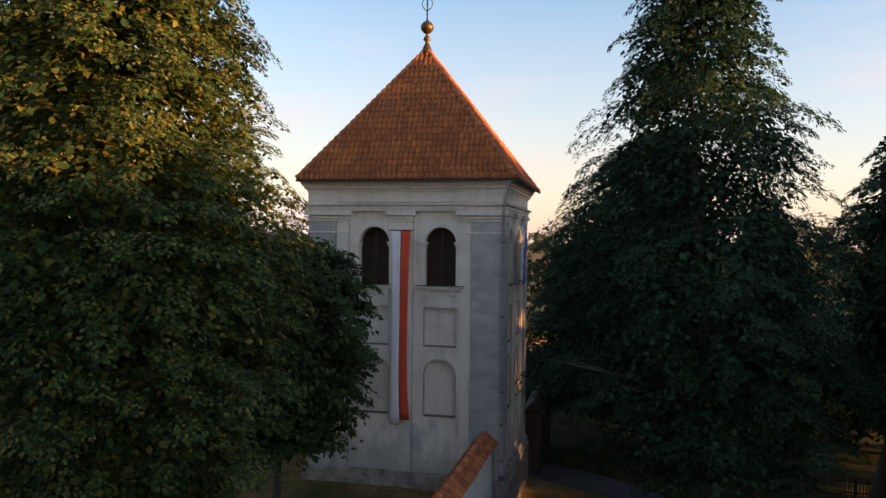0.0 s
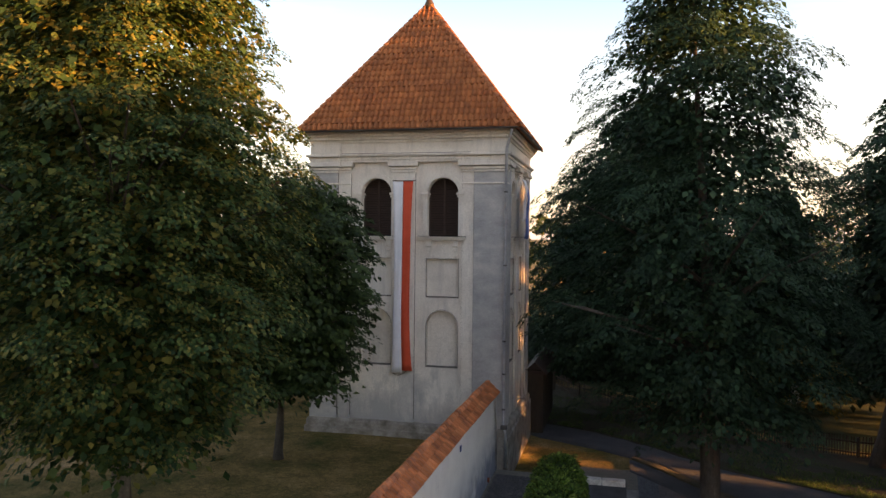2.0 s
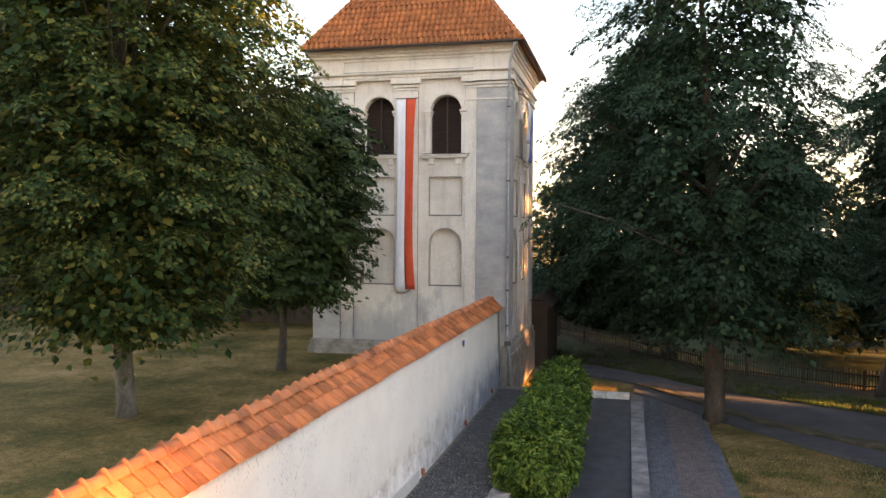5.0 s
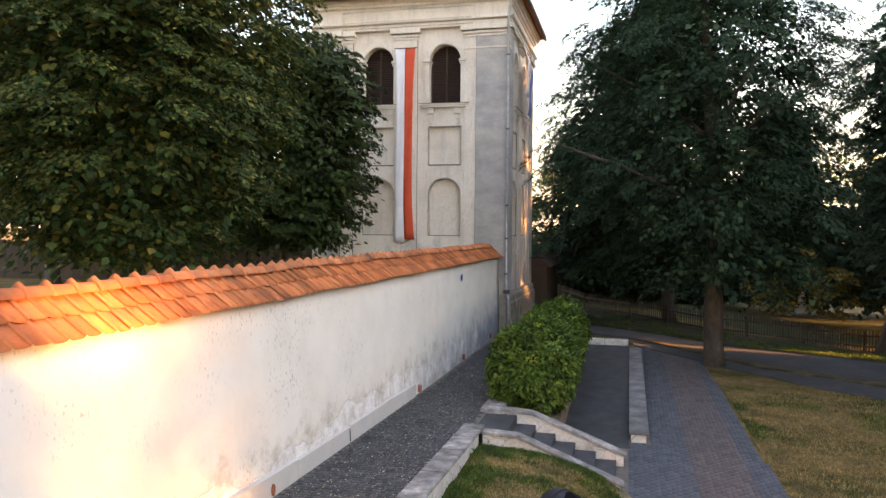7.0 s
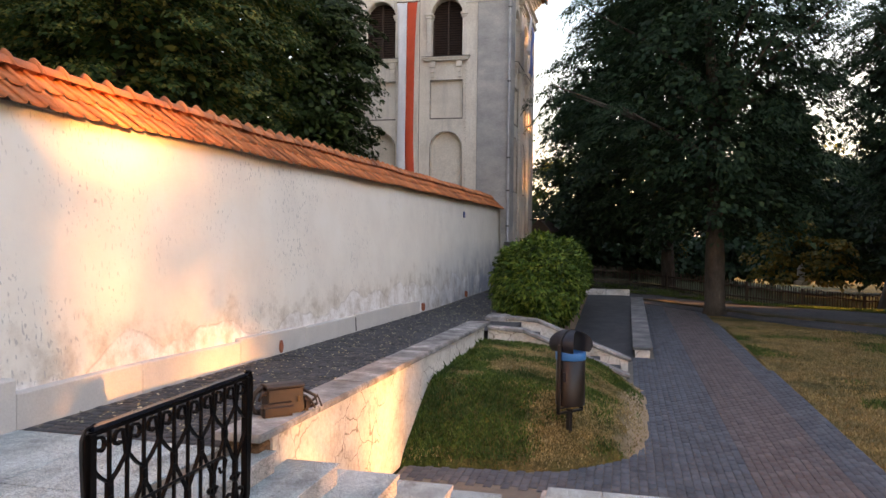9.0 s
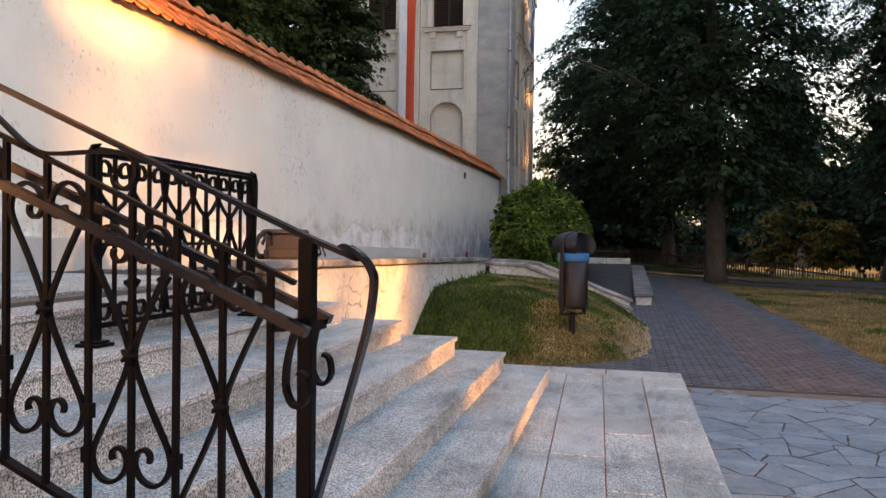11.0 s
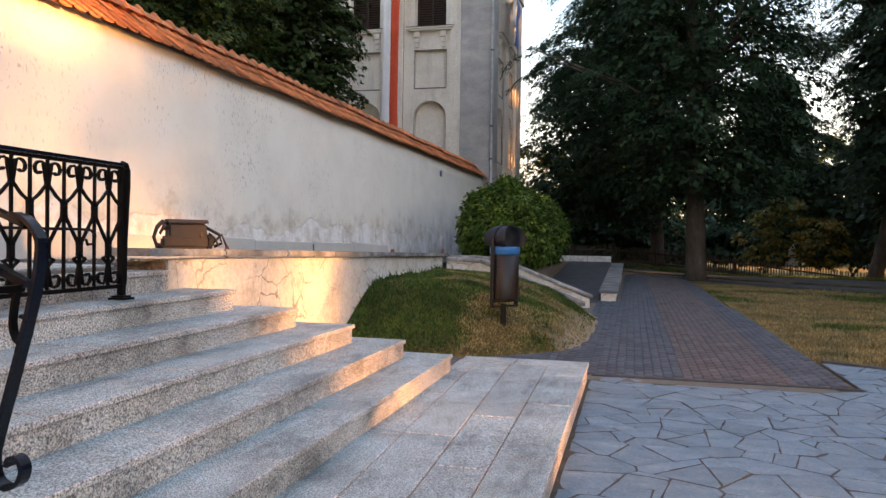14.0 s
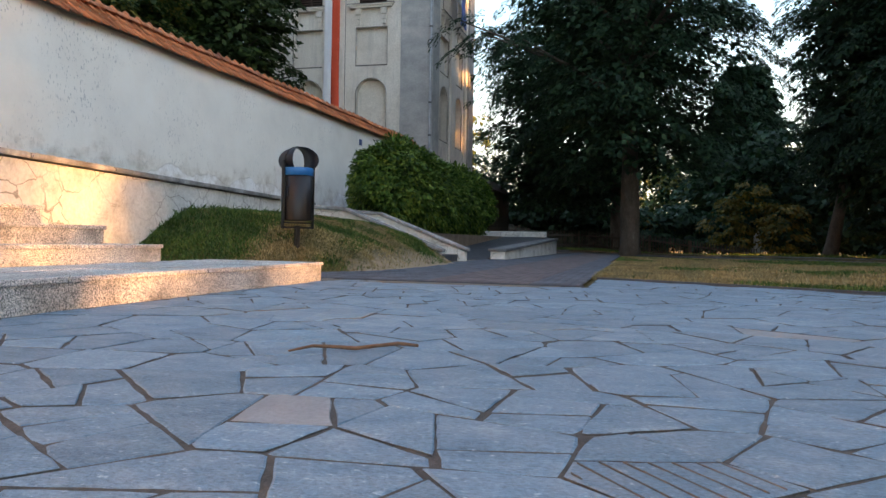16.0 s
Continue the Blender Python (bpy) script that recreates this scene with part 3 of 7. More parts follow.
# the lane across the far end of the path, and the strips along it
def strip(name, left, right, lift, material, label, category, wobble=0.0):
    """A sheet between two lines of (x, y), laid on the falling ground."""
    rows = []
    for (ax, ay), (bx, by), (cx, cy), (dx, dy) in zip(left, right, left[1:], right[1:]):
        for i in range(8):
            k = i / 8
            rows.append(((ax + (cx - ax) * k, ay + (cy - ay) * k), (bx + (dx - bx) * k, by + (dy - by) * k)))
    rows.append((left[-1], right[-1]))
    v, f = [], []
    for (x0, y0), (x1, y1) in rows:
        for i in range(7):
            k = (0, 0.02, 0.2, 0.5, 0.8, 0.98, 1)[i]
            x, y = x0 + (x1 - x0) * k, y0 + (y1 - y0) * k
            y += wobble * ((1 - k) * noise.noise((x0 * 1.3, y0 * 1.3, 7)) + k * noise.noise((x1 * 1.7, y1 * 1.7, 3)))
            v.append((x, y, fall(x, y) + (lift if 0 < i < 6 else lift - 0.11)))
    for j in range(len(rows) - 1):
        f += [(j * 7 + i, j * 7 + i + 1, (j + 1) * 7 + i + 1, (j + 1) * 7 + i) for i in range(6)]
    return tagged(array_part(name, v, f, material), label, category, kind="structure")


lane_far = [(-12, 50), (-4, 44.0), (0.4, 40.6), (3.6, 39.2), (7.2, 36.4), (9.2, 34.5), (11.5, 33.3), (14.0, 31.6), (20, 27.4), (30, 21)]
lane_near = [(-13, 46), (-5.5, 40.6), (1.2, 37.4), (3.6, 36.2), (6.0, 34.6), (8.0, 31.6), (9.7, 29.4), (12.4, 27.6), (18, 24.0), (27, 18)]
strip("road", lane_far, lane_near, 0.055, ROAD, "narrow worn grey lane along the fence", "road")
# the bank's darkness is tree shade painted into its material
strip("bank", [(-6, 57), (2, 50.0), (6.0, 45.4), (9.4, 41.6), (12.0, 42.2), (15, 42.6), (19, 42.6), (26, 41), (36, 36)], [(-5, 44.4), (0.5, 40.4), (3.6, 39.0), (7.4, 36.0), (9.4, 34.2), (11.6, 33.1), (14.2, 31.3), (20.2, 27.2), (30, 20.8)], 0.075, SHADED_EARTH, "leaf-littered earth bank, the trees' shade put into its dark colour", "bank", 0.35)
strip("side_path", [(5.2, 34.9), (6.6, 33.4), (8.0, 31.5), (9.7, 29.0), (11.4, 27.7), (13.0, 26.6), (18, 23.2), (27, 17.2)], [(5.2, 33.0), (6.6, 31.2), (8.1, 29.1), (10.2, 26.7), (11.6, 25.1), (12.5, 24.4), (17, 21.4), (26, 15.5)], 0.03, ROAD, "dark footpath branching off towards the park", "path")
strip("road_verge", [(5.4, 35.2), (6.9, 33.7), (8.2, 31.8), (9.8, 29.6), (12.0, 27.9), (17.6, 24.4), (26.6, 18.2)], [(5.3, 34.9), (6.7, 33.2), (8.0, 31.2), (9.6, 28.9), (11.8, 27.2), (17.4, 23.6), (26.4, 17.3)], 0.085, VERGE, "ragged grassy verge between lane and footpath", "verge", 0.4)
strip("meadow", [(-40, 84), (6, 80), (20, 76), (60, 66)], [(-9, 60), (4, 50.5), (13, 44.0), (50, 40)], 0.05, MEADOW, "green meadow beyond the fence", "meadow", 0.6)

# the lawn begins along a slanting edge beside the path
def lawn_front(x):
    return 9.9 - 0.512 * (x - 7.8) if x < 11.4 else 8.06


# bedding under the paved areas
path_bed = part("brick_path", boxes((2.25, 7.72, 7.8, 33.2, -0.05, 0.012)), JOINT)
tagged(path_bed, "brick path of grey pavers with a red middle band", "path", kind="structure")
plaza = part("stone_paving", boxes((1.5, 20.0, -8.0, 8.02, -0.06, 0.005)), PAVING_JOINT)
tagged(plaza, "crazy paving of grey-blue flagstones with sandy joints", "paving", kind="structure")
bm = bmesh.new()
prism(bm, [(7.97, 8.02), (11.45, 8.02), (7.97, 9.80)], "z", -0.05, 0.005)
part("paving_corner", bm, PAVING_JOINT, plaza, "bedding of the slanting paved corner")
bm = bmesh.new()
prism(bm, [(7.97, 9.80), (11.45, 8.02), (15.0, 8.02), (15.0, 8.09), (11.48, 8.09), (8.0, 9.88)], "z", -0.04, 0.03)
part("lawn_edging", bm, COBBLE_ONE, plaza, "dark edging strip along the lawn")
bm = boxes((5.36, 7.95, 8.02, 8.10, -0.02, 0.022, 0.006))
part("edging_strip", bm, COBBLE_ONE, path_bed, "dark brick edging strip")

# terrace between the long wall and its low retaining wall
def terrace_z(y):
    return 1.19 - 0.0205 * (y - 5) if y < 19 else 0.903 - 0.006 * (y - 19)


bm = bmesh.new()
prism(bm, [(-6, 0.0), (29.2, 0.0), (29.2, terrace_z(29.2)), (19, terrace_z(19)), (5.2, terrace_z(5.2)), (4.9, 1.19), (-6, 1.19)], "x", -0.25, 2.0)
terrace = part("terrace", bm, JOINT)
tagged(terrace, "raised terrace strip of dark cobbles along the wall", "terrace", kind="structure")
random.seed(3)
cob_v = [(0.0, 0.0, -0.02), (0.1, 0.0, -0.02), (0.1, 0.1, -0.02), (0.0, 0.1, -0.02), (0.002, 0.002, -0.007), (0.098, 0.002, -0.007), (0.098, 0.098, -0.007), (0.002, 0.098, -0.007), (0.016, 0.016, 0), (0.084, 0.016, 0), (0.084, 0.084, 0), (0.016, 0.084, 0)]
cob_f = [(8, 9, 10, 11), (4, 5, 9, 8), (5, 6, 10, 9), (6, 7, 11, 10), (7, 4, 8, 11), (0, 1, 5, 4), (1, 2, 6, 5), (2, 3, 7, 6), (3, 0, 4, 7)]
cob_poses = []
yy, row = 5.0, 0
while yy < 28.6:
    xx = 0.08 + (0.06 if row % 2 else 0)
    while xx < 1.88:
        w, d = random.uniform(0.085, 0.12), random.uniform(0.085, 0.11)
        m = pose(xx, yy, terrace_z(yy) + random.uniform(0.004, 0.016), random.uniform(-3, 3), random.uniform(-3, 3), random.uniform(-5, 5))
        cob_poses.append(m @ Matrix.Diagonal(((w - 0.008) * 10, (d - 0.008) * 10, 1, 1)))
        xx += w
    yy += 0.105
    row += 1
# terrace paving by the steps: granite slabs
bm = bmesh.new()
for j in range(9):
    y0 = 4.95 - 1.1 * (j + 1)
    for k in range(2):
        box(bm, 0.02 + k * 0.94, 0.95 + k * 0.94, y0 + 0.006, y0 + 1.094, 1.15, 1.205, 0.004)
part("terrace_slabs", bm, GRANITE_TOP, terrace, "pale granite slabs at the top of the steps")

# ---- bell tower ----
TX0, TX1, TY0, TY1 = -8.04, 0.30, 29.5, 36.95


def arch_outline(x0, x1, z0, z1, n=14):
    """A round-headed outline, from the lower left round to the lower right."""
    r, c = (x1 - x0) / 2, (x0 + x1) / 2
    return [(x0, z0)] + [(c - r * math.cos(math.pi * i / n), z1 - r + r * math.sin(math.pi * i / n)) for i in range(n + 1)] + [(x1, z0)]


def wall_with_holes(bm, x0, x1, z0, z1, holes, front, depth):
    """A slab with recesses: each hole is an outline whose ends lie on one level; its back lies at front + depth."""
    cuts = sorted({x0, x1, *[u for h, _ in holes for u, _ in h]})
    for u0, u1 in zip(cuts, cuts[1:]):
        mid = (u0 + u1) / 2
        spans = []
        for h, d in holes:
            us = [u for u, _ in h]
            if min(us) < mid < max(us):
                lo = min(v for _, v in h)
                tops = []
                for u in (u0, u1):
                    best = [va + (vb - va) * ((u - ua) / (ub - ua)) for (ua, va), (ub, vb) in zip(h[1:-1], h[2:-1]) if ub > ua and ua - 1e-6 <= u <= ub + 1e-6]
                    tops.append(max(best) if best else max(v for _, v in h))
                spans.append((lo, tops[0], tops[1], d))
        spans.sort()
        z = (z0, z0)
        for lo, ta, tb, d in spans:
            quad(bm, (u0, front, z[0]), (u1, front, z[1]), (u1, front, lo), (u0, front, lo))
            quad(bm, (u0, front + d, lo), (u1, front + d, lo), (u1, front + d, tb), (u0, front + d, ta))
            quad(bm, (u0, front, lo), (u1, front, lo), (u1, front + d, lo), (u0, front + d, lo))
            quad(bm, (u0, front + d, ta), (u1, front + d, tb), (u1, front, tb), (u0, front, ta))
            z = (ta, tb)
        quad(bm, (u0, front, z[0]), (u1, front, z[1]), (u1, front, z1), (u0, front, z1))
    for h, d in holes:
        for u in (h[0][0], h[-1][0]):
            lo, hi = h[0][1], (h[1][1] if u == h[0][0] else h[-2][1])
            quad(bm, (u, front, lo), (u, front, hi), (u, front + d, hi), (u, front + d, lo))


def quad(bm, *ps):
    bm.faces.new([bm.verts.new(p) for p in ps])


def ring_moulding(bm, x0, x1, y0, y1, profile):
    """A moulding round a rectangle: profile of (out, z)."""
    rows = [[bm.verts.new(p) for p in ((x0 - o, y0 - o, z), (x1 + o, y0 - o, z), (x1 + o, y1 + o, z), (x0 - o, y1 + o, z))] for o, z in profile]
    for a, b in zip(rows, rows[1:]):
        for k in range(4):
            bm.faces.new((a[k], a[(k + 1) % 4], b[(k + 1) % 4], b[k]))
    bm.faces.new(rows[0][::-1])
    bm.faces.new(rows[-1])


def facade(tower, length, turn, wins, mids, inner, corner, proud=0.0):
    """One side of the tower in its own frame: u from 0 to length along the wall, outward is -y. wins: window axes; mids: the middle
    pilaster; inner: the two inner pilasters; corner: where the corner pilasters end."""
    obs = []
    holes = []
    for c in wins:
        holes.append((arch_outline(c - 0.64, c + 0.64, 10.0, 12.4), 0.42))
        holes.append(([(c - 0.67, 7.54), (c - 0.67, 9.1), (c + 0.67, 9.1), (c + 0.67, 7.54)], 0.17))
        holes.append((arch_outline(c - 0.66, c + 0.66, 4.67, 7.02), 0.30))
    bm = bmesh.new()
    wall_with_holes(bm, corner[0] - 0.1, corner[1] + 0.1, 0.0, 13.2, holes, 0.16, 0.4)
    bmesh.ops.remove_doubles(bm, verts=bm.verts[:], dist=0.0005)
    bmesh.ops.recalc_face_normals(bm, faces=bm.faces[:])
    obs.append(part("wall_field", bm, TOWER, tower))
    # corner pilasters, doubled, and the middle one
    for u0, u1, out, m in ((proud, corner[0], -proud, TOWER_GREY), (corner[1], length - proud, -proud, TOWER_GREY)):
        obs.append(part("corner_pilaster", boxes((u0, u1, out, 0.5, 0.0, 13.2)), m, tower, "smooth grey rendered corner pilaster"))
    for u0, u1 in (*inner, mids):
        obs.append(part("pilaster", boxes((u0, u1, 0.07, 0.5, 0.0, 12.72)), TOWER, tower))
    for u0, u1 in ((proud, corner[0]), (corner[1], length - proud), *inner, mids):
        o = -proud if u1 - u0 > 1 else 0.07
        bm = boxes((u0 - 0.04, u1 + 0.04, o - 0.05, 0.4, 12.62, 12.70), (u0 - 0.07, u1 + 0.07, o - 0.08, 0.4, 12.73, 12.83), (u0 - 0.15, u1 + 0.15, o - 0.17, 0.4, 12.87, 13.045), bev=0.012)
        obs.append(part("capital", bm, TOWER, tower))
        if u0 != mids[0]:
            obs.append(part("neck_band", boxes((u0 - 0.02, u1 + 0.02, o - 0.03, 0.4, 12.14, 12.20), bev=0.01), TOWER, tower))
    # dark lines beside the pilasters: joint dirt and shadow in one colour
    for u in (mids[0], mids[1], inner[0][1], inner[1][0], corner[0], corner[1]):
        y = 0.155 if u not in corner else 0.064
        obs.append(part("joint", boxes((u - 0.022, u + 0.022, y, y + 0.2, 2.5, 12.66)), TOWER_JOINT, tower, "dark weathered joint beside the pilaster, shadow line in its colour"))
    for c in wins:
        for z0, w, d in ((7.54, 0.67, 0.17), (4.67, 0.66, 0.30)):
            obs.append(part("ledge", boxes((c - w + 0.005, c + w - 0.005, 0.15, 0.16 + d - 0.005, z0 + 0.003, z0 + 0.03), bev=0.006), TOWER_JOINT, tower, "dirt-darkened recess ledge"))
        # weathered arrises of the sunk panels, their shadow outline put into the colour too
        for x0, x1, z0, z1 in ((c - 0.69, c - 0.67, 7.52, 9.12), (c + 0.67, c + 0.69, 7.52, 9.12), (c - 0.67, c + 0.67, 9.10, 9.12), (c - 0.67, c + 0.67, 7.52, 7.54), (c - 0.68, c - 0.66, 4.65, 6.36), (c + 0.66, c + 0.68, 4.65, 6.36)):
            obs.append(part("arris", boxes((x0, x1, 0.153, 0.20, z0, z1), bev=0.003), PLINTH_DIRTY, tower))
        bm = bmesh.new()
        outer_, inner_ = arch_outline(c - 0.68, c + 0.68, 4.67, 7.04, 18), arch_outline(c - 0.66, c + 0.66, 4.67, 7.02, 18)
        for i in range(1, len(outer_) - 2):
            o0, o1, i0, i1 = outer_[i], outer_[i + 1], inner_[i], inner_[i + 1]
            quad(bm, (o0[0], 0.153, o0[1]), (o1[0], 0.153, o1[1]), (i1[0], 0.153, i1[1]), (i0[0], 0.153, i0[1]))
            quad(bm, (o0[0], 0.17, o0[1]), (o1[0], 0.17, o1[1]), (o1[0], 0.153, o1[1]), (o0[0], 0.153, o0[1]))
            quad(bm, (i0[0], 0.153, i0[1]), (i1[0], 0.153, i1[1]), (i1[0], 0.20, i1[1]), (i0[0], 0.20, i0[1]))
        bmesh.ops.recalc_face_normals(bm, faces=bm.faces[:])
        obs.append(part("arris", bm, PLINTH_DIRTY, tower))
        # raised arch surround with imposts
        bm = bmesh.new()
        outer, inner = arch_outline(c - 0.82, c + 0.82, 11.76, 12.60, 18), arch_outline(c - 0.66, c + 0.66, 11.76, 12.42, 18)
        for i in range(1, len(outer) - 2):
            o0, o1, i0, i1 = outer[i], outer[i + 1], inner[i], inner[i + 1]
            quad(bm, (o0[0], 0.10, o0[1]), (o1[0], 0.10, o1[1]), (i1[0], 0.10, i1[1]), (i0[0], 0.10, i0[1]))
            quad(bm, (o0[0], 0.17, o0[1]), (o1[0], 0.17, o1[1]), (o1[0], 0.10, o1[1]), (o0[0], 0.10, o0[1]))
            quad(bm, (i0[0], 0.10, i0[1]), (i1[0], 0.10, i1[1]), (i1[0], 0.20, i1[1]), (i0[0], 0.20, i0[1]))
        bmesh.ops.recalc_face_normals(bm, faces=bm.faces[:])
        obs.append(part("arch_moulding", bm, TOWER, tower))
        for s in (-1, 1):
            e = c + s * 0.74
            obs.append(part("impost", boxes((e - 0.085, e + 0.085, 0.09, 0.5, 10.05, 11.60), (e - 0.13, e + 0.13, 0.05, 0.5, 11.60, 11.68), (e - 0.16, e + 0.16, 0.02, 0.5, 11.70, 11.80), bev=0.01), TOWER, tower))
        sill = part("window_sill", boxes((c - 0.92, c + 0.92, -0.02, 0.3, 9.86, 9.94), (c - 0.98, c + 0.98, -0.06, 0.3, 9.945, 10.01), bev=0.012), TOWER, tower)
        tin = part("sill_flashing", boxes((c - 1.0, c + 1.0, -0.08, 0.5, 10.012, 10.03)), DARK_ZINC, sill, "dark zinc sill flashing")
        obs += [sill]
        for s in (-0.55, 0.55):
            bm = bmesh.new()
            prism(bm, [(0.20, 9.20), (0.10, 9.22), (0.10, 9.40), (0.07, 9.42), (0.07, 9.58), (0.02, 9.62), (0.0, 9.84), (0.20, 9.84)], "x", c + s - 0.12, c + s + 0.12)
            for v in bm.verts:
                if v.co.z < 9.5:
                    v.co.x = c + s + (v.co.x - c - s) * 0.6
            obs.append(part("bracket", bm, TOWER, tower))
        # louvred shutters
        # a near-black board paints the darkness behind the louvres
        win = part("window", boxes((c - 0.70, c + 0.70, 0.54, 0.58, 9.95, 12.5)), VOID, tower, "near-black board standing for the unlit space behind louvres")
        obs.append(win)
        part("frame", boxes((c - 0.64, c - 0.58, 0.42, 0.50, 10.03, 11.9), (c + 0.58, c + 0.64, 0.42, 0.50, 10.03, 11.9), (c - 0.035, c + 0.035, 0.40, 0.50, 10.03, 12.36)), LOUVRE, win, "dark brown wooden frame")
        for i in range(23):
            z = 10.07 + i * 0.099
            w = 0.63 if z < 11.72 else math.sqrt(max(0.003, 0.635 ** 2 - (z - 11.72) ** 2))
            if w < 0.1:
                continue
            bm = bmesh.new()
            prism(bm, [(0.43, z), (0.445, z), (0.51, z + 0.085), (0.495, z + 0.085)], "x", c - w, c + w)
            part("slat", bm, LOUVRE, win)
    for ob in obs:
        ob.matrix_local = turn @ ob.matrix_local
    return wins


tower = hold("bell_tower", "old square church bell tower, cream and grey plaster, clay-tiled pyramid roof", "tower")
part("core", boxes((TX0 + 0.62, TX1 - 0.62, TY0 + 0.62, TY1 - 0.62, 0, 14.2)), TOWER, tower)
facade(tower, TX1 - TX0, pose(TX0, TY0, 0), (2.86, 5.68), (3.56, 4.52), ((1.20, 1.74), (6.50, 6.99)), (1.20, 6.99))
facade(tower, TY1 - TY0, pose(TX1, TY0, 0.002, 0, 0, 90), (2.42, 5.02), (3.26, 4.18), ((1.0, 1.42), (6.03, 6.45)), (1.0, 6.45), 0.003)
part("rear_wall", boxes((TX0 + 0.03, TX0 + 0.5, TY0 + 0.52, TY1, 0, 13.2), (TX0 + 0.5, TX1 - 0.52, TY1 - 0.5, TY1 - 0.03, 0, 13.2)), TOWER, tower)
bm = bmesh.new()
ring_moulding(bm, TX0, TX1, TY0, TY1, [(0.00, 13.05), (0.03, 13.06), (0.03, 13.14), (0.065, 13.15), (0.065, 13.25), (0.16, 13.29), (0.18, 13.36), (0.0, 13.40), (0.0, 13.84), (0.05, 13.86), (0.05, 13.93), (0.14, 13.98), (0.14, 14.06), (0.22, 14.09), (0.24, 14.18), (0.30, 14.24), (0.30, 14.30), (0.0, 14.31)])
part("cornice", bm, TOWER, tower, "moulded cream cornice")
# black crust in the hollows of the mouldings, with their shadow lines painted in
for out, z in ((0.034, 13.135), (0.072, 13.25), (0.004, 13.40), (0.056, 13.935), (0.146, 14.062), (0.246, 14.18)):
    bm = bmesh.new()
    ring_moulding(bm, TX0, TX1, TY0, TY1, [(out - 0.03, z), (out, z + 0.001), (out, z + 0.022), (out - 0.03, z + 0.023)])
    part("grime_line", bm, TOWER_JOINT, tower, "dark crusted hollow of the moulding, shadow line in its colour")
for u0, u1 in ((TX0 + 0.002, TX0 + 1.34), (TX1 - 1.50, TX1 - 0.002)):
    # the entablature breaks forward over the corner pilasters
    part("cornice_break", boxes((u0, u1, TY0 - 0.10, TY0 - 0.002, 13.055, 13.245), (u0, u1, TY0 - 0.235, TY0 - 0.002, 13.275, 13.37), (u0, u1, TY0 - 0.06, TY0 - 0.002, 13.395, 13.85), (u0, u1, TY0 - 0.19, TY0 - 0.002, 13.97, 14.065), bev=0.01), TOWER, tower)
bm = bmesh.new()
ring_moulding(bm, TX0, TX1, TY0, TY1, [(0.16, 0.2), (0.16, 2.02), (0.10, 2.06), (0.10, 2.28), (0.04, 2.36), (0.0, 2.37)])
part("plinth", bm, PLINTH_DIRTY, tower, "brown-stained grey plinth")

# roof: four planes under tiles
EX0, EX1, EY0, EY1, EZ = -8.36, 0.76, 28.98, 37.45, 14.33
APEX = Vector((-3.93, 33.2, 20.55))
bm = bmesh.new()
c4 = [bm.verts.new(p) for p in ((EX0, EY0, EZ), (EX1, EY0, EZ), (EX1, EY1, EZ), (EX0, EY1, EZ))]
top = bm.verts.new(APEX)
for k in range(4):
    bm.faces.new((c4[k], c4[(k + 1) % 4], top))
bm.faces.new(c4[::-1])
roof = part("roof", bm, TILE_ROOF, tower, "steep pyramid roof of old orange clay pantiles")

# one pantile: an S-shaped sheet, 0.23 wide and 0.36 long, u across, v up the slope, w out
def pantile(width, length, lift, roll=1.0):
    us = [0, 0.14, 0.30, 0.46, 0.62, 0.8, 1.0]
    ws = [0.012, 0.040, 0.052, 0.040, 0.012, 0.002, 0.012]
    v = []
    for base, dz in ((0.0, lift), (length, 0.0)):
        for th in (0.0, -0.016):
            v += [((u - 0.5) * width, base, w * roll * width / 0.22 + dz + th) for u, w in zip(us, ws)]
    n = len(us)
    f = []
    for i in range(n - 1):
        f.append((i, i + 1, 2 * n + i + 1, 2 * n + i))
        f.append((n + i, n + i + 1, i + 1, i))
    f.append((0, 2 * n, 3 * n, n))
    f.append((n - 1, 2 * n - 1, 4 * n - 1, 3 * n - 1))
    return v, f


tile_v, tile_f = pantile(0.232, 0.40, 0.045, 1.7)
poses_near, poses_rest = [], []
random.seed(5)
for (ax, ay), (bx, by) in (((EX0, EY0), (EX1, EY0)), ((EX1, EY0), (EX1, EY1)), ((EX1, EY1), (EX0, EY1)), ((EX0, EY1), (EX0, EY0))):
    a, b = Vector((ax, ay, EZ)), Vector((bx, by, EZ))
    u = (b - a).normalized()
    foot = a + u * (APEX - a).dot(u)
    v = APEX - foot
    slope = v.length
    v.normalize()
    w = u.cross(v)
    span = (b - a).length
    rows = int(slope / 0.335)
    for j in range(rows):
        s = j * 0.335 - 0.06
        k = max(0, s + 0.1) / slope
        lo, hi = (foot - a).length * k, span - (span - (foot - a).length) * k
        n = int((hi - lo) / 0.222)
        for i in range(n):
            t = (lo + hi) / 2 + (i - (n - 1) / 2) * 0.222
            p = a + u * t + v * s + w * 0.012
            m = Matrix((u, v, w)).transposed().to_4x4()
            m.translation = p
            m = m @ pose(random.uniform(-0.004, 0.004), random.uniform(-0.012, 0.008), 0, random.uniform(-2.2, 1.0), random.uniform(-1.5, 1.5), random.uniform(-1.2, 1.2))
            (poses_near if ay == EY0 and by == EY0 and j < 9 else poses_rest).append(m)
roof_tiles = poses_near[:300], poses_near[300:] + poses_rest
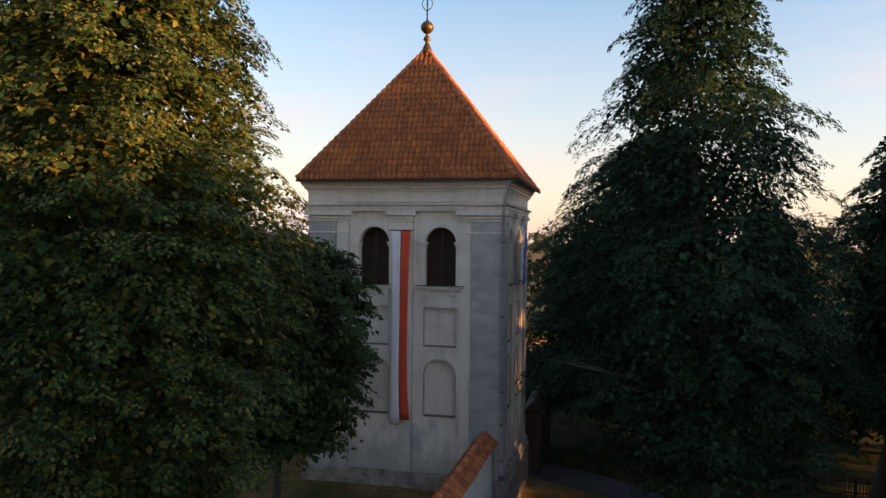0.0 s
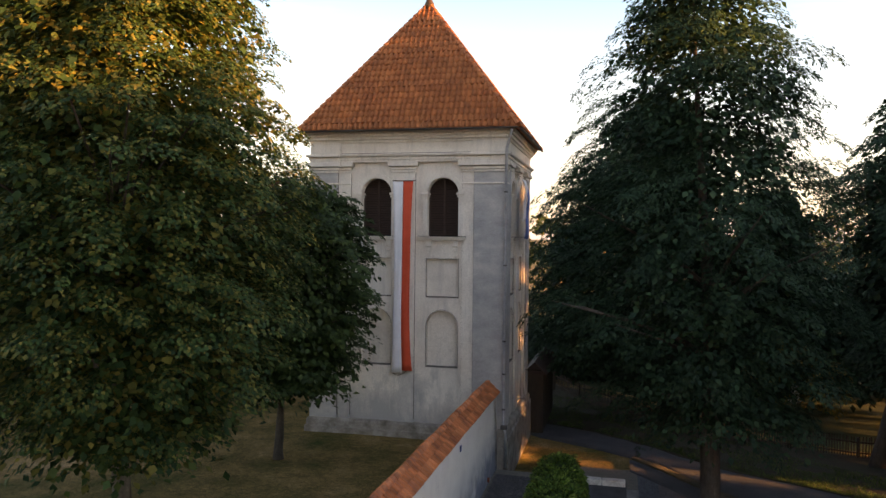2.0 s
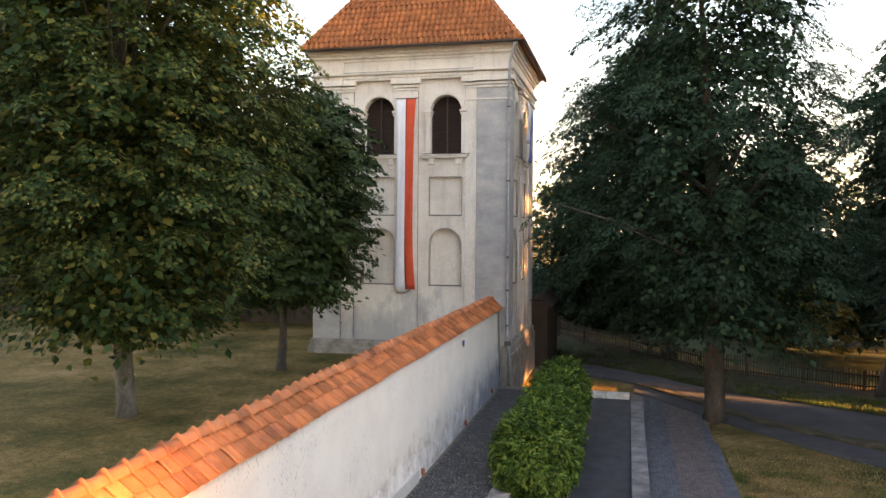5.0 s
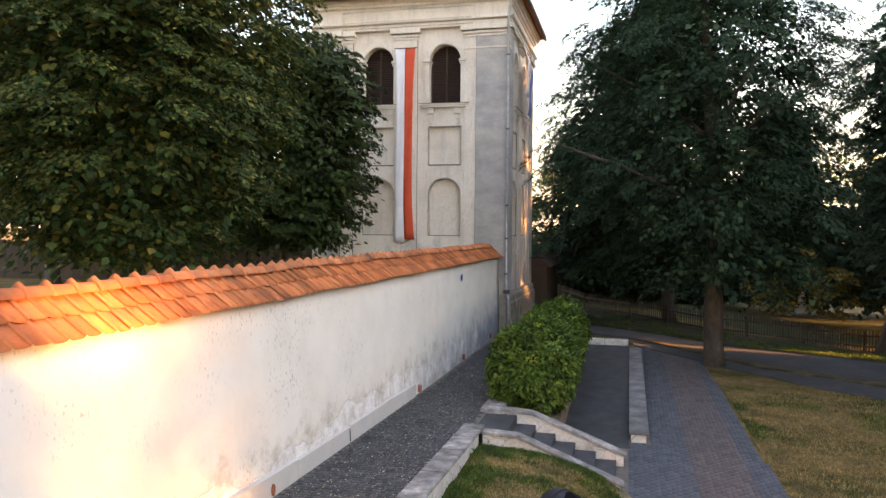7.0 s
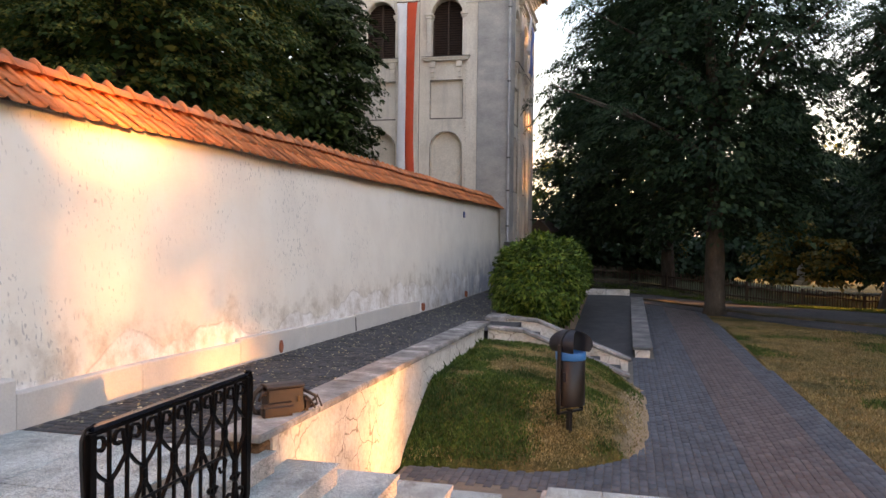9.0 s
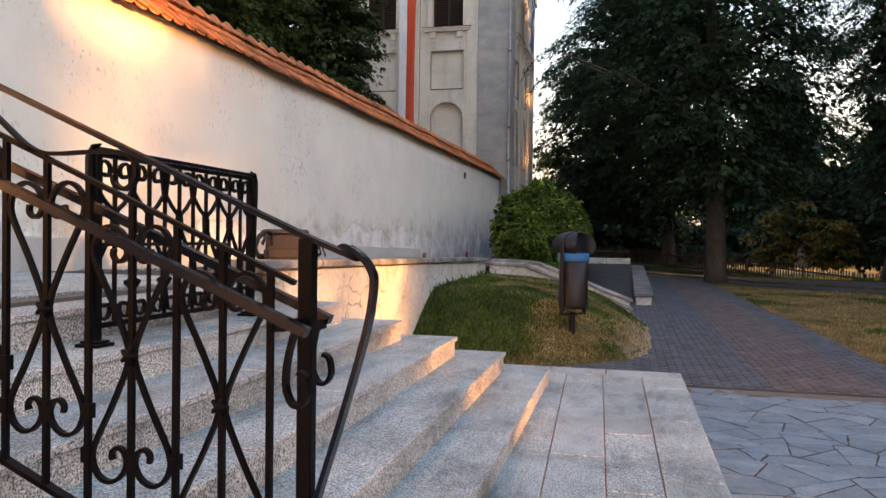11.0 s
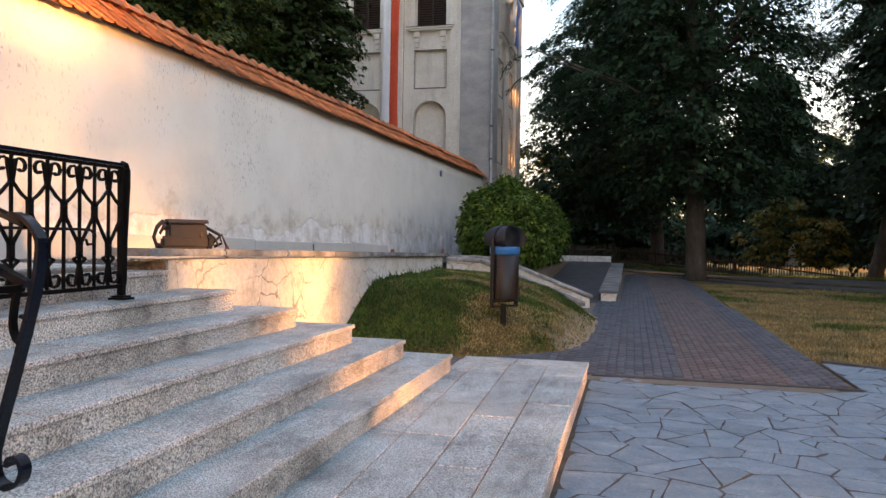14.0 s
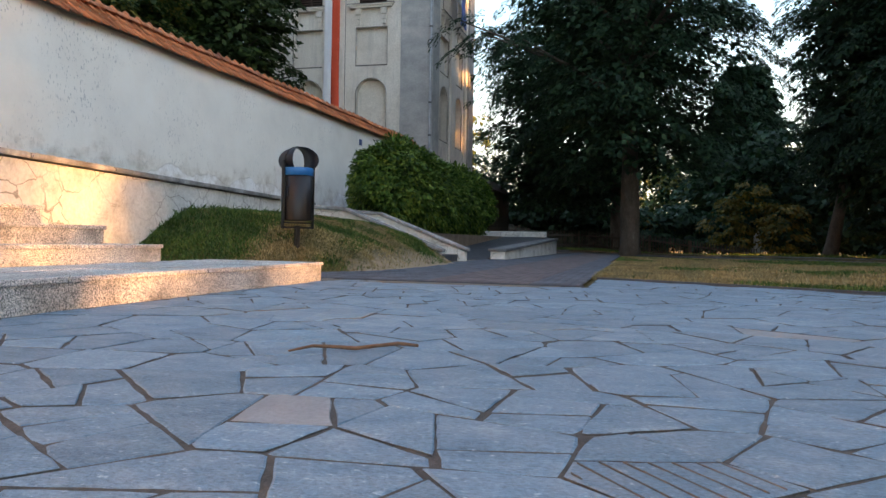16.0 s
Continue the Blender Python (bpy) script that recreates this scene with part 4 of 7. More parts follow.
for cx, cy in ((EX0, EY0), (EX1, EY0), (EX1, EY1), (EX0, EY1)):
    a = Vector((cx, cy, EZ + 0.02))
    d = APEX - a
    n = int(d.length / 0.34)
    bm = bmesh.new()
    for i in range(n):
        p, q = a + d * (i / n), a + d * ((i + 1.12) / n)
        tube(bm, (p + Vector((0, 0, 0.05)), q + Vector((0, 0, 0.02))), 0.1, 8, taper=(0.115, 0.09))
    part("hip_tiles", bm, TILE_ROOF_FAR, roof, "row of half-round hip tiles")
bm = bmesh.new()
lathe(bm, [(0.30, -0.25), (0.20, 0.05), (0.10, 0.25), (0.08, 0.32), (0.16, 0.42), (0.17, 0.50), (0.08, 0.60), (0.06, 0.68), (0.10, 0.72), (0.19, 0.78), (0.28, 0.90), (0.30, 1.0), (0.28, 1.10), (0.19, 1.22), (0.08, 1.28), (0.05, 1.34)], 20, APEX)
finial = smooth(part("finial", bm, BRASS, roof, "tarnished brass ball finial"))
bm = bmesh.new()
z = APEX.z
tube(bm, (APEX + Vector((0, 0, 1.3)), APEX + Vector((0, 0, 3.3))), 0.035, 8)
tube(bm, (APEX + Vector((-0.55, 0, 2.55)), APEX + Vector((0.55, 0, 2.55))), 0.035, 8)
for s in (-1, 1):
    for k in range(2):
        c = APEX + Vector((s * 0.55, 0, 2.55 + (0.08 if k else -0.08)))
        tube(bm, [c + Vector((0.08 * math.cos(i * 0.7), 0, 0.08 * math.sin(i * 0.7))) for i in range(9)], 0.016, 5)
    tube(bm, [APEX + Vector((s * (0.05 + 0.2 * math.sin(i * 0.5)), 0, 1.75 + i * 0.1)) for i in range(7)], 0.018, 5)
part("cross", bm, IRON, finial, "wrought iron cross")

# gutter and rainwater pipe
bm = bmesh.new()
n = 6
for (x0, y0), (x1, y1) in (((EX0, EY0), (EX1, EY0)), ((EX1, EY0), (EX1, EY1))):
    d = Vector((x1 - x0, y1 - y0, 0)).normalized()
    o = Vector((d.y, -d.x, 0))
    rows = []
    for t in (0, 1):
        base = Vector((x0 + (x1 - x0) * t, y0 + (y1 - y0) * t, EZ - 0.02))
        rows.append([bm.verts.new(base + o * (0.06 + 0.065 * math.cos(math.pi * i / n)) + Vector((0, 0, -0.065 * math.sin(math.pi * i / n)))) for i in range(n + 1)])
    for i in range(n):
        bm.faces.new((rows[0][i], rows[1][i], rows[1][i + 1], rows[0][i + 1]))
gut = part("gutter", bm, DARK_ZINC, tower, "half-round weathered zinc gutter")
gut.modifiers.new("thickness", "SOLIDIFY").thickness = 0.006
px, py = 0.255, 29.36
bm = tube(bmesh.new(), [(0.52, 28.98, 14.28), (0.50, 29.0, 14.12), (0.30, 29.16, 13.5), (0.29, 29.18, 12.95), (px, py, 12.4), (px, py, 9.4), (px, py, 6.4), (px, py, 2.55), (px + 0.08, py - 0.06, 2.35), (px + 0.1, py - 0.06, 2.2), (px + 0.1, py - 0.06, 0.9)], 0.055, 10)
pipe = smooth(part("rainwater_pipe", bm, ZINC, tower, "grey zinc rainwater pipe"))
for zz in (11.8, 8.9, 5.9, 4.6, 3.2):
    part("pipe_clip", tube(bmesh.new(), [(px, py, zz - 0.03), (px, py, zz + 0.03)], 0.068, 10), DARK_ZINC, pipe)
part("pipe_hopper", boxes((px - 0.09, px + 0.16, py - 0.15, py + 0.08, 2.42, 2.58), bev=0.02), DARK_ZINC, pipe)
bm = tube(bmesh.new(), [(TX1 - 0.1, TY1 - 0.7, 3.6), (TX1 + 0.75, TY1 - 0.7, 3.6)], 0.025, 6)
part("iron_bracket", bm, IRON, tower, "thin iron bracket rod")

# long banner on the front
def banner(x0, x1, ya, mid_x, z0, z1, n=26):
    b2 = bmesh.new()
    rows = []
    for j in range(n + 1):
        k = j / n
        z = z1 + (z0 - z1) * k
        bulge = 0.10 * math.sin(k * 3.1) + 0.05 * math.sin(k * 9)
        drift = 0.02 * math.sin(k * 7)
        rows.append([b2.verts.new((mid_x + (x0 + (x1 - x0) * i / 4 - mid_x) * (1 - 0.26 * math.sin(k * math.pi) ** 0.7) + drift, ya - bulge - 0.03 * math.sin(i * 1.9 + k * 5), z)) for i in range(5)])
    for p, q in zip(rows, rows[1:]):
        for i in range(4):
            b2.faces.new((p[i], p[i + 1], q[i + 1], q[i]))
    return b2


flag = hold("banner", "long narrow white and red cloth banner on the tower", "banner")
for nm, x0, x1, z0, m, lb in (("white_half", -4.42, -3.98, 4.42, FLAG_WHITE, "white cloth"), ("red_half", -3.975, -3.54, 4.52, FLAG_RED, "red cloth")):
    ob = smooth(part(nm, banner(x0, x1, 29.44, -3.98, z0, 12.25), m, flag, lb))
    ob.modifiers.new("thickness", "SOLIDIFY").thickness = 0.006
part("top_bar", tube(bmesh.new(), [(-4.42, 29.42, 12.27), (-3.46, 29.42, 12.27)], 0.02, 6), LOUVRE, flag)
part("tie_cord", tube(bmesh.new(), [(-4.32, 29.36, 4.4), (-4.15, 29.33, 4.33), (-3.95, 29.40, 4.36), (-3.8, 29.55, 4.5)], 0.012, 5), LOUVRE, flag)
side_flag = hold("side_banner", "white and blue cloth banner hung on the tower flank", "banner")
for nm, x0, x1, z0, z1, m, lb in (("white_half", -0.95, 0.05, 10.7, 12.5, FLAG_WHITE, "white cloth"), ("blue_half", 0.055, 1.15, 9.95, 12.2, FLAG_BLUE, "blue cloth")):
    ob = smooth(part(nm, banner(x0, x1, -0.14, 0.05, z0, z1, 14), m, side_flag, lb))
    ob.modifiers.new("thickness", "SOLIDIFY").thickness = 0.006
    ob.matrix_local = pose(TX1 + 0.12, TY0 + 3.3, 0, 0, 0, 90)
# low outbuilding wall beyond the tower
shed = hold("outbuilding", "low dark weathered wall behind the bell tower", "building")
part("wall", boxes((0.1, 0.95, 38.2, 44.0, 0, 3.1), bev=0.02), FENCE_WOOD, shed)
bm = bmesh.new()
prism(bm, [(-0.1, 3.08), (1.15, 3.08), (0.52, 3.7)], "y", 38.0, 44.2)
part("roof", bm, LOUVRE, shed, "small dark board roof")

# ---- long boundary wall with tiled coping ----
def wall_top_x(y):
    return -0.30 + 0.0092 * (y - 4)


WY0, WY1 = -2.0, 29.45
PITCH = 0.222
bwall = hold("boundary_wall", "long white plastered churchyard wall with orange clay tile coping", "wall")
bm = bmesh.new()
ys = [WY0 + (WY1 - WY0) * i / 40 for i in range(41)]
zs = [0.0, 0.9, 1.4, 2.0, 2.8, 3.5, 3.92]
grid = []
for y in ys:
    col = []
    for z in zs:
        k = max(0, (z - 1.0) / 3.0)
        x = 0.02 + (wall_top_x(y) - 0.02) * k + 0.018 * noise.noise((y * 0.6, z * 0.9, 2))
        col.append(bm.verts.new((x, y, z)))
    grid.append(col)
for a, b in zip(grid, grid[1:]):
    for i in range(len(zs) - 1):
        bm.faces.new((a[i], b[i], b[i + 1], a[i + 1]))
back = [(bm.verts.new((-0.75, y, 3.92)), bm.verts.new((-0.75, y, 0.0))) for y in ys]
for i in range(40):
    bm.faces.new((grid[i][-1], grid[i + 1][-1], back[i + 1][0], back[i][0]))
    bm.faces.new((back[i][0], back[i + 1][0], back[i + 1][1], back[i][1]))
for col, bk in ((grid[0], back[0]), (grid[-1], back[-1])):
    bm.faces.new([*col, bk[0], bk[1]])
bmesh.ops.recalc_face_normals(bm, faces=bm.faces[:])
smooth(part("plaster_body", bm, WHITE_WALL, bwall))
# dado: a thicker plaster band in lengths, its upper edge uneven
dado_ends = [4.95, 6.6, 8.6, 10.6, 12.86, 14.9, 17.2]
for i, (y0, y1) in enumerate(zip(dado_ends, dado_ends[1:])):
    z0, z1 = terrace_z(y0), terrace_z(y1)
    h0, h1 = 0.30 + 0.02 * (i % 3), 0.32 - 0.02 * (i % 2)
    bm = bmesh.new()
    prism(bm, [(y0, z0 - 0.05), (y1 - 0.012, z1 - 0.05), (y1 - 0.012, z1 + h1), (y0, z0 + h0)], "x", -0.2, 0.062 - 0.002 * (i % 2))
    bmesh.ops.bevel(bm, geom=bm.edges[:], offset=0.012, segments=1, affect="EDGES")
    part("dado", bm, DADO, bwall)
part("dado", boxes((-0.2, 0.085, 3.6, 4.94, 1.19, 1.62), bev=0.015), DADO, bwall)
for y, z in ((9.73, 1.2), (17.55, 1.06), (22.6, 1.0), (27.2, 1.05)):
    bm = tube(bmesh.new(), [(-0.1, y, z), (0.085, y, z)], 0.05, 10)
    for v in bm.verts:
        v.co.z = z + (v.co.z - z) * 1.8
    part("drain_spout", bm, RUST_CLAY, bwall, "terracotta drain spout in the dado")
bm = bmesh.new()
prism(bm, [(12.80, terrace_z(12.8) + 0.02), (12.84, terrace_z(12.8) + 0.02), (12.80, terrace_z(12.8) + 0.26), (12.77, terrace_z(12.8) + 0.27)], "x", 0.05, 0.066)
part("dado_crack", bm, VOID, bwall, "dark open crack")
part("number_plate", boxes((wall_top_x(22.7) * 0.8 + 0.03, wall_top_x(22.7) * 0.8 + 0.055, 22.6, 22.78, 3.36, 3.54)), ENAMEL_BLUE, bwall, "small blue enamel plate")

# coping tiles, two courses towards the terrace and two behind
def wall_tile(width, length, lift):
    """An interlocking clay tile: a flat slanting pan that rises to one sharp roll."""
    us = [0, 0.07, 0.16, 0.30, 0.55, 0.80, 0.93, 1.0]
    ws = [0.034, 0.050, 0.038, 0.019, 0.010, 0.008, 0.014, 0.024]
    v = [((u - 0.5) * width, base, w + dz + th) for base, dz in ((0.0, lift), (length, 0.0)) for th in (0.0, -0.015) for u, w in zip(us, ws)]
    n = len(us)
    f = [(i, i + 1, 2 * n + i + 1, 2 * n + i) for i in range(n - 1)] + [(n + i, n + i + 1, i + 1, i) for i in range(n - 1)]
    return v, f + [(0, 2 * n, 3 * n, n), (n - 1, 2 * n - 1, 4 * n - 1, 3 * n - 1)]


wt_v, wt_f = wall_tile(PITCH + 0.02, 0.35, 0.03)
front_poses, back_poses = [], []
random.seed(11)
slope_dir = Vector((-0.42, 0, 0.36)).normalized()
for i in range(int((WY1 - WY0) / PITCH)):
    y = WY1 - 0.12 - i * PITCH
    for j in range(2):
        ex = wall_top_x(y) + 0.13
        u, v = Vector((0, 1, 0)), slope_dir
        w = u.cross(v)
        wob = 0.012 * math.sin(y * 1.7) + random.uniform(-0.006, 0.006)
        p = Vector((ex, y, 3.853 + wob)) + v * (j * 0.305 - 0.02) + w * (0.01 + 0.006 * j)
        m = Matrix((u, v, w)).transposed().to_4x4()
        m.translation = p
        front_poses.append(m @ pose(0, 0, 0, random.uniform(-1.5, 1), random.uniform(-1.5, 1.5), random.uniform(-1.2, 1.2)))
        u, v = Vector((0, -1, 0)), Vector((0.42, 0, 0.36)).normalized()
        w = u.cross(v)
        m = Matrix((u, v, w)).transposed().to_4x4()
        m.translation = Vector((ex - 0.84, y, 3.853)) + v * (j * 0.325 - 0.02) + w * 0.01
        back_poses.append(m)
front_poses.sort(key=lambda m: abs(m.translation.y - 9))
bm = bmesh.new()
for y0, y1 in ((WY0, 13.0), (13.0, WY1 - 0.06)):
    a0, a1 = wall_top_x(y0) + 0.13, wall_top_x(y1) + 0.13
    vs = [bm.verts.new(p) for p in ((a0 - 0.09, y0, 3.90), (a0 - 0.42, y0, 4.215), (a0 - 0.75, y0, 3.90), (a1 - 0.09, y1, 3.90), (a1 - 0.42, y1, 4.215), (a1 - 0.75, y1, 3.90))]
    for f in ((0, 1, 4, 3), (1, 2, 5, 4), (2, 0, 3, 5), (0, 2, 1), (3, 4, 5)):
        bm.faces.new([vs[i] for i in f])
bmesh.ops.recalc_face_normals(bm, faces=bm.faces[:])
coping = part("coping_bed", bm, MORTAR, bwall, "mortar bed under the coping tiles")
# one ridge tile with its raised collar
us = [math.pi * i / 12 for i in range(13)]
rings = [(0.0, 0.086, 0.0), (0.003, 0.112, 0.036), (0.034, 0.114, 0.038), (0.046, 0.098, 0.0), (0.36, 0.090, 0.0)]
ridge_v = [(-(r + 0.012 * (abs(math.cos(a)) > 0.9)) * math.cos(a), y, r * math.sin(a) * 1.04 + peak * max(0.0, 1 - abs(math.cos(a)) / 0.72) ** 1.25) for y, r, peak in rings for a in us]
ridge_f = [(k * 13 + i, k * 13 + i + 1, k * 13 + i + 14, k * 13 + i + 13) for k in range(4) for i in range(12)]
ridge_poses = []
for i in range(int((WY1 - WY0 - 0.2) / 0.335)):
    y = WY0 + 0.1 + i * 0.335
    ridge_poses.append(pose(wall_top_x(y) - 0.29, y, 4.268 + 0.012 * math.sin(y * 1.7), random.uniform(-1, 1), 0, random.uniform(-1.5, 1.5)))

# ---- low retaining wall, side stair, ramp ----
rwall = hold("retaining_wall", "low cracked white rendered retaining wall with worn concrete coping", "wall")
bm = bmesh.new()
prism(bm, [(5.18, 0.0), (14.05, 0.0), (14.05, terrace_z(14.05) + 0.08), (5.18, terrace_z(5.18) + 0.06)], "x", 1.95, 2.2)
part("wall_body", bm, STUCCO_WHITE, rwall)
part("end_pier", boxes((1.9, 2.18, 4.98, 5.24, 0.9, 1.23), bev=0.02), RUBBLE, rwall, "broken brown rubble pier at the wall's end")
cope_ends = [4.86, 5.95, 7.2, 8.5, 9.8, 11.1, 12.4, 13.3, 14.32]
random.seed(4)
for y0, y1 in zip(cope_ends, cope_ends[1:]):
    z0, z1 = terrace_z(y0) + 0.085, terrace_z(y1) + 0.085
    bm = bmesh.new()
    prism(bm, [(y0 + 0.006, z0), (y1 - 0.006, z1), (y1 - 0.006, z1 + 0.062), (y0 + 0.006, z0 + 0.062)], "x", 1.86, 2.265 + random.uniform(-0.008, 0.008))
    bmesh.ops.bevel(bm, geom=bm.edges[:], offset=0.012, segments=2, affect="EDGES")
    part("coping_slab", bm, CONCRETE, rwall)

stair = hold("side_stair", "short dark stone side stair between white cheek walls", "stairs")
for i in range(5):
    x0, x1 = 2.0 + 0.62 + 0.42 * i, 2.0 + 0.62 + 0.42 * (i + 1)
    z = 0.93 - 0.155 * (i + 1)
    part("step", boxes((x0 - 0.42 if i == 0 else x0, x1 + 0.03, 14.3, 15.98, 0.0, z + 0.0), bev=0.012), COBBLE, stair, "dark worn stone step")
part("landing", boxes((1.9, 2.66, 14.3, 15.98, 0.0, 0.96)), COBBLE, stair, "cobbled landing")
def cheek(y0, y1, xs, zs_):
    bm = bmesh.new()
    prism(bm, [(xs[0], 0.0), (xs[2], 0.0), (xs[2], zs_[2] - 0.09), (xs[1], zs_[1] - 0.09), (xs[0], zs_[0] - 0.09)], "y", y0 + 0.05, y1 - 0.05)
    w = part("cheek_wall", bm, STUCCO_WHITE, stair, "white rendered cheek wall")
    for k in (0, 1):
        bm = bmesh.new()
        xa, xb, za, zb = xs[k], xs[k + 1], zs_[k], zs_[k + 1]
        prism(bm, [(xa - 0.01, za - 0.088), (xb + (0.06 if k else -0.01), zb - 0.088), (xb + (0.06 if k else -0.01), zb - 0.02), (xa - 0.01, za - 0.02)], "y", y0, y1)
        bmesh.ops.bevel(bm, geom=bm.edges[:], offset=0.01, segments=1, affect="EDGES")
        part("coping", bm, CONCRETE, w, "grey concrete coping")


cheek(14.05, 14.32, (2.27, 2.95, 4.86), (1.10, 1.07, 0.30))
cheek(15.98, 16.25, (2.3, 3.0, 4.90), (1.10, 1.05, 0.30))
part("corner_block", boxes((1.86, 2.34, 15.95, 16.9, 0.6, 1.06), bev=0.015), CONCRETE, stair, "pale coping block beside the hedge")

ramp_ob = hold("ramp", "dark paved access ramp beside a low white wall", "ramp")
bm = bmesh.new()
prism(bm, [(17.4, -0.03), (29.6, -0.03), (29.6, 0.62), (28.7, 0.62), (17.4, 0.02)], "x", 3.45, 5.02)
part("ramp_surface", bm, COBBLE, ramp_ob, "dark paver surface")
bm = bmesh.new()
prism(bm, [(17.95, 0.0), (28.9, 0.0), (28.9, 0.52), (17.95, 0.20)], "x", 5.06, 5.40)
part("side_wall", bm, STUCCO_WHITE, ramp_ob, "low white rendered side wall")
for i in range(8):
    y0, y1 = 17.9 + i * 1.375, 17.9 + (i + 1) * 1.375
    z0, z1 = 0.20 + 0.0292 * (y0 - 17.9), 0.20 + 0.0292 * (y1 - 17.9)
    bm = bmesh.new()
    prism(bm, [(y0 + 0.005, z0), (y1 - 0.005, z1), (y1 - 0.005, z1 + 0.065), (y0 + 0.005, z0 + 0.065)], "x", 5.01, 5.46)
    bmesh.ops.bevel(bm, geom=bm.edges[:], offset=0.01, segments=1, affect="EDGES")
    part("coping_slab", bm, COPING_DARK, ramp_ob)
for x0, x1 in ((2.3, 3.25), (3.27, 4.1), (4.12, 4.98)):
    part("end_kerb", boxes((x0, x1, 29.0, 29.35, 0.5, 0.83), bev=0.02), STUCCO_WHITE, ramp_ob, "white kerb block")
bed = part("hedge_bed", boxes((2.02, 3.46, 16.3, 28.95, 0.0, 0.62)), SAND)
tagged(bed, "bare earth bed under the clipped hedge", "soil", kind="structure")

# ---- church steps ----
EDGE = [(5.33, 7.73, 0.198), (4.12, 6.79, 0.357), (3.76, 6.46, 0.520), (3.395, 6.11, 0.682), (3.02, 5.77, 0.844), (2.635, 5.42, 1.006), (2.26, 5.09, 1.168)]
steps = hold("entrance_steps", "broad flight of pale speckled granite church steps", "stairs")
BACK = [4.06, 3.70, 3.335, 2.96, 2.575, 2.20, 1.86]
random.seed(8)
slab_rows = []


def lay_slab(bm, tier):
    """A tread slab: sky blue painted on the top, warm light on the sawn edges."""
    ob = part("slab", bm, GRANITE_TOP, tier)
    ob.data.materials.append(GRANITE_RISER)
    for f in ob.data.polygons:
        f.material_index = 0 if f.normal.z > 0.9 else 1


for k, (x, y, z) in enumerate(EDGE):
    under = EDGE[k - 1][2] if k else 0.0
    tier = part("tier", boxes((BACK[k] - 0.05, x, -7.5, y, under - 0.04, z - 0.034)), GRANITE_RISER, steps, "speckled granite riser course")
    ends, yy = [], y + 0.02
    while yy > -7.5 and k:
        ends.append(yy)
        yy -= random.uniform(1.0, 1.4)
    for y1, y0 in zip(ends, ends[1:]):
        slab_rows.append((tier, BACK[k] + 0.002, x + 0.02, y0 + 0.003, y1 - 0.003, z))
    if k:
        # the end course that turns the corner
        slab_rows.append((tier, 2.22, BACK[k] + 0.0 if BACK[k] > 2.3 else 2.24, y - 0.40, y + 0.018, z))
        part("end_course", boxes((2.21, BACK[k], y - 0.42, y - 0.002, under - 0.04, z - 0.036)), GRANITE_RISER, steps)
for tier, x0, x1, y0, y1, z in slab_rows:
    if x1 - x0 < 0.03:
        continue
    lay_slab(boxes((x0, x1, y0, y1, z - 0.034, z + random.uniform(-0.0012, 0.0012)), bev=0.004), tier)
# the lowest, broad tier: four columns of slabs a little out of line, and a course along its end
px, py, pz = EDGE[0]
lines = [(4.06, 0.0), (4.335, -0.038), (4.675, -0.034), (5.0, -0.015), (px + 0.022, 0.0)]
lowest = [ob for ob in steps.children if ob.name.startswith("tier")][0]
for c, ((xa, sa), (xb, sb)) in enumerate(zip(lines, lines[1:])):
    yy = py - 0.34
    step_y = 0.5 + 0.43 * ((c * 2) % 3)
    while yy > -7.5:
        y0 = yy - step_y
        h = pz + random.uniform(-0.002, 0.002)
        bm = boxes((xa, xb, y0 + 0.007, yy - 0.007, pz - 0.034, h), bev=0.005)
        for q in bm.verts:
            if q.co.x < (xa + xb) / 2:
                q.co.x += sa * (q.co.y - 5) + 0.004
            else:
                q.co.x += sb * (q.co.y - 5) - 0.004
        lay_slab(bm, lowest)
        yy, step_y = y0, random.uniform(1.1, 1.5)
for x0, x1 in ((4.06, 4.62), (4.62, px + 0.022)):
    lay_slab(boxes((x0 + 0.004, x1 - 0.004, py - 0.33, py + 0.02, pz - 0.034, pz), bev=0.005), lowest)

# ---- trees ----
def crown_leaves(rng, centres, outward, per, size, spread, droop, aspect=0.55):
    """Leaves, each a folded four-cornered blade, in sprays round the given centres."""
    n = len(centres) * per
    c = np.repeat(centres, per, 0)
    o = np.repeat(outward, per, 0)
    side = np.cross(o, (0, 0, 1.0))
    side /= np.linalg.norm(side, axis=1)[:, None] + 1e-6
    along = rng.uniform(-0.7, 1.0, n)[:, None] * spread
    across = rng.normal(0, 0.5, n)[:, None] * spread
    lift = rng.normal(0, 0.12, n)[:, None] * spread
    p = c + o * along + side * across
    p[:, 2:] += lift - droop * (np.abs(along) + 0.6 * np.abs(across)) ** 2 / spread
    tip = o * rng.uniform(0.2, 1.0, (n, 1)) + side * rng.normal(0, 0.7, (n, 1)) + np.c_[np.zeros((n, 2)), rng.normal(-0.55, 0.35, n)]
    tip /= np.linalg.norm(tip, axis=1)[:, None]
    nor = np.c_[rng.normal(0, 0.45, (n, 2)), np.ones(n)] + o * 0.5
    wide = np.cross(tip, nor)
    wide /= np.linalg.norm(wide, axis=1)[:, None]
    s = size * rng.uniform(0.65, 1.25, (n, 1))
    fold = np.cross(wide, tip) * s * 0.12
    v = np.stack([p, p + tip * s * 0.45 + wide * s * aspect * 0.5 + fold, p + tip * s, p + tip * s * 0.45 - wide * s * aspect * 0.5 + fold], 1)
    return v.reshape(-1, 3), np.arange(n * 4).reshape(-1, 4)


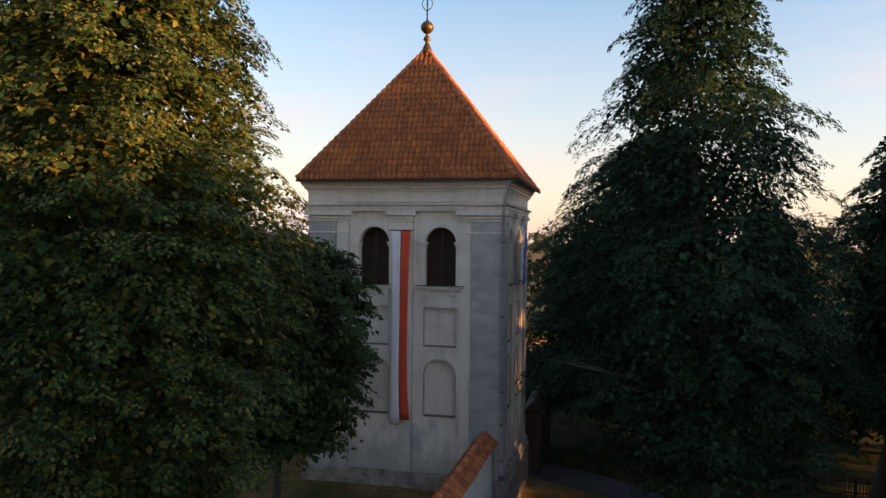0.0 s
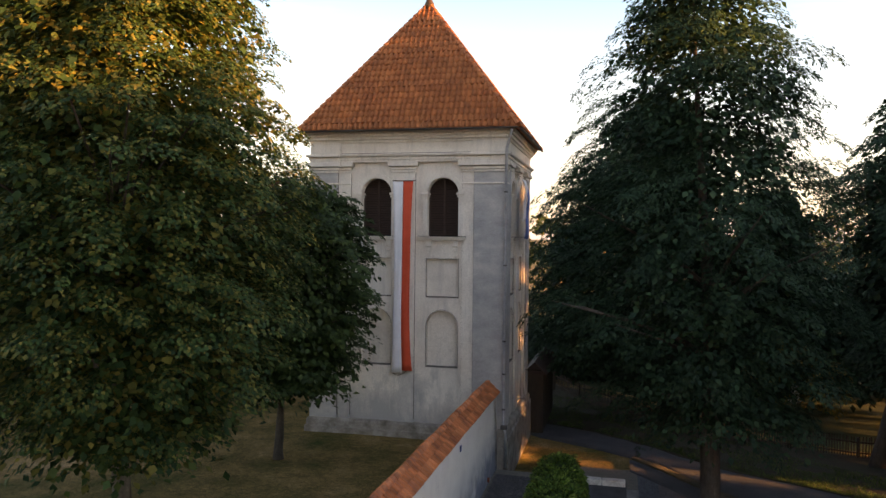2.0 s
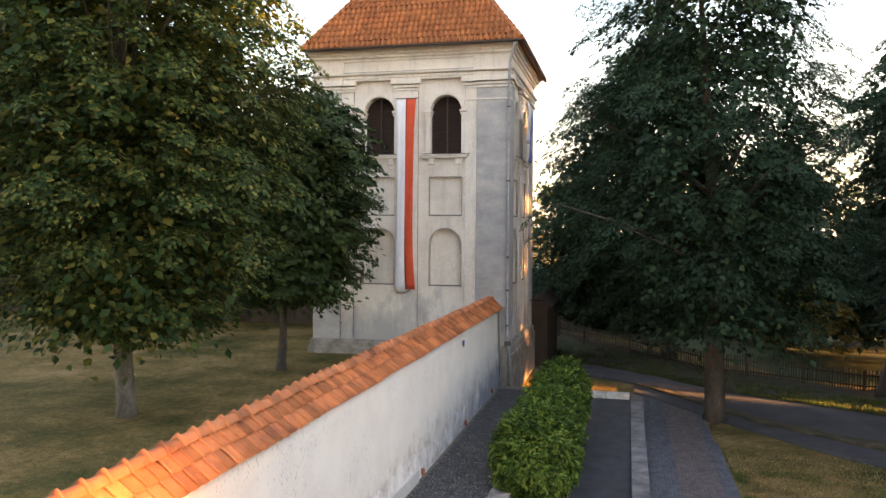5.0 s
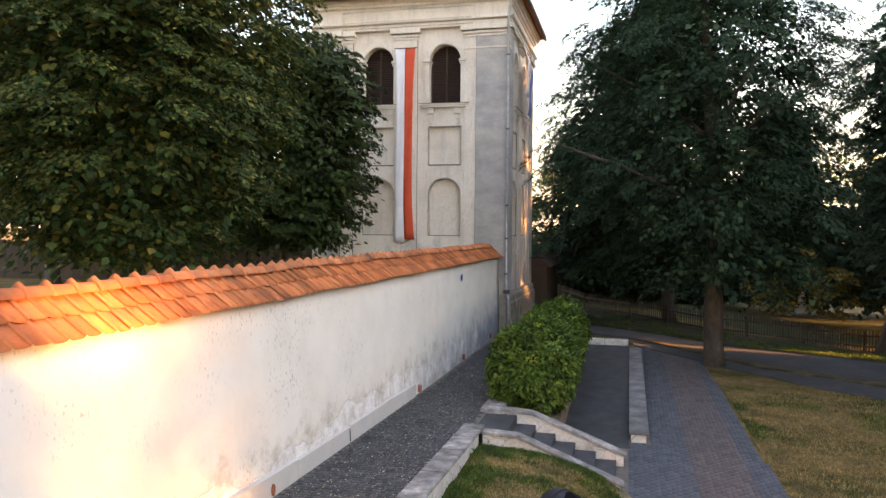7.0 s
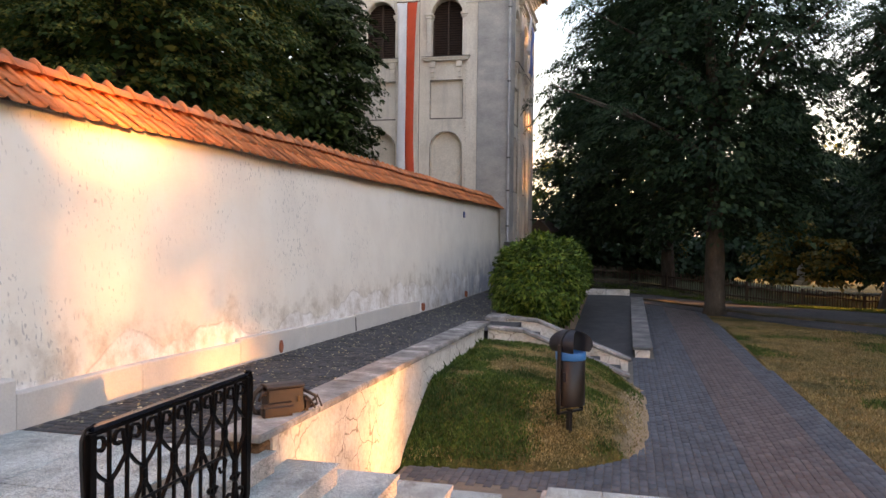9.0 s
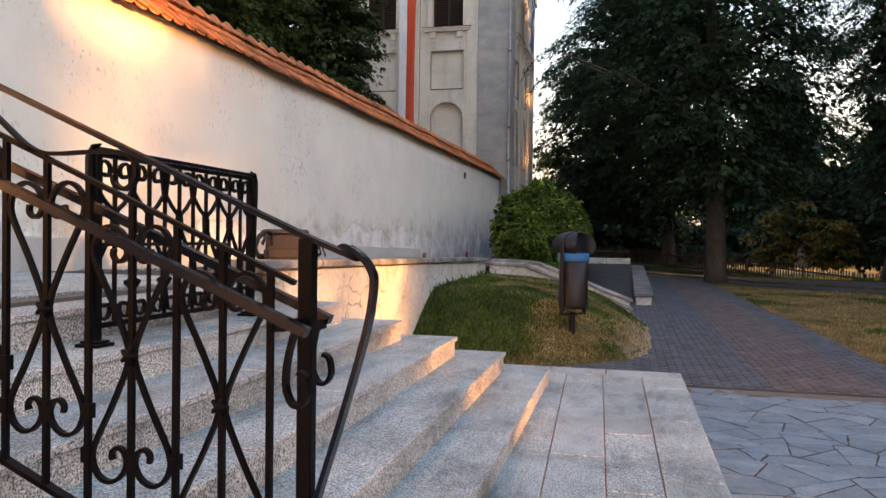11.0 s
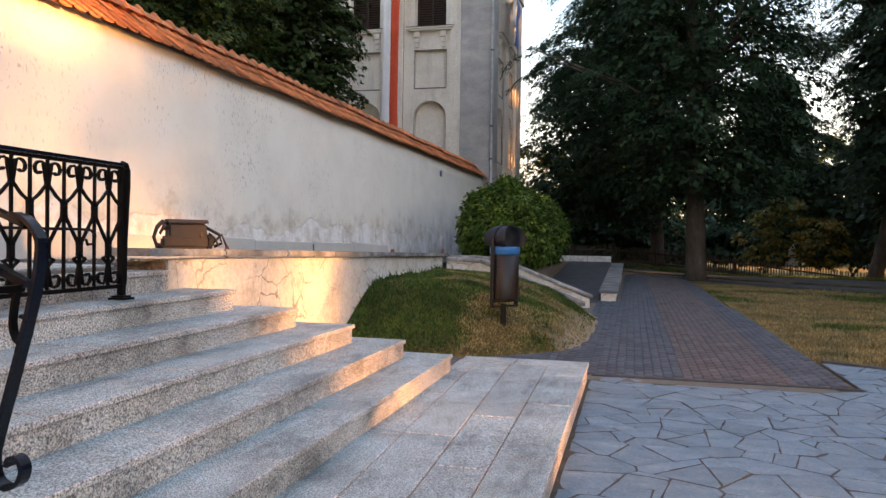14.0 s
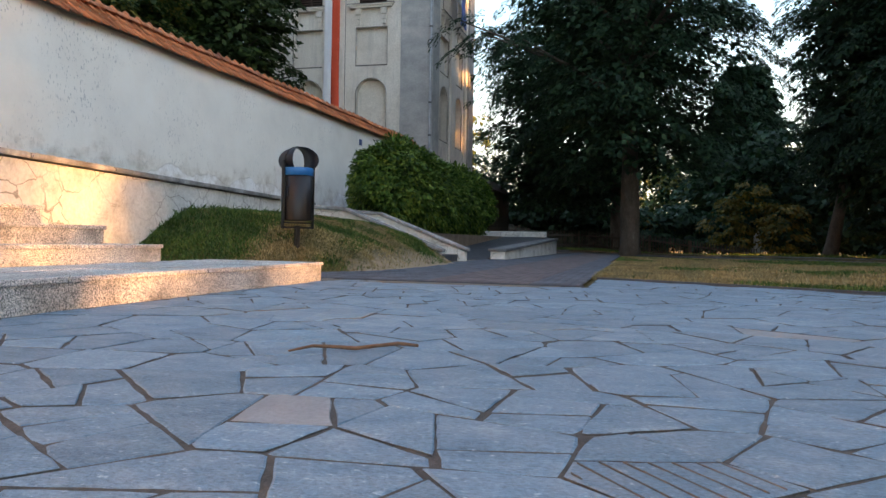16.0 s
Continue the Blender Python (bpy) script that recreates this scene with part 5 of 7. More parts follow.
def spray_leaves(rng, centres, outward, per, size, spread, droop, aspect=0.55):
    """Leaves laid like shingles over small drooping fans, one fan round each centre."""
    n = len(centres) * per
    o = outward + rng.normal(0, 0.28, outward.shape) * (1, 1, 0.3)
    o /= np.linalg.norm(o, axis=1)[:, None]
    big = rng.uniform(0.7, 1.3, len(centres))
    c, o, k = np.repeat(centres, per, 0), np.repeat(o, per, 0), np.repeat(big, per)[:, None] * spread
    side = np.cross(o, (0, 0, 1.0))
    side /= np.linalg.norm(side, axis=1)[:, None] + 1e-6
    u = rng.uniform(-0.75, 1.0, n)[:, None]
    w = rng.uniform(-1, 1, n)[:, None] * (0.72 - 0.42 * np.maximum(u, 0) - 0.25 * np.maximum(-u, 0))
    p = c + o * u * k + side * w * k
    p[:, 2:] += (0.07 * rng.normal(0, 1, (n, 1)) + 0.12 - droop * (0.55 * (u + 0.3) ** 2 + 0.8 * w ** 2)) * k
    up = np.c_[np.zeros((n, 2)), np.ones(n)]
    nor = up + o * (0.25 + droop * u) + side * w * droop * 1.6 + rng.normal(0, 0.20, (n, 3))
    nor /= np.linalg.norm(nor, axis=1)[:, None]
    tip = o * rng.uniform(0.3, 1.0, (n, 1)) + side * (w * 0.9 + rng.normal(0, 0.5, (n, 1))) - up * 0.25
    tip -= nor * (tip * nor).sum(1)[:, None]
    tip /= np.linalg.norm(tip, axis=1)[:, None]
    wide = np.cross(tip, nor)
    s = size * rng.uniform(0.65, 1.25, (n, 1))
    fold = nor * s * 0.10
    v = np.stack([p, p + tip * s * 0.45 + wide * s * aspect * 0.5 + fold, p + tip * s - nor * s * 0.08, p + tip * s * 0.45 - wide * s * aspect * 0.5 + fold], 1)
    return v.reshape(-1, 3), np.arange(n * 4).reshape(-1, 4)


def tree(name, label, at, trunk_r, profile, leaf, seed, clumps=700, per=60, size=0.16, spread=0.8, droop=0.35, lean=(0, 0), squash=(1, 1), trunk_top=0.85, inner=0.25, aspect=0.55, group="trees round the church", shape=0.3, limbs=16, offset=(0, 0), open_=-0.18, fill=700, bark=None, core=1.5):
    """profile: (height above the foot, crown radius) from the lowest leaves to the top."""
    rng = np.random.default_rng(seed)
    thing = hold(name, label, "tree", group, at=at)
    hs, rs = [p[0] for p in profile], [p[1] for p in profile]
    top_h = hs[-1] * trunk_top
    pts = []
    for i in range(11):
        k = i / 10
        pts.append((lean[0] * k + 0.12 * math.sin(k * 5 + seed), lean[1] * k + 0.12 * math.cos(k * 4 + seed), -0.1 + top_h * k))
    taper = [trunk_r * (1.45 if i == 0 else 1.08 if i == 1 else 1.05 - 0.1 * i) for i in range(11)]
    taper = [max(0.03, t) for t in taper]
    pts.insert(1, (pts[0][0], pts[0][1], 0.35))
    taper.insert(1, trunk_r * 1.12)
    smooth(part("trunk", tube(bmesh.new(), pts, 0, 12, taper=taper), bark or BARK, thing))
    # clump centres
    z = rng.uniform(hs[0], hs[-1], clumps * 3)
    r_at = np.interp(z, hs, rs)
    keep = rng.uniform(0, max(rs) ** 1.3, len(z)) < np.maximum(r_at, 0.3) ** 1.3
    z = z[keep][:clumps]
    th = rng.uniform(0, 2 * math.pi, len(z))
    lump = np.array([1 + shape * noise.noise((math.cos(t) * 1.5 + seed, math.sin(t) * 1.5, h * 0.33)) + shape * 0.6 * noise.noise((math.cos(t) * 4 + seed, math.sin(t) * 4, h * 1.1)) for t, h in zip(th, z)])
    gaps = np.array([noise.noise((math.cos(t) * 2.3 * rr * 0.3 + seed * 2, math.sin(t) * 2.3 * rr * 0.3, h * 0.62)) for t, h, rr in zip(th, z, np.interp(z, hs, rs))])
    keep = gaps > open_
    z, th, lump = z[keep], th[keep], lump[keep]
    u = np.where(rng.uniform(0, 1, len(z)) < inner, rng.uniform(0.25, 0.8, len(z)), rng.uniform(0.78, 1.0, len(z)))
    r = np.interp(z, hs, rs) * lump * u
    k = np.clip(z / hs[-1], 0, 1)
    c = np.stack([r * np.cos(th) * squash[0] + lean[0] * k + offset[0] * (1 - k), r * np.sin(th) * squash[1] + lean[1] * k + offset[1] * (1 - k), z], 1)
    out = np.stack([np.cos(th), np.sin(th), np.full(len(z), -0.08)], 1)
    v, f = spray_leaves(rng, c, out, per, size, spread, droop, aspect)
    zi = rng.uniform(hs[0] + 0.4, hs[-1] - 0.6, fill)
    ti, ri = rng.uniform(0, 6.283, fill), np.interp(zi, hs, rs) * 0.78 * np.sqrt(rng.uniform(0.02, 1, fill))
    ki = zi / hs[-1]
    ci = np.stack([ri * np.cos(ti) * squash[0] + lean[0] * ki + offset[0] * (1 - ki), ri * np.sin(ti) * squash[1] + lean[1] * ki + offset[1] * (1 - ki), zi], 1)
    v2, f2 = crown_leaves(rng, ci, np.stack([np.cos(ti), np.sin(ti), ti * 0], 1), 26, size * core, 0.8, droop, 0.7)
    array_part("crown", np.r_[v, v2], np.r_[f, f2 + len(v)], leaf, thing, kind="stuff")
    for i in np.argsort(-r)[: limbs * 3 : 3]:
        h0 = min(top_h * 0.95, max(hs[0] * 0.75, c[i][2] * 0.72))
        kk = h0 / top_h
        p0 = Vector((lean[0] * kk + 0.12 * math.sin(kk * 5 + seed), lean[1] * kk + 0.12 * math.cos(kk * 4 + seed), h0))
        p2 = Vector(c[i])
        p1 = (p0 + p2) / 2 + Vector((0, 0, 0.25))
        bm = tube(bmesh.new(), (p0, (p0 + p1) / 2 + Vector((0.05, 0.05, 0.1)), p1, p2), 0, 6, taper=(trunk_r * 0.34, trunk_r * 0.26, trunk_r * 0.18, 0.02))
        part("limb", bm, BARK, thing)
    return thing


tree("linden_tree", "tall broad linden with dense dark green crown, sunlit golden top", (-8.62, 18.0, YARD), 0.22, [(2.2, 0.9), (3.0, 2.8), (4.5, 4.2), (8, 4.8), (10, 4.9), (12, 4.6), (14, 4.1), (16, 3.5), (18, 2.7), (20.5, 1.0)], LEAF_LINDEN, 21, clumps=900, per=145, size=0.125, spread=0.75, droop=0.6, lean=(-0.2, 0), shape=0.2, open_=-0.4, fill=1700, core=2.1, bark=BARK_PALE, aspect=0.7)
tree("maple_tree", "smaller maple with dark green leaves close to the tower", (-7.6, 25.4, YARD), 0.15, [(2.4, 1.0), (3.2, 2.6), (5, 3.2), (7, 3.1), (8.6, 2.7), (10.6, 1.2)], LEAF_MAPLE, 8, clumps=420, per=135, size=0.13, spread=0.6, droop=0.5, lean=(0.9, 0), aspect=0.85, shape=0.45, core=1.9)
tree("linden_tree", "tall linden with dense dark crown deeper in the churchyard", (-25.5, 34.5, YARD), 0.34, [(3.2, 2.0), (5, 5.0), (9, 6.2), (13, 6.2), (17, 5.2), (20, 3.8), (23, 1.4)], LEAF_LINDEN, 33, clumps=520, per=75, size=0.28, spread=1.25, droop=0.5, fill=900, aspect=0.7)
tree("linden_tree", "dark linden before the churchyard's rear wall", (-18.4, 35.6, YARD), 0.3, [(3.0, 1.8), (5, 4.2), (9, 5.0), (12, 4.0), (15, 1.4)], LEAF_LINDEN, 36, clumps=380, per=70, size=0.24, spread=1.1, droop=0.5, aspect=0.7)
tree("linden_tree", "dark linden at the far side of the churchyard", (-9.5, 41.0, YARD), 0.3, [(2.5, 1.8), (5, 4.2), (8, 4.6), (10, 3.6), (12, 1.2)], LEAF_LINDEN, 35, clumps=340, per=55, size=0.26, spread=1.1, droop=0.5)
tree("ash_tree", "tall dark ash with feathery drooping leaves beside the brick path", (8.05, 29.2, 0), 0.33, [(3.0, 1.8), (4, 3.6), (6, 4.7), (9, 4.8), (12, 4.4), (14, 3.9), (17, 3.5), (20, 2.5), (23.5, 0.8)], LEAF_ASH, 44, clumps=780, per=170, size=0.17, spread=0.9, offset=(0.3, 0), open_=-0.14, droop=0.75, aspect=0.32, lean=(-0.8, 0.2), shape=0.6, inner=0.3, fill=900, core=1.6)
tree("ash_tree", "dark ash behind the fence", (7.15, 43.8, 0), 0.34, [(2.6, 2.0), (4, 4.2), (7, 5.0), (10, 5.2), (13, 4.8), (15, 3.8), (17, 2.2), (18.5, 0.8)], LEAF_ASH, 47, clumps=560, per=105, size=0.27, spread=1.3, droop=0.7, aspect=0.36, offset=(-3.6, 0))
tree("ash_tree", "tall ash overhanging the fence", (16.9, 40.3, -1.0), 0.3, [(4.0, 1.6), (5.2, 3.2), (7.5, 3.9), (10, 4.3), (13, 4.2), (16, 3.7), (18, 3.0), (19.0, 2.2), (19.9, 0.8)], LEAF_ASH, 52, clumps=640, per=140, size=0.22, spread=1.0, fill=1200, core=1.8, droop=0.7, aspect=0.36, offset=(2.5, 0), lean=(3.2, 0))
tree("ash_tree", "slim ash at the edge of the lawn", (20.0, 29.0, -0.1), 0.28, [(1.6, 1.4), (3.5, 3.4), (8, 3.6), (12, 3.0), (15, 2.2), (17, 0.8)], LEAF_ASH, 57, clumps=400, per=95, size=0.21, spread=1.1, droop=0.7, aspect=0.36)
# this ash stands out of view, added to darken the ground by the lane
tree("ash_tree", "broad unseen ash, added to shade the lawn", (20.5, 21.0, 0), 0.3, [(3.0, 2.0), (5, 4.6), (8, 5.0), (11, 4.0), (13.5, 1.2)], LEAF_ASH, 58, clumps=330, per=90, size=0.28, spread=1.3, droop=0.7, aspect=0.4)
tree("ash_tree", "slender ash far behind the fence", (15.6, 60.0, 0), 0.2, [(2.0, 1.6), (4, 2.8), (8, 3.0), (11.5, 2.2), (14.3, 0.7)], LEAF_ASH, 61, shape=0.6, clumps=190, per=60, size=0.34, spread=0.9, droop=0.5, aspect=0.4)
# a row of unseen trees, added to keep the low sun off the ground
for i, (x, y, h) in enumerate(((27, -9, 14), (29, -0.5, 15), (28, 10.3, 16), (26, 14.0, 16), (30, 20.0, 16), (27, 25.5, 18), (33, -16, 15), (34, 13, 16.5), (33, 32, 18.5), (36, 38, 16), (35, 44, 16), (38, 50, 16), (40, 57, 17), (42, 64, 17), (33, 27, 18.5))):
    tree("sun_blocker_tree", "dense unseen tree added to block the low sun", (x, y, 0), 0.25, [(2.8 if (x, y) == (33, 32) else 0.6, 2.0), (h * 0.3, 3.0), (h * 0.6, 3.3), (h * 0.85, 2.7), (h, 0.9)], LEAF_ASH, 70 + i, clumps=260, per=26, size=0.55, spread=1.0, limbs=4, inner=0.4, fill=120 if 33 <= x < 34 and y > 20 else 800 if y == -0.5 else 420)
# looser unseen trees further off in that row's gap, added to dapple the sun
tree("sun_blocker_tree", "tall unseen tree with loose open crown, added to dapple the sun", (47, 2.6, 0), 0.2, [(1.6, 1.5), (3.3, 2.1), (4.3, 3.1), (5.2, 3.8), (7, 4.4), (9, 4.0), (12, 2.6), (14, 0.6)], LEAF_ASH, 91, clumps=600, per=35, size=0.27, spread=1.25, limbs=8, inner=0.75, fill=20, open_=-0.6)
tree("sun_blocker_tree", "tall unseen tree with loose open crown, added to dapple the sun", (41, 7.0, 0), 0.2, [(1.2, 2.0), (3, 2.8), (6, 3.0), (9, 2.6), (12, 0.8)], LEAF_ASH, 92, clumps=380, per=37, size=0.27, spread=0.8, limbs=5, inner=0.6, fill=80)


def woods(name, label, seed, spots, per_spot, leaf, width, leaf_size, per=26):
    """A belt of far trees and shrubs that nobody could count. spots: x, y, height."""
    rng = np.random.default_rng(seed)
    cs, os_ = [], []
    for bx, by, hh in spots:
        for _ in range(per_spot):
            a, z = rng.uniform(0, 6.28), rng.uniform(0.08, 1.0)
            rr = width * math.sqrt(max(0.05, 1 - (z * 1.6 - 0.7) ** 2 * 0.8)) * rng.uniform(0.6, 1.0)
            cs.append((bx + rr * math.cos(a), by + rr * math.sin(a), hh * z))
            os_.append((math.cos(a), math.sin(a), -0.1))
    v, f = crown_leaves(rng, np.array(cs), np.array(os_), per, leaf_size, width * 0.38, 0.3, 0.7)
    tagged(array_part(name, v, f, leaf, kind="stuff"), label, "woods")


rng = np.random.default_rng(9)
woods("far_woods", "far line of green and yellowing trees beyond the fields", 9, [(-70 + i * 2.6 + rng.uniform(-1, 1), rng.uniform(84, 104), rng.uniform(9.5, 15.5)) for i in range(76)], 40, LEAF_FAR, 3.6, 0.68, 20)
# the spots far to the right are unseen, added to shade lane and meadow
woods("thicket", "dark shrubs and small trees beyond the fence, with unseen ones blocking the sun", 10, [(-10 + i * 1.45, 55 - 0.2 * i + rng.uniform(-2, 2), rng.uniform(4.0, 7.5)) for i in range(12)] + [(10 + i * 1.7, 62 - 0.35 * i + rng.uniform(-2, 2), rng.uniform(6.0, 10.5)) for i in range(1, 16)] + [(22 + i * 1.3, 40 - i * 1.2, rng.uniform(3.5, 6.0)) for i in range(6)] + [(15 + i * 1.5, 53 - 0.6 * i + rng.uniform(-2, 2), rng.uniform(6.5, 10.0)) for i in range(12)] + [(20 + 0.32 * y + rng.uniform(0, 3), y, rng.uniform(3.0, 4.2)) for y in range(16, 40, 2) if y not in (30, 32, 34)] + [(33 + rng.uniform(-1, 1), 39 + i * 1.5, rng.uniform(3.8, 5.2)) for i in range(17)] + [(-2 + i * 1.7, 58.5 + rng.uniform(-1, 1), rng.uniform(2.4, 3.4)) for i in range(26)], 75, LEAF_ASH, 2.1, 0.46, 16)

# unseen shrubs, added to keep the sun off the lowest riser and the mound
woods("sun_blocker_shrubs", "low uneven unseen shrubs, added to stop the sun near the ground", 15, [(29.4 + rng.uniform(-0.6, 0.6), -6 + i * 0.55, rng.uniform(1.5, 1.85) + (0.75 if i > 21 else 0)) for i in range(32)], 40, LEAF_ASH, 0.5, 0.18, 14)
# shrubs that look sunlit by their leaf colour alone
woods("sunlit_shrubs", "low shrubs behind the fence, evening sun put into their yellow colour", 12, [(13.4, 50.0, 3.4), (14.8, 49.0, 4.2), (16.3, 47.6, 3.0), (9.6, 58.0, 2.6)], 40, LEAF_SUNLIT, 1.2, 0.28, 26)
woods("far_shrubs", "green shrubs on the meadow beyond the fence", 13, [(8.6, 68.0, 6.4), (10.4, 67.0, 6.8), (12.2, 66.0, 6.0), (14.0, 65.0, 6.6)], 60, LEAF_FAR, 1.7, 0.36, 26)

# clipped hedge in four merging rounded bushes
def bush(at, rx, ry, rz, seed, count):
    rng = np.random.default_rng(seed)
    thing = hold("hedge_bush", "clipped rounded evergreen hedge bush, bright green", "hedge", "row of hedge bushes", at=at)
    bm = bmesh.new()
    bmesh.ops.create_icosphere(bm, subdivisions=4, radius=1.0)
    for q in bm.verts:
        n = q.co.normalized()
        e = Vector([math.copysign(abs(t) ** 0.97, t) for t in n])
        k = 0.91 + 0.14 * noise.noise(n * 2.6 + Vector((seed, 0, 0)))
        q.co = Vector((e.x * rx * k, e.y * ry * k, rz + e.z * rz * k)) * 0.93
    # the core's darker leaf colour paints the shade between the leaves
    core = smooth(part("core", bm, LEAF_MAPLE, thing, "inner foliage as a solid shell, shade put into its dark colour"))
    n = rng.normal(0, 1, (count, 3))
    n /= np.linalg.norm(n, axis=1)[:, None]
    e = np.sign(n) * np.abs(n) ** 0.97
    kk = np.array([0.91 + 0.14 * noise.noise(Vector(t) * 2.6 + Vector((seed, 0, 0))) + 0.05 * noise.noise(Vector(t) * 9) for t in n]) + rng.uniform(-0.09, 0.07, count)
    c = e * kk[:, None] * np.array((rx, ry, rz)) + np.array((0, 0, rz))
    keep = c[:, 2] > 0.02
    v, f = crown_leaves(rng, c[keep], n[keep], 10, 0.125, 0.11, 0.1, 0.42)
    array_part("leaves", v, f, LEAF_HEDGE, thing, kind="stuff")


for i, (y, rx, rz) in enumerate(((17.75, 1.06, 1.09), (20.25, 1.0, 1.04), (22.75, 0.98, 1.07), (25.2, 0.96, 1.03))):
    bush((2.78, y, 0.60), rx * 0.92, 1.45 if i == 0 else 1.55, rz, 5 + i, 2600 if i == 0 else 1500)

# ---- grass mound with worn edge ----
def mound_z(x, y):
    y0 = 8.58 + 0.12 * (x - 2.2) + 0.5 * max(0, x - 3.7) ** 2
    if x > 5.19 or y < y0 or y > 14.1:
        return -0.02
    sy = min(1, (y - y0) / 1.5) ** 0.75
    sx = max(0.0, 1 - ((x - 2.2) / 2.99) ** 2.6)
    return max(0.02, 0.82 * sx * sy + 0.05 * noise.noise((x * 1.7, y * 1.7, 0)) * sy)


nx, ny = 40, 78
mv = [(2.2 + 3.06 * i / nx, 8.4 + 5.72 * j / ny, mound_z(2.2 + 3.06 * i / nx, 8.4 + 5.72 * j / ny)) for j in range(ny + 1) for i in range(nx + 1)]
mf = [(j * (nx + 1) + i, j * (nx + 1) + i + 1, (j + 1) * (nx + 1) + i + 1, (j + 1) * (nx + 1) + i) for j in range(ny) for i in range(nx)]
mound = smooth(array_part("grass_mound", mv, mf, MOUND))
tagged(mound, "low grass mound, half dried, with sandy worn rim", "grass", kind="structure")


def grass(name, label, spots, seed, mats, h=(0.03, 0.09), per=1):
    rng = np.random.default_rng(seed)
    p = np.array(spots)
    n = len(p)
    a = rng.uniform(0, 2 * math.pi, n)
    d = np.stack([np.cos(a), np.sin(a), np.zeros(n)], 1)
    hh = rng.uniform(h[0], h[1], n)[:, None]
    bend = np.stack([np.cos(a + 1.6), np.sin(a + 1.6), np.zeros(n)], 1) * hh * rng.uniform(0.2, 0.9, (n, 1))
    w = 0.008
    v = np.stack([p - d * w, p + d * w, p + bend * 0.4 + d * w * 0.7 + np.array((0, 0, 1)) * hh * 0.6, p + bend + np.array((0, 0, 1)) * hh], 1)
    return tagged(array_part(name, v.reshape(-1, 3), np.arange(4 * n).reshape(-1, 4), mats, kind="stuff"), label, "grass")


rng = np.random.default_rng(14)
green, dry = [], []
for _ in range(72000):
    x, y = rng.uniform(2.22, 5.15), rng.uniform(8.5, 14.05)
    z = mound_z(x, y)
    if z < 0.022:
        continue
    bare = 0.1 + 1.5 * noise.noise((x * 0.8 + 3, y * 0.8, 5)) + 0.28 * (x - 3.4) + 0.6 * noise.noise((x * 2.5, y * 2.5, 9)) - 0.15 * (y - 10.5) * 0.3
    rim = z < 0.1
    if (rim or x > 4.8 + 0.4 * noise.noise((x, y * 1.4, 2))) and rng.uniform() < 0.8:
        continue
    (dry if bare > rng.uniform(-0.25, 0.35) else green).append((x, y, z - 0.005))
grass("mound_grass", "short green grass on the mound", green, 1, BLADE, (0.02, 0.065))
grass("mound_dry_grass", "short dried grass on the mound", dry, 2, BLADE_DRY, (0.015, 0.045))
tall = [(2.24 + abs(rng.normal(0, 0.12)), rng.uniform(8.9, 13.6), 0) for _ in range(420)]
tall = [(x, y, max(0, mound_z(x, y)) - 0.01) for x, y, _ in tall if noise.noise((0, y * 1.3, 1)) > -0.05]
grass("tall_weeds", "taller weeds along the retaining wall", tall, 3, BLADE, (0.05, 0.15))
lawn_g, lawn_d = [], []
for _ in range(110000):
    x, y = 7.9 + rng.uniform(0, 1) ** 1.4 * 9, 8.3 + rng.uniform(0, 1) ** 1.5 * 17
    if y < lawn_front(x) + 0.1:
        continue
    u, w = 0.8 * x + 0.6 * y, 0.8 * y - 0.6 * x
    k = 0.22 + 1.1 * noise.noise((u * 0.37, w * 0.29 + 1.5 * noise.noise((x * 0.3, y * 0.3, 6)), 3.4)) + 0.6 * noise.noise((u * 1.3, w * 1.1, 8.3)) + 0.25 * (1 - (x - 7.9) * 0.2)
    (lawn_d if k > rng.uniform(-0.15, 0.25) else lawn_g).append((x, y, -0.01))
grass("lawn_grass", "short green lawn grass beside the path", lawn_g, 4, BLADE, (0.03, 0.08))
grass("lawn_dry_grass", "short straw-dry lawn grass beside the path", lawn_d, 5, BLADE_DRY, (0.02, 0.06))
tufts = []
for _ in range(24000):
    x = rng.uniform(0.5, 19)
    y = np.interp(x, (0.5, 3.6, 7.4, 9.4, 11.6, 14.2, 20), (40.6, 39.2, 36.3, 34.4, 33.3, 31.5, 27.5)) + rng.uniform(0, 1) ** 1.6 * 7
    if noise.noise((x * 0.7, y * 0.7, 4)) > -0.15:
        tufts.append((x, y, fall(x, y) + 0.05))
grass("bank_grass", "sparse dark grass and ivy under the trees along the lane", tufts, 6, BLADE, (0.05, 0.16))
# fallen leaves and grit on the terrace and paving
lit = np.array([(rng.uniform(0.1, 1.85), rng.uniform(5.2, 22), 0) for _ in range(1500)])
lit[:, 2] = [terrace_z(y) + 0.022 for y in lit[:, 1]]
lo = np.c_[rng.normal(0, 1, (1500, 2)), np.zeros(1500)]
v, f = crown_leaves(rng, lit, lo / np.linalg.norm(lo, axis=1)[:, None], 1, 0.045, 0.01, 0, 0.6)
v[:, 2] = np.repeat(lit[:, 2], 4) + rng.uniform(0, 0.012, len(v))
tagged(array_part("fallen_leaves", v, f, PALE_LEAF, kind="stuff"), "scattered small fallen leaves on the terrace", "leaves")

# ---- picket fence ----
fence = hold("picket_fence", "long dark weathered wooden picket fence behind the lane", "fence")
line = [Vector((*p, 0)) for p in ((30.0, 40.0), (22.0, 42.0), (16.6, 42.1), (13.6, 41.6), (10.8, 40.9), (8.9, 39.9), (5.1, 43.4), (2.4, 46.6), (-6, 55))]
line = [Vector((p.x, p.y, ground_height(p.x, p.y))) for p in line]
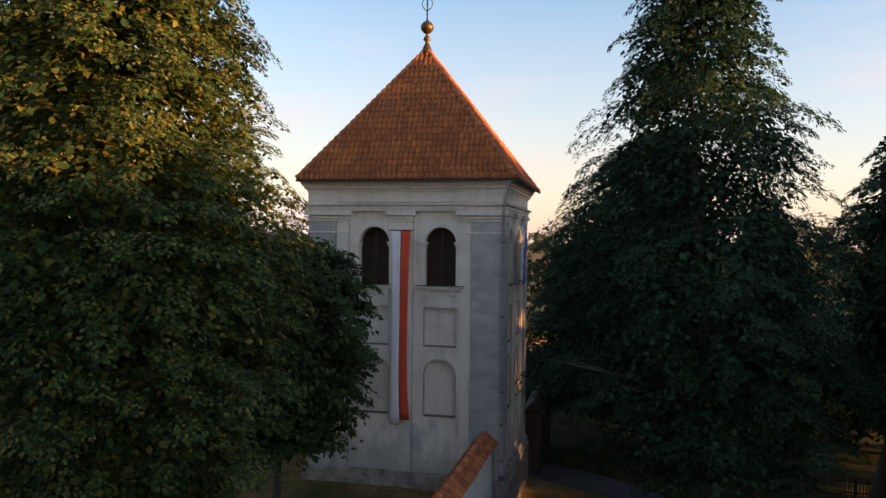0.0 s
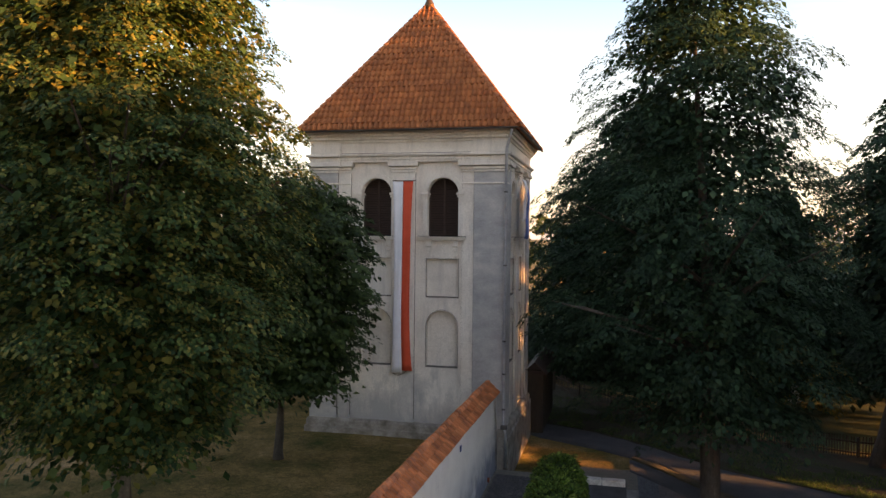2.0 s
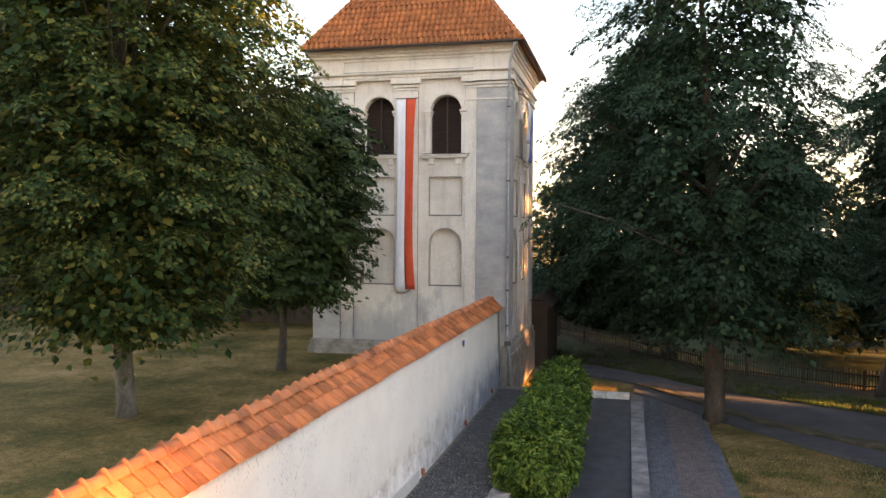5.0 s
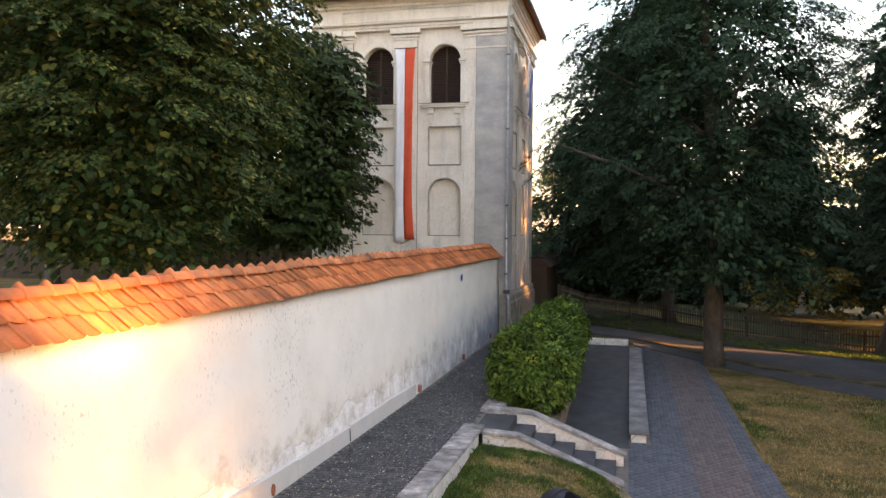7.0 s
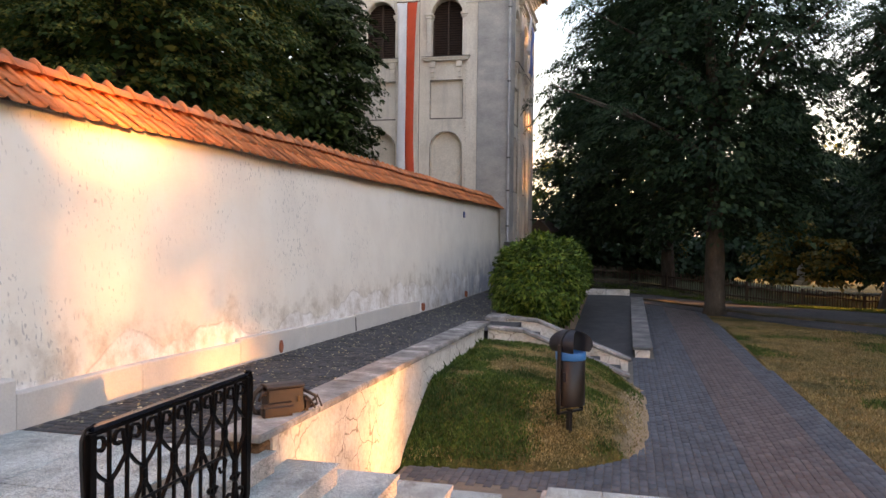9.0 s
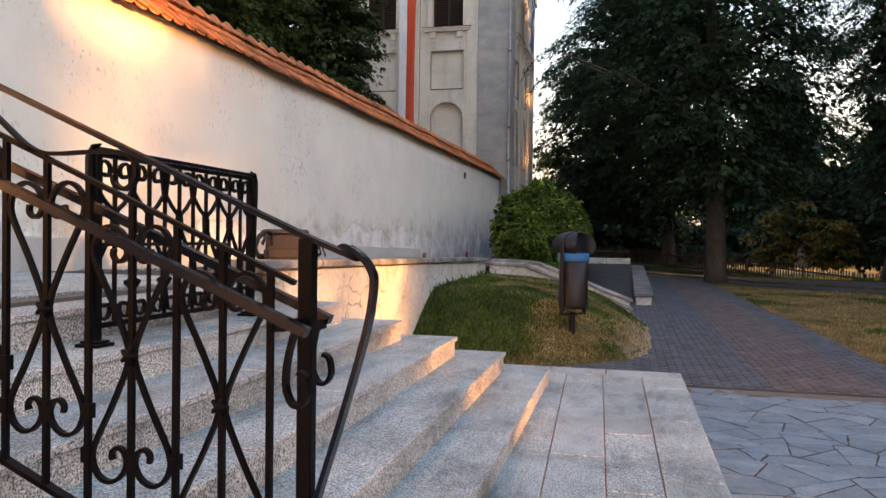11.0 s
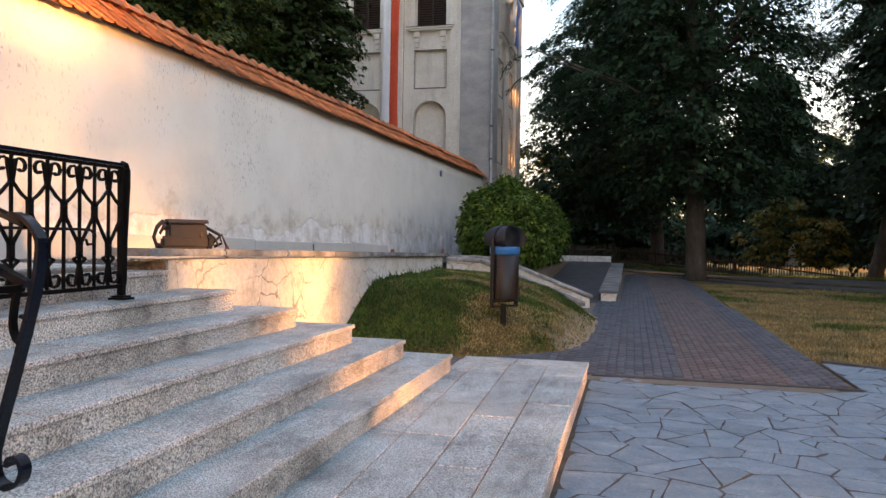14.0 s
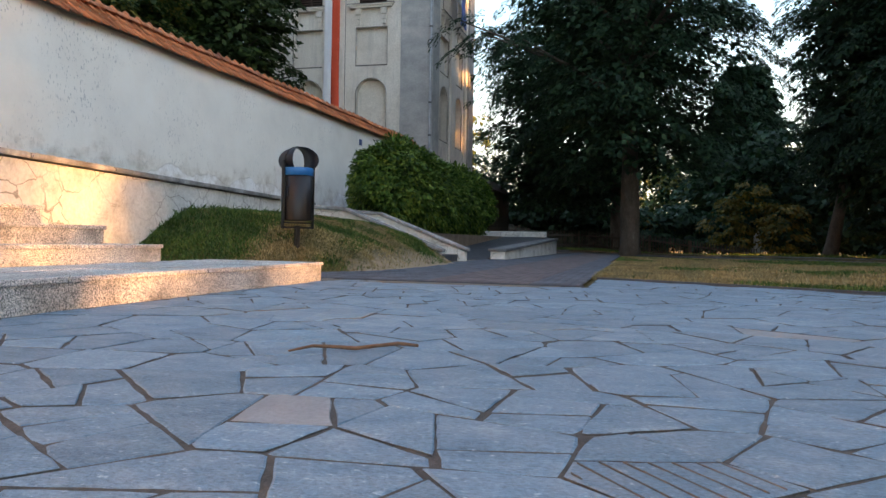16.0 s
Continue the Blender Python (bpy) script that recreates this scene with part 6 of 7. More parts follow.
pick_v = [(-0.028, -0.01, 0.10), (0.028, -0.01, 0.10), (0.028, 0.01, 0.10), (-0.028, 0.01, 0.10), (-0.028, -0.01, 1.10), (0.028, -0.01, 1.10), (0.028, 0.01, 1.10), (-0.028, 0.01, 1.10), (0, -0.01, 1.16), (0, 0.01, 1.16)]
pick_f = [(0, 1, 5, 4), (1, 2, 6, 5), (2, 3, 7, 6), (3, 0, 4, 7), (4, 5, 8, 8), (6, 7, 9, 9), (5, 6, 9, 8), (7, 4, 8, 9)]
pick_f = [f for f in pick_f if len(set(f)) == 4] + [(4, 5, 9, 8)]
fence_poses = []
random.seed(2)
for a, b in zip(line, line[1:]):
    d = (b - a)
    ang = math.degrees(math.atan2(d.y, d.x))
    n = int(d.length / 0.135)
    for i in range(n):
        p = a + d * (i / n)
        fence_poses.append(pose(p.x, p.y, p.z + random.uniform(-0.03, 0.03), random.uniform(-1.5, 1.5), random.uniform(-2, 2), ang))
    o = Vector((-d.y, d.x, 0)).normalized() * 0.03
    for z in (0.32, 0.86):
        part("rail", tube(bmesh.new(), (a + o + Vector((0, 0, z)), b + o + Vector((0, 0, z))), 0, 4, flat=(0.05, 0.08)), FENCE_WOOD, fence)
    k = max(1, int(d.length / 2.4))
    for i in range(k):
        p = a + d * (i / k) + o * 2
        part("post", boxes((p.x - 0.05, p.x + 0.05, p.y - 0.05, p.y + 0.05, p.z - 0.1, p.z + 1.12), bev=0.01), FENCE_WOOD, fence)
fence_poses.sort(key=lambda m: (m.translation - Vector((10, 36, 0))).length)

# ---- litter bin on a post ----
bin_thing = hold("litter_bin", "dark brown litter bin with black hood and blue band", "bin", at=(4.15, 9.62, 0.0))
part("post", boxes((-0.03, 0.03, -0.02, 0.04, 0.2, 0.60), bev=0.006), BIN_BROWN, bin_thing)
smooth(part("drum", lathe(bmesh.new(), [(0.165, 0.66), (0.184, 0.665), (0.187, 0.68), (0.185, 1.28), (0.17, 1.285), (0.17, 1.1)], 32), BIN_BROWN, bin_thing, "dark brown metal drum"))
smooth(part("band", lathe(bmesh.new(), [(0.187, 1.245), (0.193, 1.25), (0.195, 1.335), (0.190, 1.345), (0.17, 1.345), (0.17, 1.2)], 32), BIN_BLUE, bin_thing, "bright blue liner folded over the rim"))
bm = bmesh.new()
for x in (-0.212, 0.212):
    box(bm, x - 0.012, x + 0.012, -0.028, 0.028, 0.565, 1.44, 0.004)
box(bm, -0.224, 0.224, -0.028, 0.028, 0.56, 0.585, 0.004)
box(bm, -0.20, 0.20, -0.012, 0.012, 0.625, 0.645, 0.003)
part("bracket_frame", bm, BIN_BROWN, bin_thing, "flat-bar frame holding the drum")
bm = bmesh.new()
hood, n = [], 18
for y in (-1, 1):
    for th in (0.0, 0.006):
        ring = []
        for i in range(n + 1):
            a = math.pi * (-0.2 + 1.4 * i / n)
            ring.append(bm.verts.new(((0.188 - th) * math.cos(a), y * (0.09 + 0.115 * abs(math.cos(a)) ** 1.3), 1.445 + (0.172 - th) * math.sin(a))))
        hood.append(ring)
for i in range(n):
    bm.faces.new((hood[0][i], hood[0][i + 1], hood[2][i + 1], hood[2][i]))
    bm.faces.new((hood[1][i], hood[3][i], hood[3][i + 1], hood[1][i + 1]))
    bm.faces.new((hood[0][i], hood[1][i], hood[1][i + 1], hood[0][i + 1]))
    bm.faces.new((hood[2][i], hood[2][i + 1], hood[3][i + 1], hood[3][i]))
smooth(part("hood", bm, BIN_BLACK, bin_thing, "black curved sheet hood"))
part("hood_strap", tube(bmesh.new(), [(0.195 * math.cos(math.pi * (-0.1 + 1.2 * i / 16)), 0, 1.445 + 0.179 * math.sin(math.pi * (-0.1 + 1.2 * i / 16))) for i in range(17)], 0, 4, flat=(0.03, 0.008)), BIN_BROWN, bin_thing)
part("latch", boxes((-0.190, -0.165, -0.075, -0.045, 0.98, 1.10)), BIN_BLACK, bin_thing)
bin_thing.rotation_euler = (0, 0, radians(52))

# ---- leather bag on the wall's coping ----
bag = hold("leather_bag", "brown leather shoulder bag lying on the wall coping", "bag", at=(2.07, 5.63, terrace_z(5.63) + 0.148))
bag.scale, bag.rotation_euler = (0.9, 0.56, 0.95), (0, 0, radians(-42))
bm = boxes((-0.10, 0.09, -0.29, 0.29, 0.0, 0.235))
for q in bm.verts:
    if q.co.z > 0.1:
        q.co.x, q.co.y = q.co.x * 0.8 - 0.01, q.co.y * 0.97
bmesh.ops.bevel(bm, geom=bm.edges[:], offset=0.022, segments=3, affect="EDGES")
part("body", bm, LEATHER, bag)
bm = bmesh.new()
prism(bm, [(-0.115, 0.16), (-0.10, 0.245), (-0.06, 0.262), (0.05, 0.262), (0.085, 0.245), (0.085, 0.225), (0.05, 0.24), (-0.06, 0.24), (-0.09, 0.225), (-0.105, 0.16)], "y", -0.30, 0.295)
bmesh.ops.bevel(bm, geom=bm.edges[:], offset=0.004, segments=1, affect="EDGES")
part("flap", bm, LEATHER_DARK, bag, "dark turned-over flap")
bm = boxes((0.075, 0.185, -0.42, 0.07, 0.0, 0.115))
bmesh.ops.bevel(bm, geom=bm.edges[:], offset=0.028, segments=3, affect="EDGES")
part("front_pouch", bm, LEATHER, bag, "long rounded front pouch")
bm = boxes((-0.07, 0.08, 0.28, 0.40, 0.0, 0.13))
bmesh.ops.bevel(bm, geom=bm.edges[:], offset=0.03, segments=3, affect="EDGES")
part("side_pocket", bm, LEATHER, bag)
part("buckle", boxes((0.088, 0.098, 0.16, 0.20, 0.10, 0.15), bev=0.004), BRASS, bag, "small tarnished buckle")
for pts, r in (([(0, -0.28, 0.20), (0.0, -0.36, 0.235), (-0.01, -0.43, 0.19), (-0.02, -0.47, 0.10), (-0.02, -0.43, 0.03), (0.0, -0.33, 0.02)], 0.028), ([(0.05, -0.29, 0.19), (0.06, -0.36, 0.20), (0.05, -0.41, 0.13)], 0.02), ([(0.02, 0.29, 0.19), (0.05, 0.38, 0.16), (0.07, 0.46, 0.13), (0.04, 0.52, 0.05), (0.0, 0.42, 0.02)], 0.016), ([(0.04, 0.38, 0.05), (0.07, 0.50, 0.13), (0.06, 0.58, 0.03)], 0.014), ([(0.08, 0.30, 0.14), (0.11, 0.37, 0.10), (0.10, 0.44, 0.03)], 0.012)):
    smooth(part("strap", tube(bmesh.new(), pts, r, 6), LEATHER_DARK, bag, "coiled dark strap"))

# ---- wrought iron railings ----
def flat_bar(pts, w, t):
    return tube(bmesh.new(), pts, 0, 4, flat=(w, t))


def smooth_bar(pts, w, t, n=3):
    """A flat bar bent smoothly through the given points."""
    out = []
    for i in range(len(pts) - 1):
        p = [Vector(pts[max(0, min(len(pts) - 1, i + k))]) for k in (-1, 0, 1, 2)]
        for j in range(n):
            u = j / n
            out.append(tuple(0.5 * (2 * p[1] + (p[2] - p[0]) * u + (2 * p[0] - 5 * p[1] + 4 * p[2] - p[3]) * u * u + (3 * p[1] - p[0] - 3 * p[2] + p[3]) * u ** 3)))
    return flat_bar(out + [tuple(pts[-1])], w, t)


def flower(c, y, parent):
    bm = bmesh.new()
    bmesh.ops.create_uvsphere(bm, u_segments=30, v_segments=10, radius=1.0)
    for q in bm.verts:
        a = math.atan2(q.co.y, q.co.x)
        rr = 0.021 + 0.007 * math.cos(5 * a)
        rad = math.hypot(q.co.x, q.co.y)
        dome = 0.013 * q.co.z * (1 - 0.35 * math.exp(-((rad - 0.42) / 0.12) ** 2))
        q.co = (c[0] + rr * q.co.x, y + dome, c[1] + rr * q.co.y)
    return smooth(part("rosette", bm, IRON, parent, "small cast rosette"))


RY, SL = 1.58, -0.437
rail = hold("stair_railing", "wrought iron stair railing with scrolls and rosettes, black-brown paint", "railing", at=(-0.298, 0.0098, -0.0854))
rail.scale = (1.06, 1.06, 1.06)


def hand_z(x):
    return 1.532 + SL * (x - 4.019)


part("handrail", smooth_bar([(1.6, RY, hand_z(1.6)), (2.6, RY, hand_z(2.6)), (4.05, RY, hand_z(4.05) - 0.004), (4.14, RY, 1.497), (4.185, RY, 1.475), (4.214, RY, 1.44), (4.222, RY, 1.40), (4.205, RY, 1.29), (4.146, RY, 1.082), (4.09, RY, 0.90), (4.078, RY, 0.84), (4.09, RY, 0.79), (4.125, RY, 0.772), (4.162, RY, 0.79), (4.175, RY, 0.825), (4.16, RY, 0.852), (4.135, RY, 0.852), (4.125, RY, 0.83)], 0.036, 0.012), RAIL_TOP, rail, "flat handrail ending in a curl")
part("post", boxes((4.034, 4.072, RY - 0.018, RY + 0.018, 0.418, 1.51), bev=0.003), IRON, rail)
part("post", boxes((2.30, 2.354, RY - 0.02, RY + 0.02, 1.183, hand_z(2.33)), bev=0.003), IRON, rail)
part("upper_bar", flat_bar([(1.6, RY, hand_z(1.6) - 0.13), (4.02, RY, hand_z(4.02) - 0.13)], 0.02, 0.012), IRON, rail)
part("lower_bar", flat_bar([(1.6, RY, hand_z(1.6) - 1.0), (4.02, RY, hand_z(4.02) - 1.0)], 0.028, 0.014), IRON, rail)
for s in (-1, 1):
    y = RY + 0.13 * s
    x_end = 4.11 if s < 0 else 4.06
    part("low_handrail", flat_bar([(1.6, y, 1.30 + 0.41 * (x_end - 1.6)), (x_end, y, 1.30)], 0.030, 0.022), RAIL_TOP, rail, "low side handrail")
    bm = smooth_bar([(x_end - 0.03, y, 1.30), (x_end - 0.045, y, 1.24), (x_end - 0.05, y, 1.18), (x_end - 0.035, y, 1.14), (x_end - 0.012, y, 1.135), (x_end + 0.004, y, 1.16), (x_end - 0.002, y, 1.20), (x_end - 0.02, y, 1.21)], 0.024, 0.010)
    part("end_scroll", bm, IRON, rail)
    for x in (2.33, 4.04):
        part("side_stay", boxes((x - 0.01, x + 0.01, min(RY, y), max(RY, y), 1.30 + 0.41 * (x_end - x) - 0.03, 1.30 + 0.41 * (x_end - x) - 0.01)), IRON, rail)
BAR = 0.1295
STRAND = ((0.008, 0), (0.016, 0.04), (0.06, 0.14), (0.098, 0.215), (0.114, 0.255), (0.113, 0.288), (0.095, 0.320), (0.066, 0.333), (0.036, 0.322), (0.016, 0.296), (0.013, 0.268), (0.025, 0.246), (0.043, 0.242), (0.056, 0.256), (0.054, 0.274))
for i in range(13):
    x = 3.956 - i * BAR
    lo, hi = hand_z(x) - 1.0, hand_z(x) - 0.13
    part("baluster", boxes((x - 0.0075, x + 0.0075, RY - 0.0075, RY + 0.0075, lo, hi)), IRON, rail)
    if i % 2 == 1 and i < 12:
        zc = 1.086 + SL * (x - 3.834)
        flower((x, zc), RY - 0.012, rail)
        for sx in (-1, 1):
            # one strand of the hour-glass: curl at the top, waist at the rosette, curl at the foot
            for sz in (-1, 1):
                pts = [(x + sx * u, RY, zc + sz * h) for u, h in STRAND]
                part("scroll", smooth_bar(pts, 0.015, 0.011), IRON, rail)
            part("collar", boxes((x + sx * BAR - 0.013, x + sx * BAR + 0.013, RY - 0.013, RY + 0.013, zc - 0.285, zc - 0.245)), IRON, rail)
# sweeping bar over the upper run
part("sweep", smooth_bar([(3.0, RY, 1.95), (3.18, RY, 1.80), (3.25, RY, 1.745), (3.32, RY, 1.725), (3.45, RY, 1.728), (3.54, RY, 1.722), (3.575, RY, 1.695), (3.575, RY, 1.655), (3.545, RY, 1.63), (3.515, RY, 1.645), (3.512, RY, 1.668)], 0.02, 0.010), IRON, rail)

guard = hold("guard_railing", "wrought iron guard panel with scrolls standing on the steps", "railing")
GX, GY0, GY1, GB, GT = 2.45, 2.84, 4.29, 1.01, 1.915
for y, s in ((GY0, -1), (GY1, 1)):
    part("post", boxes((GX - 0.022, GX + 0.022, y - 0.022, y + 0.022, GB, GT - 0.03), bev=0.004), IRON, guard)
    part("base_plate", boxes((GX - 0.06, GX + 0.06, y - 0.06, y + 0.06, GB - 0.004, GB + 0.012), (GX - 0.045, GX + 0.045, y - 0.045, y + 0.045, GB + 0.012, GB + 0.024), bev=0.003), IRON, guard)
    part("outer_strap", flat_bar([(GX, y - s * 0.02, GT), (GX, y + s * 0.035, GT - 0.008), (GX, y + s * 0.055, GT - 0.05), (GX, y + s * 0.055, GT - 0.15), (GX, y + s * 0.03, GT - 0.5), (GX, y + s * 0.024, GB + 0.1)], 0.04, 0.008), IRON, guard)
part("top_bar", boxes((GX - 0.022, GX + 0.022, GY0, GY1, GT - 0.022, GT), bev=0.004), RAIL_TOP, guard)
part("under_bar", boxes((GX - 0.010, GX + 0.010, GY0, GY1, GT - 0.045, GT - 0.024)), IRON, guard)
part("foot_bar", boxes((GX - 0.012, GX + 0.012, GY0, GY1, GB + 0.075, GB + 0.10)), IRON, guard)
part("wall_stay", tube(bmesh.new(), [(GX + 0.02, GY0 + 0.02, 1.47), (GX + 0.03, GY1 - 0.42, 1.47), (GX + 0.03, GY1 - 0.33, 1.465), (GX + 0.03, GY1 - 0.29, 1.43), (GX + 0.03, GY1 - 0.31, 1.38), (GX + 0.03, GY1 - 0.36, 1.375), (GX + 0.03, GY1 - 0.375, 1.41)], 0.009, 6), IRON, guard)
n = 11
for i in range(1, n):
    y = GY0 + (GY1 - GY0) * i / n
    part("baluster", boxes((GX - 0.008, GX + 0.008, y - 0.008, y + 0.008, GB + 0.09, GT - 0.03)), IRON, guard)
DY = (GY1 - GY0) / n
ZU, ZL = GT - 0.33, GT - 0.57


def guard_strand(i, s):
    """One strand: a volute under the top bar, two bends held by collars, and a volute over the foot bar."""
    at = lambda k: GY0 + DY * (i + s * k)
    top = [(GX, at(0.52) + s * (0.016 + 0.0034 * q) * math.cos(5.6 - 0.47 * q), GT - 0.105 + (0.016 + 0.0034 * q) * math.sin(5.6 - 0.47 * q)) for q in range(12)]
    foot = [(p[0], p[1], GB + 0.10 + (GT - 0.045 - p[2])) for p in top[::-1]]
    mid = [(GX, at(0.93), GT - 0.19), (GX, at(0.5), (GT - 0.19 + ZU) / 2 + 0.01), (GX, at(0.13), ZU + 0.045), (GX, at(0.10), ZU), (GX, at(0.13), ZU - 0.045), (GX, at(0.5), (ZU + ZL) / 2),
           (GX, at(0.87), ZL + 0.045), (GX, at(0.90), ZL), (GX, at(0.87), ZL - 0.045), (GX, at(0.6), (ZL + GB + 0.22) / 2)]
    part("scroll", flat_bar(top[:-1] + mid, 0.014, 0.018), IRON, guard)
    part("foot_scroll", flat_bar([mid[-1], (GX, at(0.95), GB + 0.24)] + foot[1:], 0.014, 0.018), IRON, guard)


for i in range(1, n, 2):
    for s in (-1, 1):
        guard_strand(i, s)
guard_strand(n, -1)
for i in range(1, n):
    y, z = GY0 + DY * i, ZU if i % 2 else ZL
    part("collar", boxes((GX - 0.016, GX + 0.016, y - 0.019, y + 0.019, z - 0.028, z + 0.028), bev=0.005), IRON, guard)

# ---- small things ----
stick = part("stick", tube(bmesh.new(), [(7.22, 3.20, 0.02), (7.29, 3.26, 0.035), (7.36, 3.30, 0.03), (7.43, 3.34, 0.022), (7.50, 3.38, 0.03), (7.57, 3.44, 0.035), (7.64, 3.48, 0.025)], 0, 6, taper=(0.004, 0.006, 0.007, 0.008, 0.007, 0.008, 0.006)), TWIG)
tagged(stick, "thin crooked dry brown stick lying on the flagstones", "stick")
mon = hold("grave_monument", "small white stone monument on the far lawn", "monument", at=(15.3, 50.0, 0))
part("base", boxes((-0.34, 0.34, -0.34, 0.34, 0, 0.3), bev=0.03), MARBLE, mon)
bm = boxes((-0.2, 0.2, -0.2, 0.2, 0.3, 0.95), bev=0.03)
part("pillar", bm, MARBLE, mon)
part("cap", lathe(bmesh.new(), [(0.20, 0.95), (0.24, 1.0), (0.15, 1.1), (0.10, 1.22), (0.06, 1.35)], 10), MARBLE, mon)
yard_wall = hold("yard_wall", "dark old plank fence at the back of the churchyard", "fence")
for i in range(40):
    x = -46 + i * 0.95
    part("board", boxes((x, x + 0.93, 37.9, 37.95, YARD - 0.1, YARD + 2.2 + 0.05 * (i % 3))), FENCE_WOOD, yard_wall)

# ---- the church behind the steps: unseen, a plain block added against sky light ----
church = hold("church", "plain pale plastered church front above the steps, unseen, blocking sky light", "church")
part("wall", boxes((-24, -0.9, -16, 2.2, 0, 13)), TOWER, church)
bm = bmesh.new()
prism(bm, [(-16.5, 12.9), (2.7, 12.9), (-6.9, 19.5)], "x", -24.4, -0.5)
part("roof", bm, TILE_ROOF_FAR, church)

# ---- paving stones: convex cells of a jittered pattern, joints left between ----
def clip(poly, nx, ny, d):
    out = []
    for i, (x, y) in enumerate(poly):
        x2, y2 = poly[(i + 1) % len(poly)]
        s, s2 = nx * x + ny * y - d, nx * x2 + ny * y2 - d
        if s <= 0:
            out.append((x, y))
        if s * s2 < 0:
            t = s / (s - s2)
            out.append((x + (x2 - x) * t, y + (y2 - y) * t))
    return out


random.seed(17)
SX = 0.85
sites, heft, tries = [], [], 0
grid_of = {}
while tries < 30000:
    tries += 1
    x, y, r = random.uniform(4.9, 15.2), random.uniform(-3.6, 10.0), random.choice((0.17, 0.22, 0.28, 0.34))
    key = int(x * SX * 2), math.floor(y * 2)
    near = [q for i in (-1, 0, 1) for j in (-1, 0, 1) for q in grid_of.get((key[0] + i, key[1] + j), ())]
    if all(math.hypot((q[0] - x) * SX, q[1] - y) > r + q[2] * 0.7 for q in near):
        sites.append((x, y))
        heft.append(random.uniform(-0.03, 0.03) + r * r * 0.5)
        grid_of.setdefault(key, []).append((x, y, r))


def extent(poly):
    """Area, middle, and the way of the longest side to side."""
    area = abs(sum(p[0] * q[1] - q[0] * p[1] for p, q in zip(poly, poly[1:] + poly[:1]))) / 2
    cx, cy = sum(p[0] for p in poly) / len(poly), sum(p[1] for p in poly) / len(poly)
    sxx, syy, sxy = sum((p[0] - cx) ** 2 for p in poly), sum((p[1] - cy) ** 2 for p in poly), sum((p[0] - cx) * (p[1] - cy) for p in poly)
    return area, cx, cy, 0.5 * math.atan2(2 * sxy, sxx - syy)


def broken(poly, most):
    """One large cell cracked across into slabs that meet in T-shaped joints."""
    area, cx, cy, a = extent(poly)
    if area < most or area < 0.04:
        return [poly]
    a += random.gauss(0, 0.22)
    nx_, ny_ = math.cos(a), math.sin(a)
    d = nx_ * cx + ny_ * cy + random.uniform(-0.09, 0.09)
    gap = random.choice((0.002, 0.0035, 0.005))
    out = []
    for sgn in (1, -1):
        bit = clip(poly, nx_ * sgn, ny_ * sgn, d * sgn - gap)
        if len(bit) > 2:
            out += broken(bit, random.uniform(0.045, 0.15))
    return out


cells, coarse = [], {}
for i, (sx, sy) in enumerate(sites):
    coarse.setdefault((int(sx * 0.8), math.floor(sy * 0.8)), []).append(i)
for i, (sx, sy) in enumerate(sites):
    if sy > 8.0 and (sx < 8.0 or sy > lawn_front(sx) - 0.02):
        continue
    corner_stone = 8.0 < sx < 11.4 and (sy > 8.0 or sx > 8.5)
    x_lo = 7.98 if corner_stone and sy > 7.6 else 5.36
    y_hi = 9.8 if corner_stone else 8.0
    poly = [(max(x_lo, sx - 1.2), max(-3.4, sy - 1.2)), (min(15.0, sx + 1.2), max(-3.4, sy - 1.2)), (min(15.0, sx + 1.2), min(y_hi, sy + 1.2)), (max(x_lo, sx - 1.2), min(y_hi, sy + 1.2))]
    if corner_stone:
        # cut along the slanting edge of the lawn
        poly = clip(poly, 0.456, 0.890, 0.456 * 7.8 + 0.890 * 9.88)
        if len(poly) < 3:
            continue
    key = int(sx * 0.8), math.floor(sy * 0.8)
    for k in [n for a in (-1, 0, 1) for b in (-1, 0, 1) for n in coarse.get((key[0] + a, key[1] + b), ())]:
        qx, qy = sites[k]
        if k == i:
            continue
        # the border between two stones, in the stretched measure
        nx_, ny_ = (qx - sx) * SX * SX, (qy - sy)
        l = math.hypot(nx_, ny_)
        nx_, ny_, l0 = nx_ / l, ny_ / l, l
        poly = clip(poly, nx_, ny_, nx_ * (sx + qx) / 2 + ny_ * (sy + qy) / 2 + (heft[i] - heft[k]) / (2 * l0) - 0.0022 - 0.0012 * ((i + k) % 4))
        if len(poly) < 3:
            break
    if len(poly) >= 3:
        for bit in broken(poly, random.uniform(0.06, 0.18)):
            area, cx, cy, _ = extent(bit)
            if area > 0.004:
                cells.append((math.hypot(cx - 8, cy - 3), bit))
cells.sort(key=lambda c: c[0])


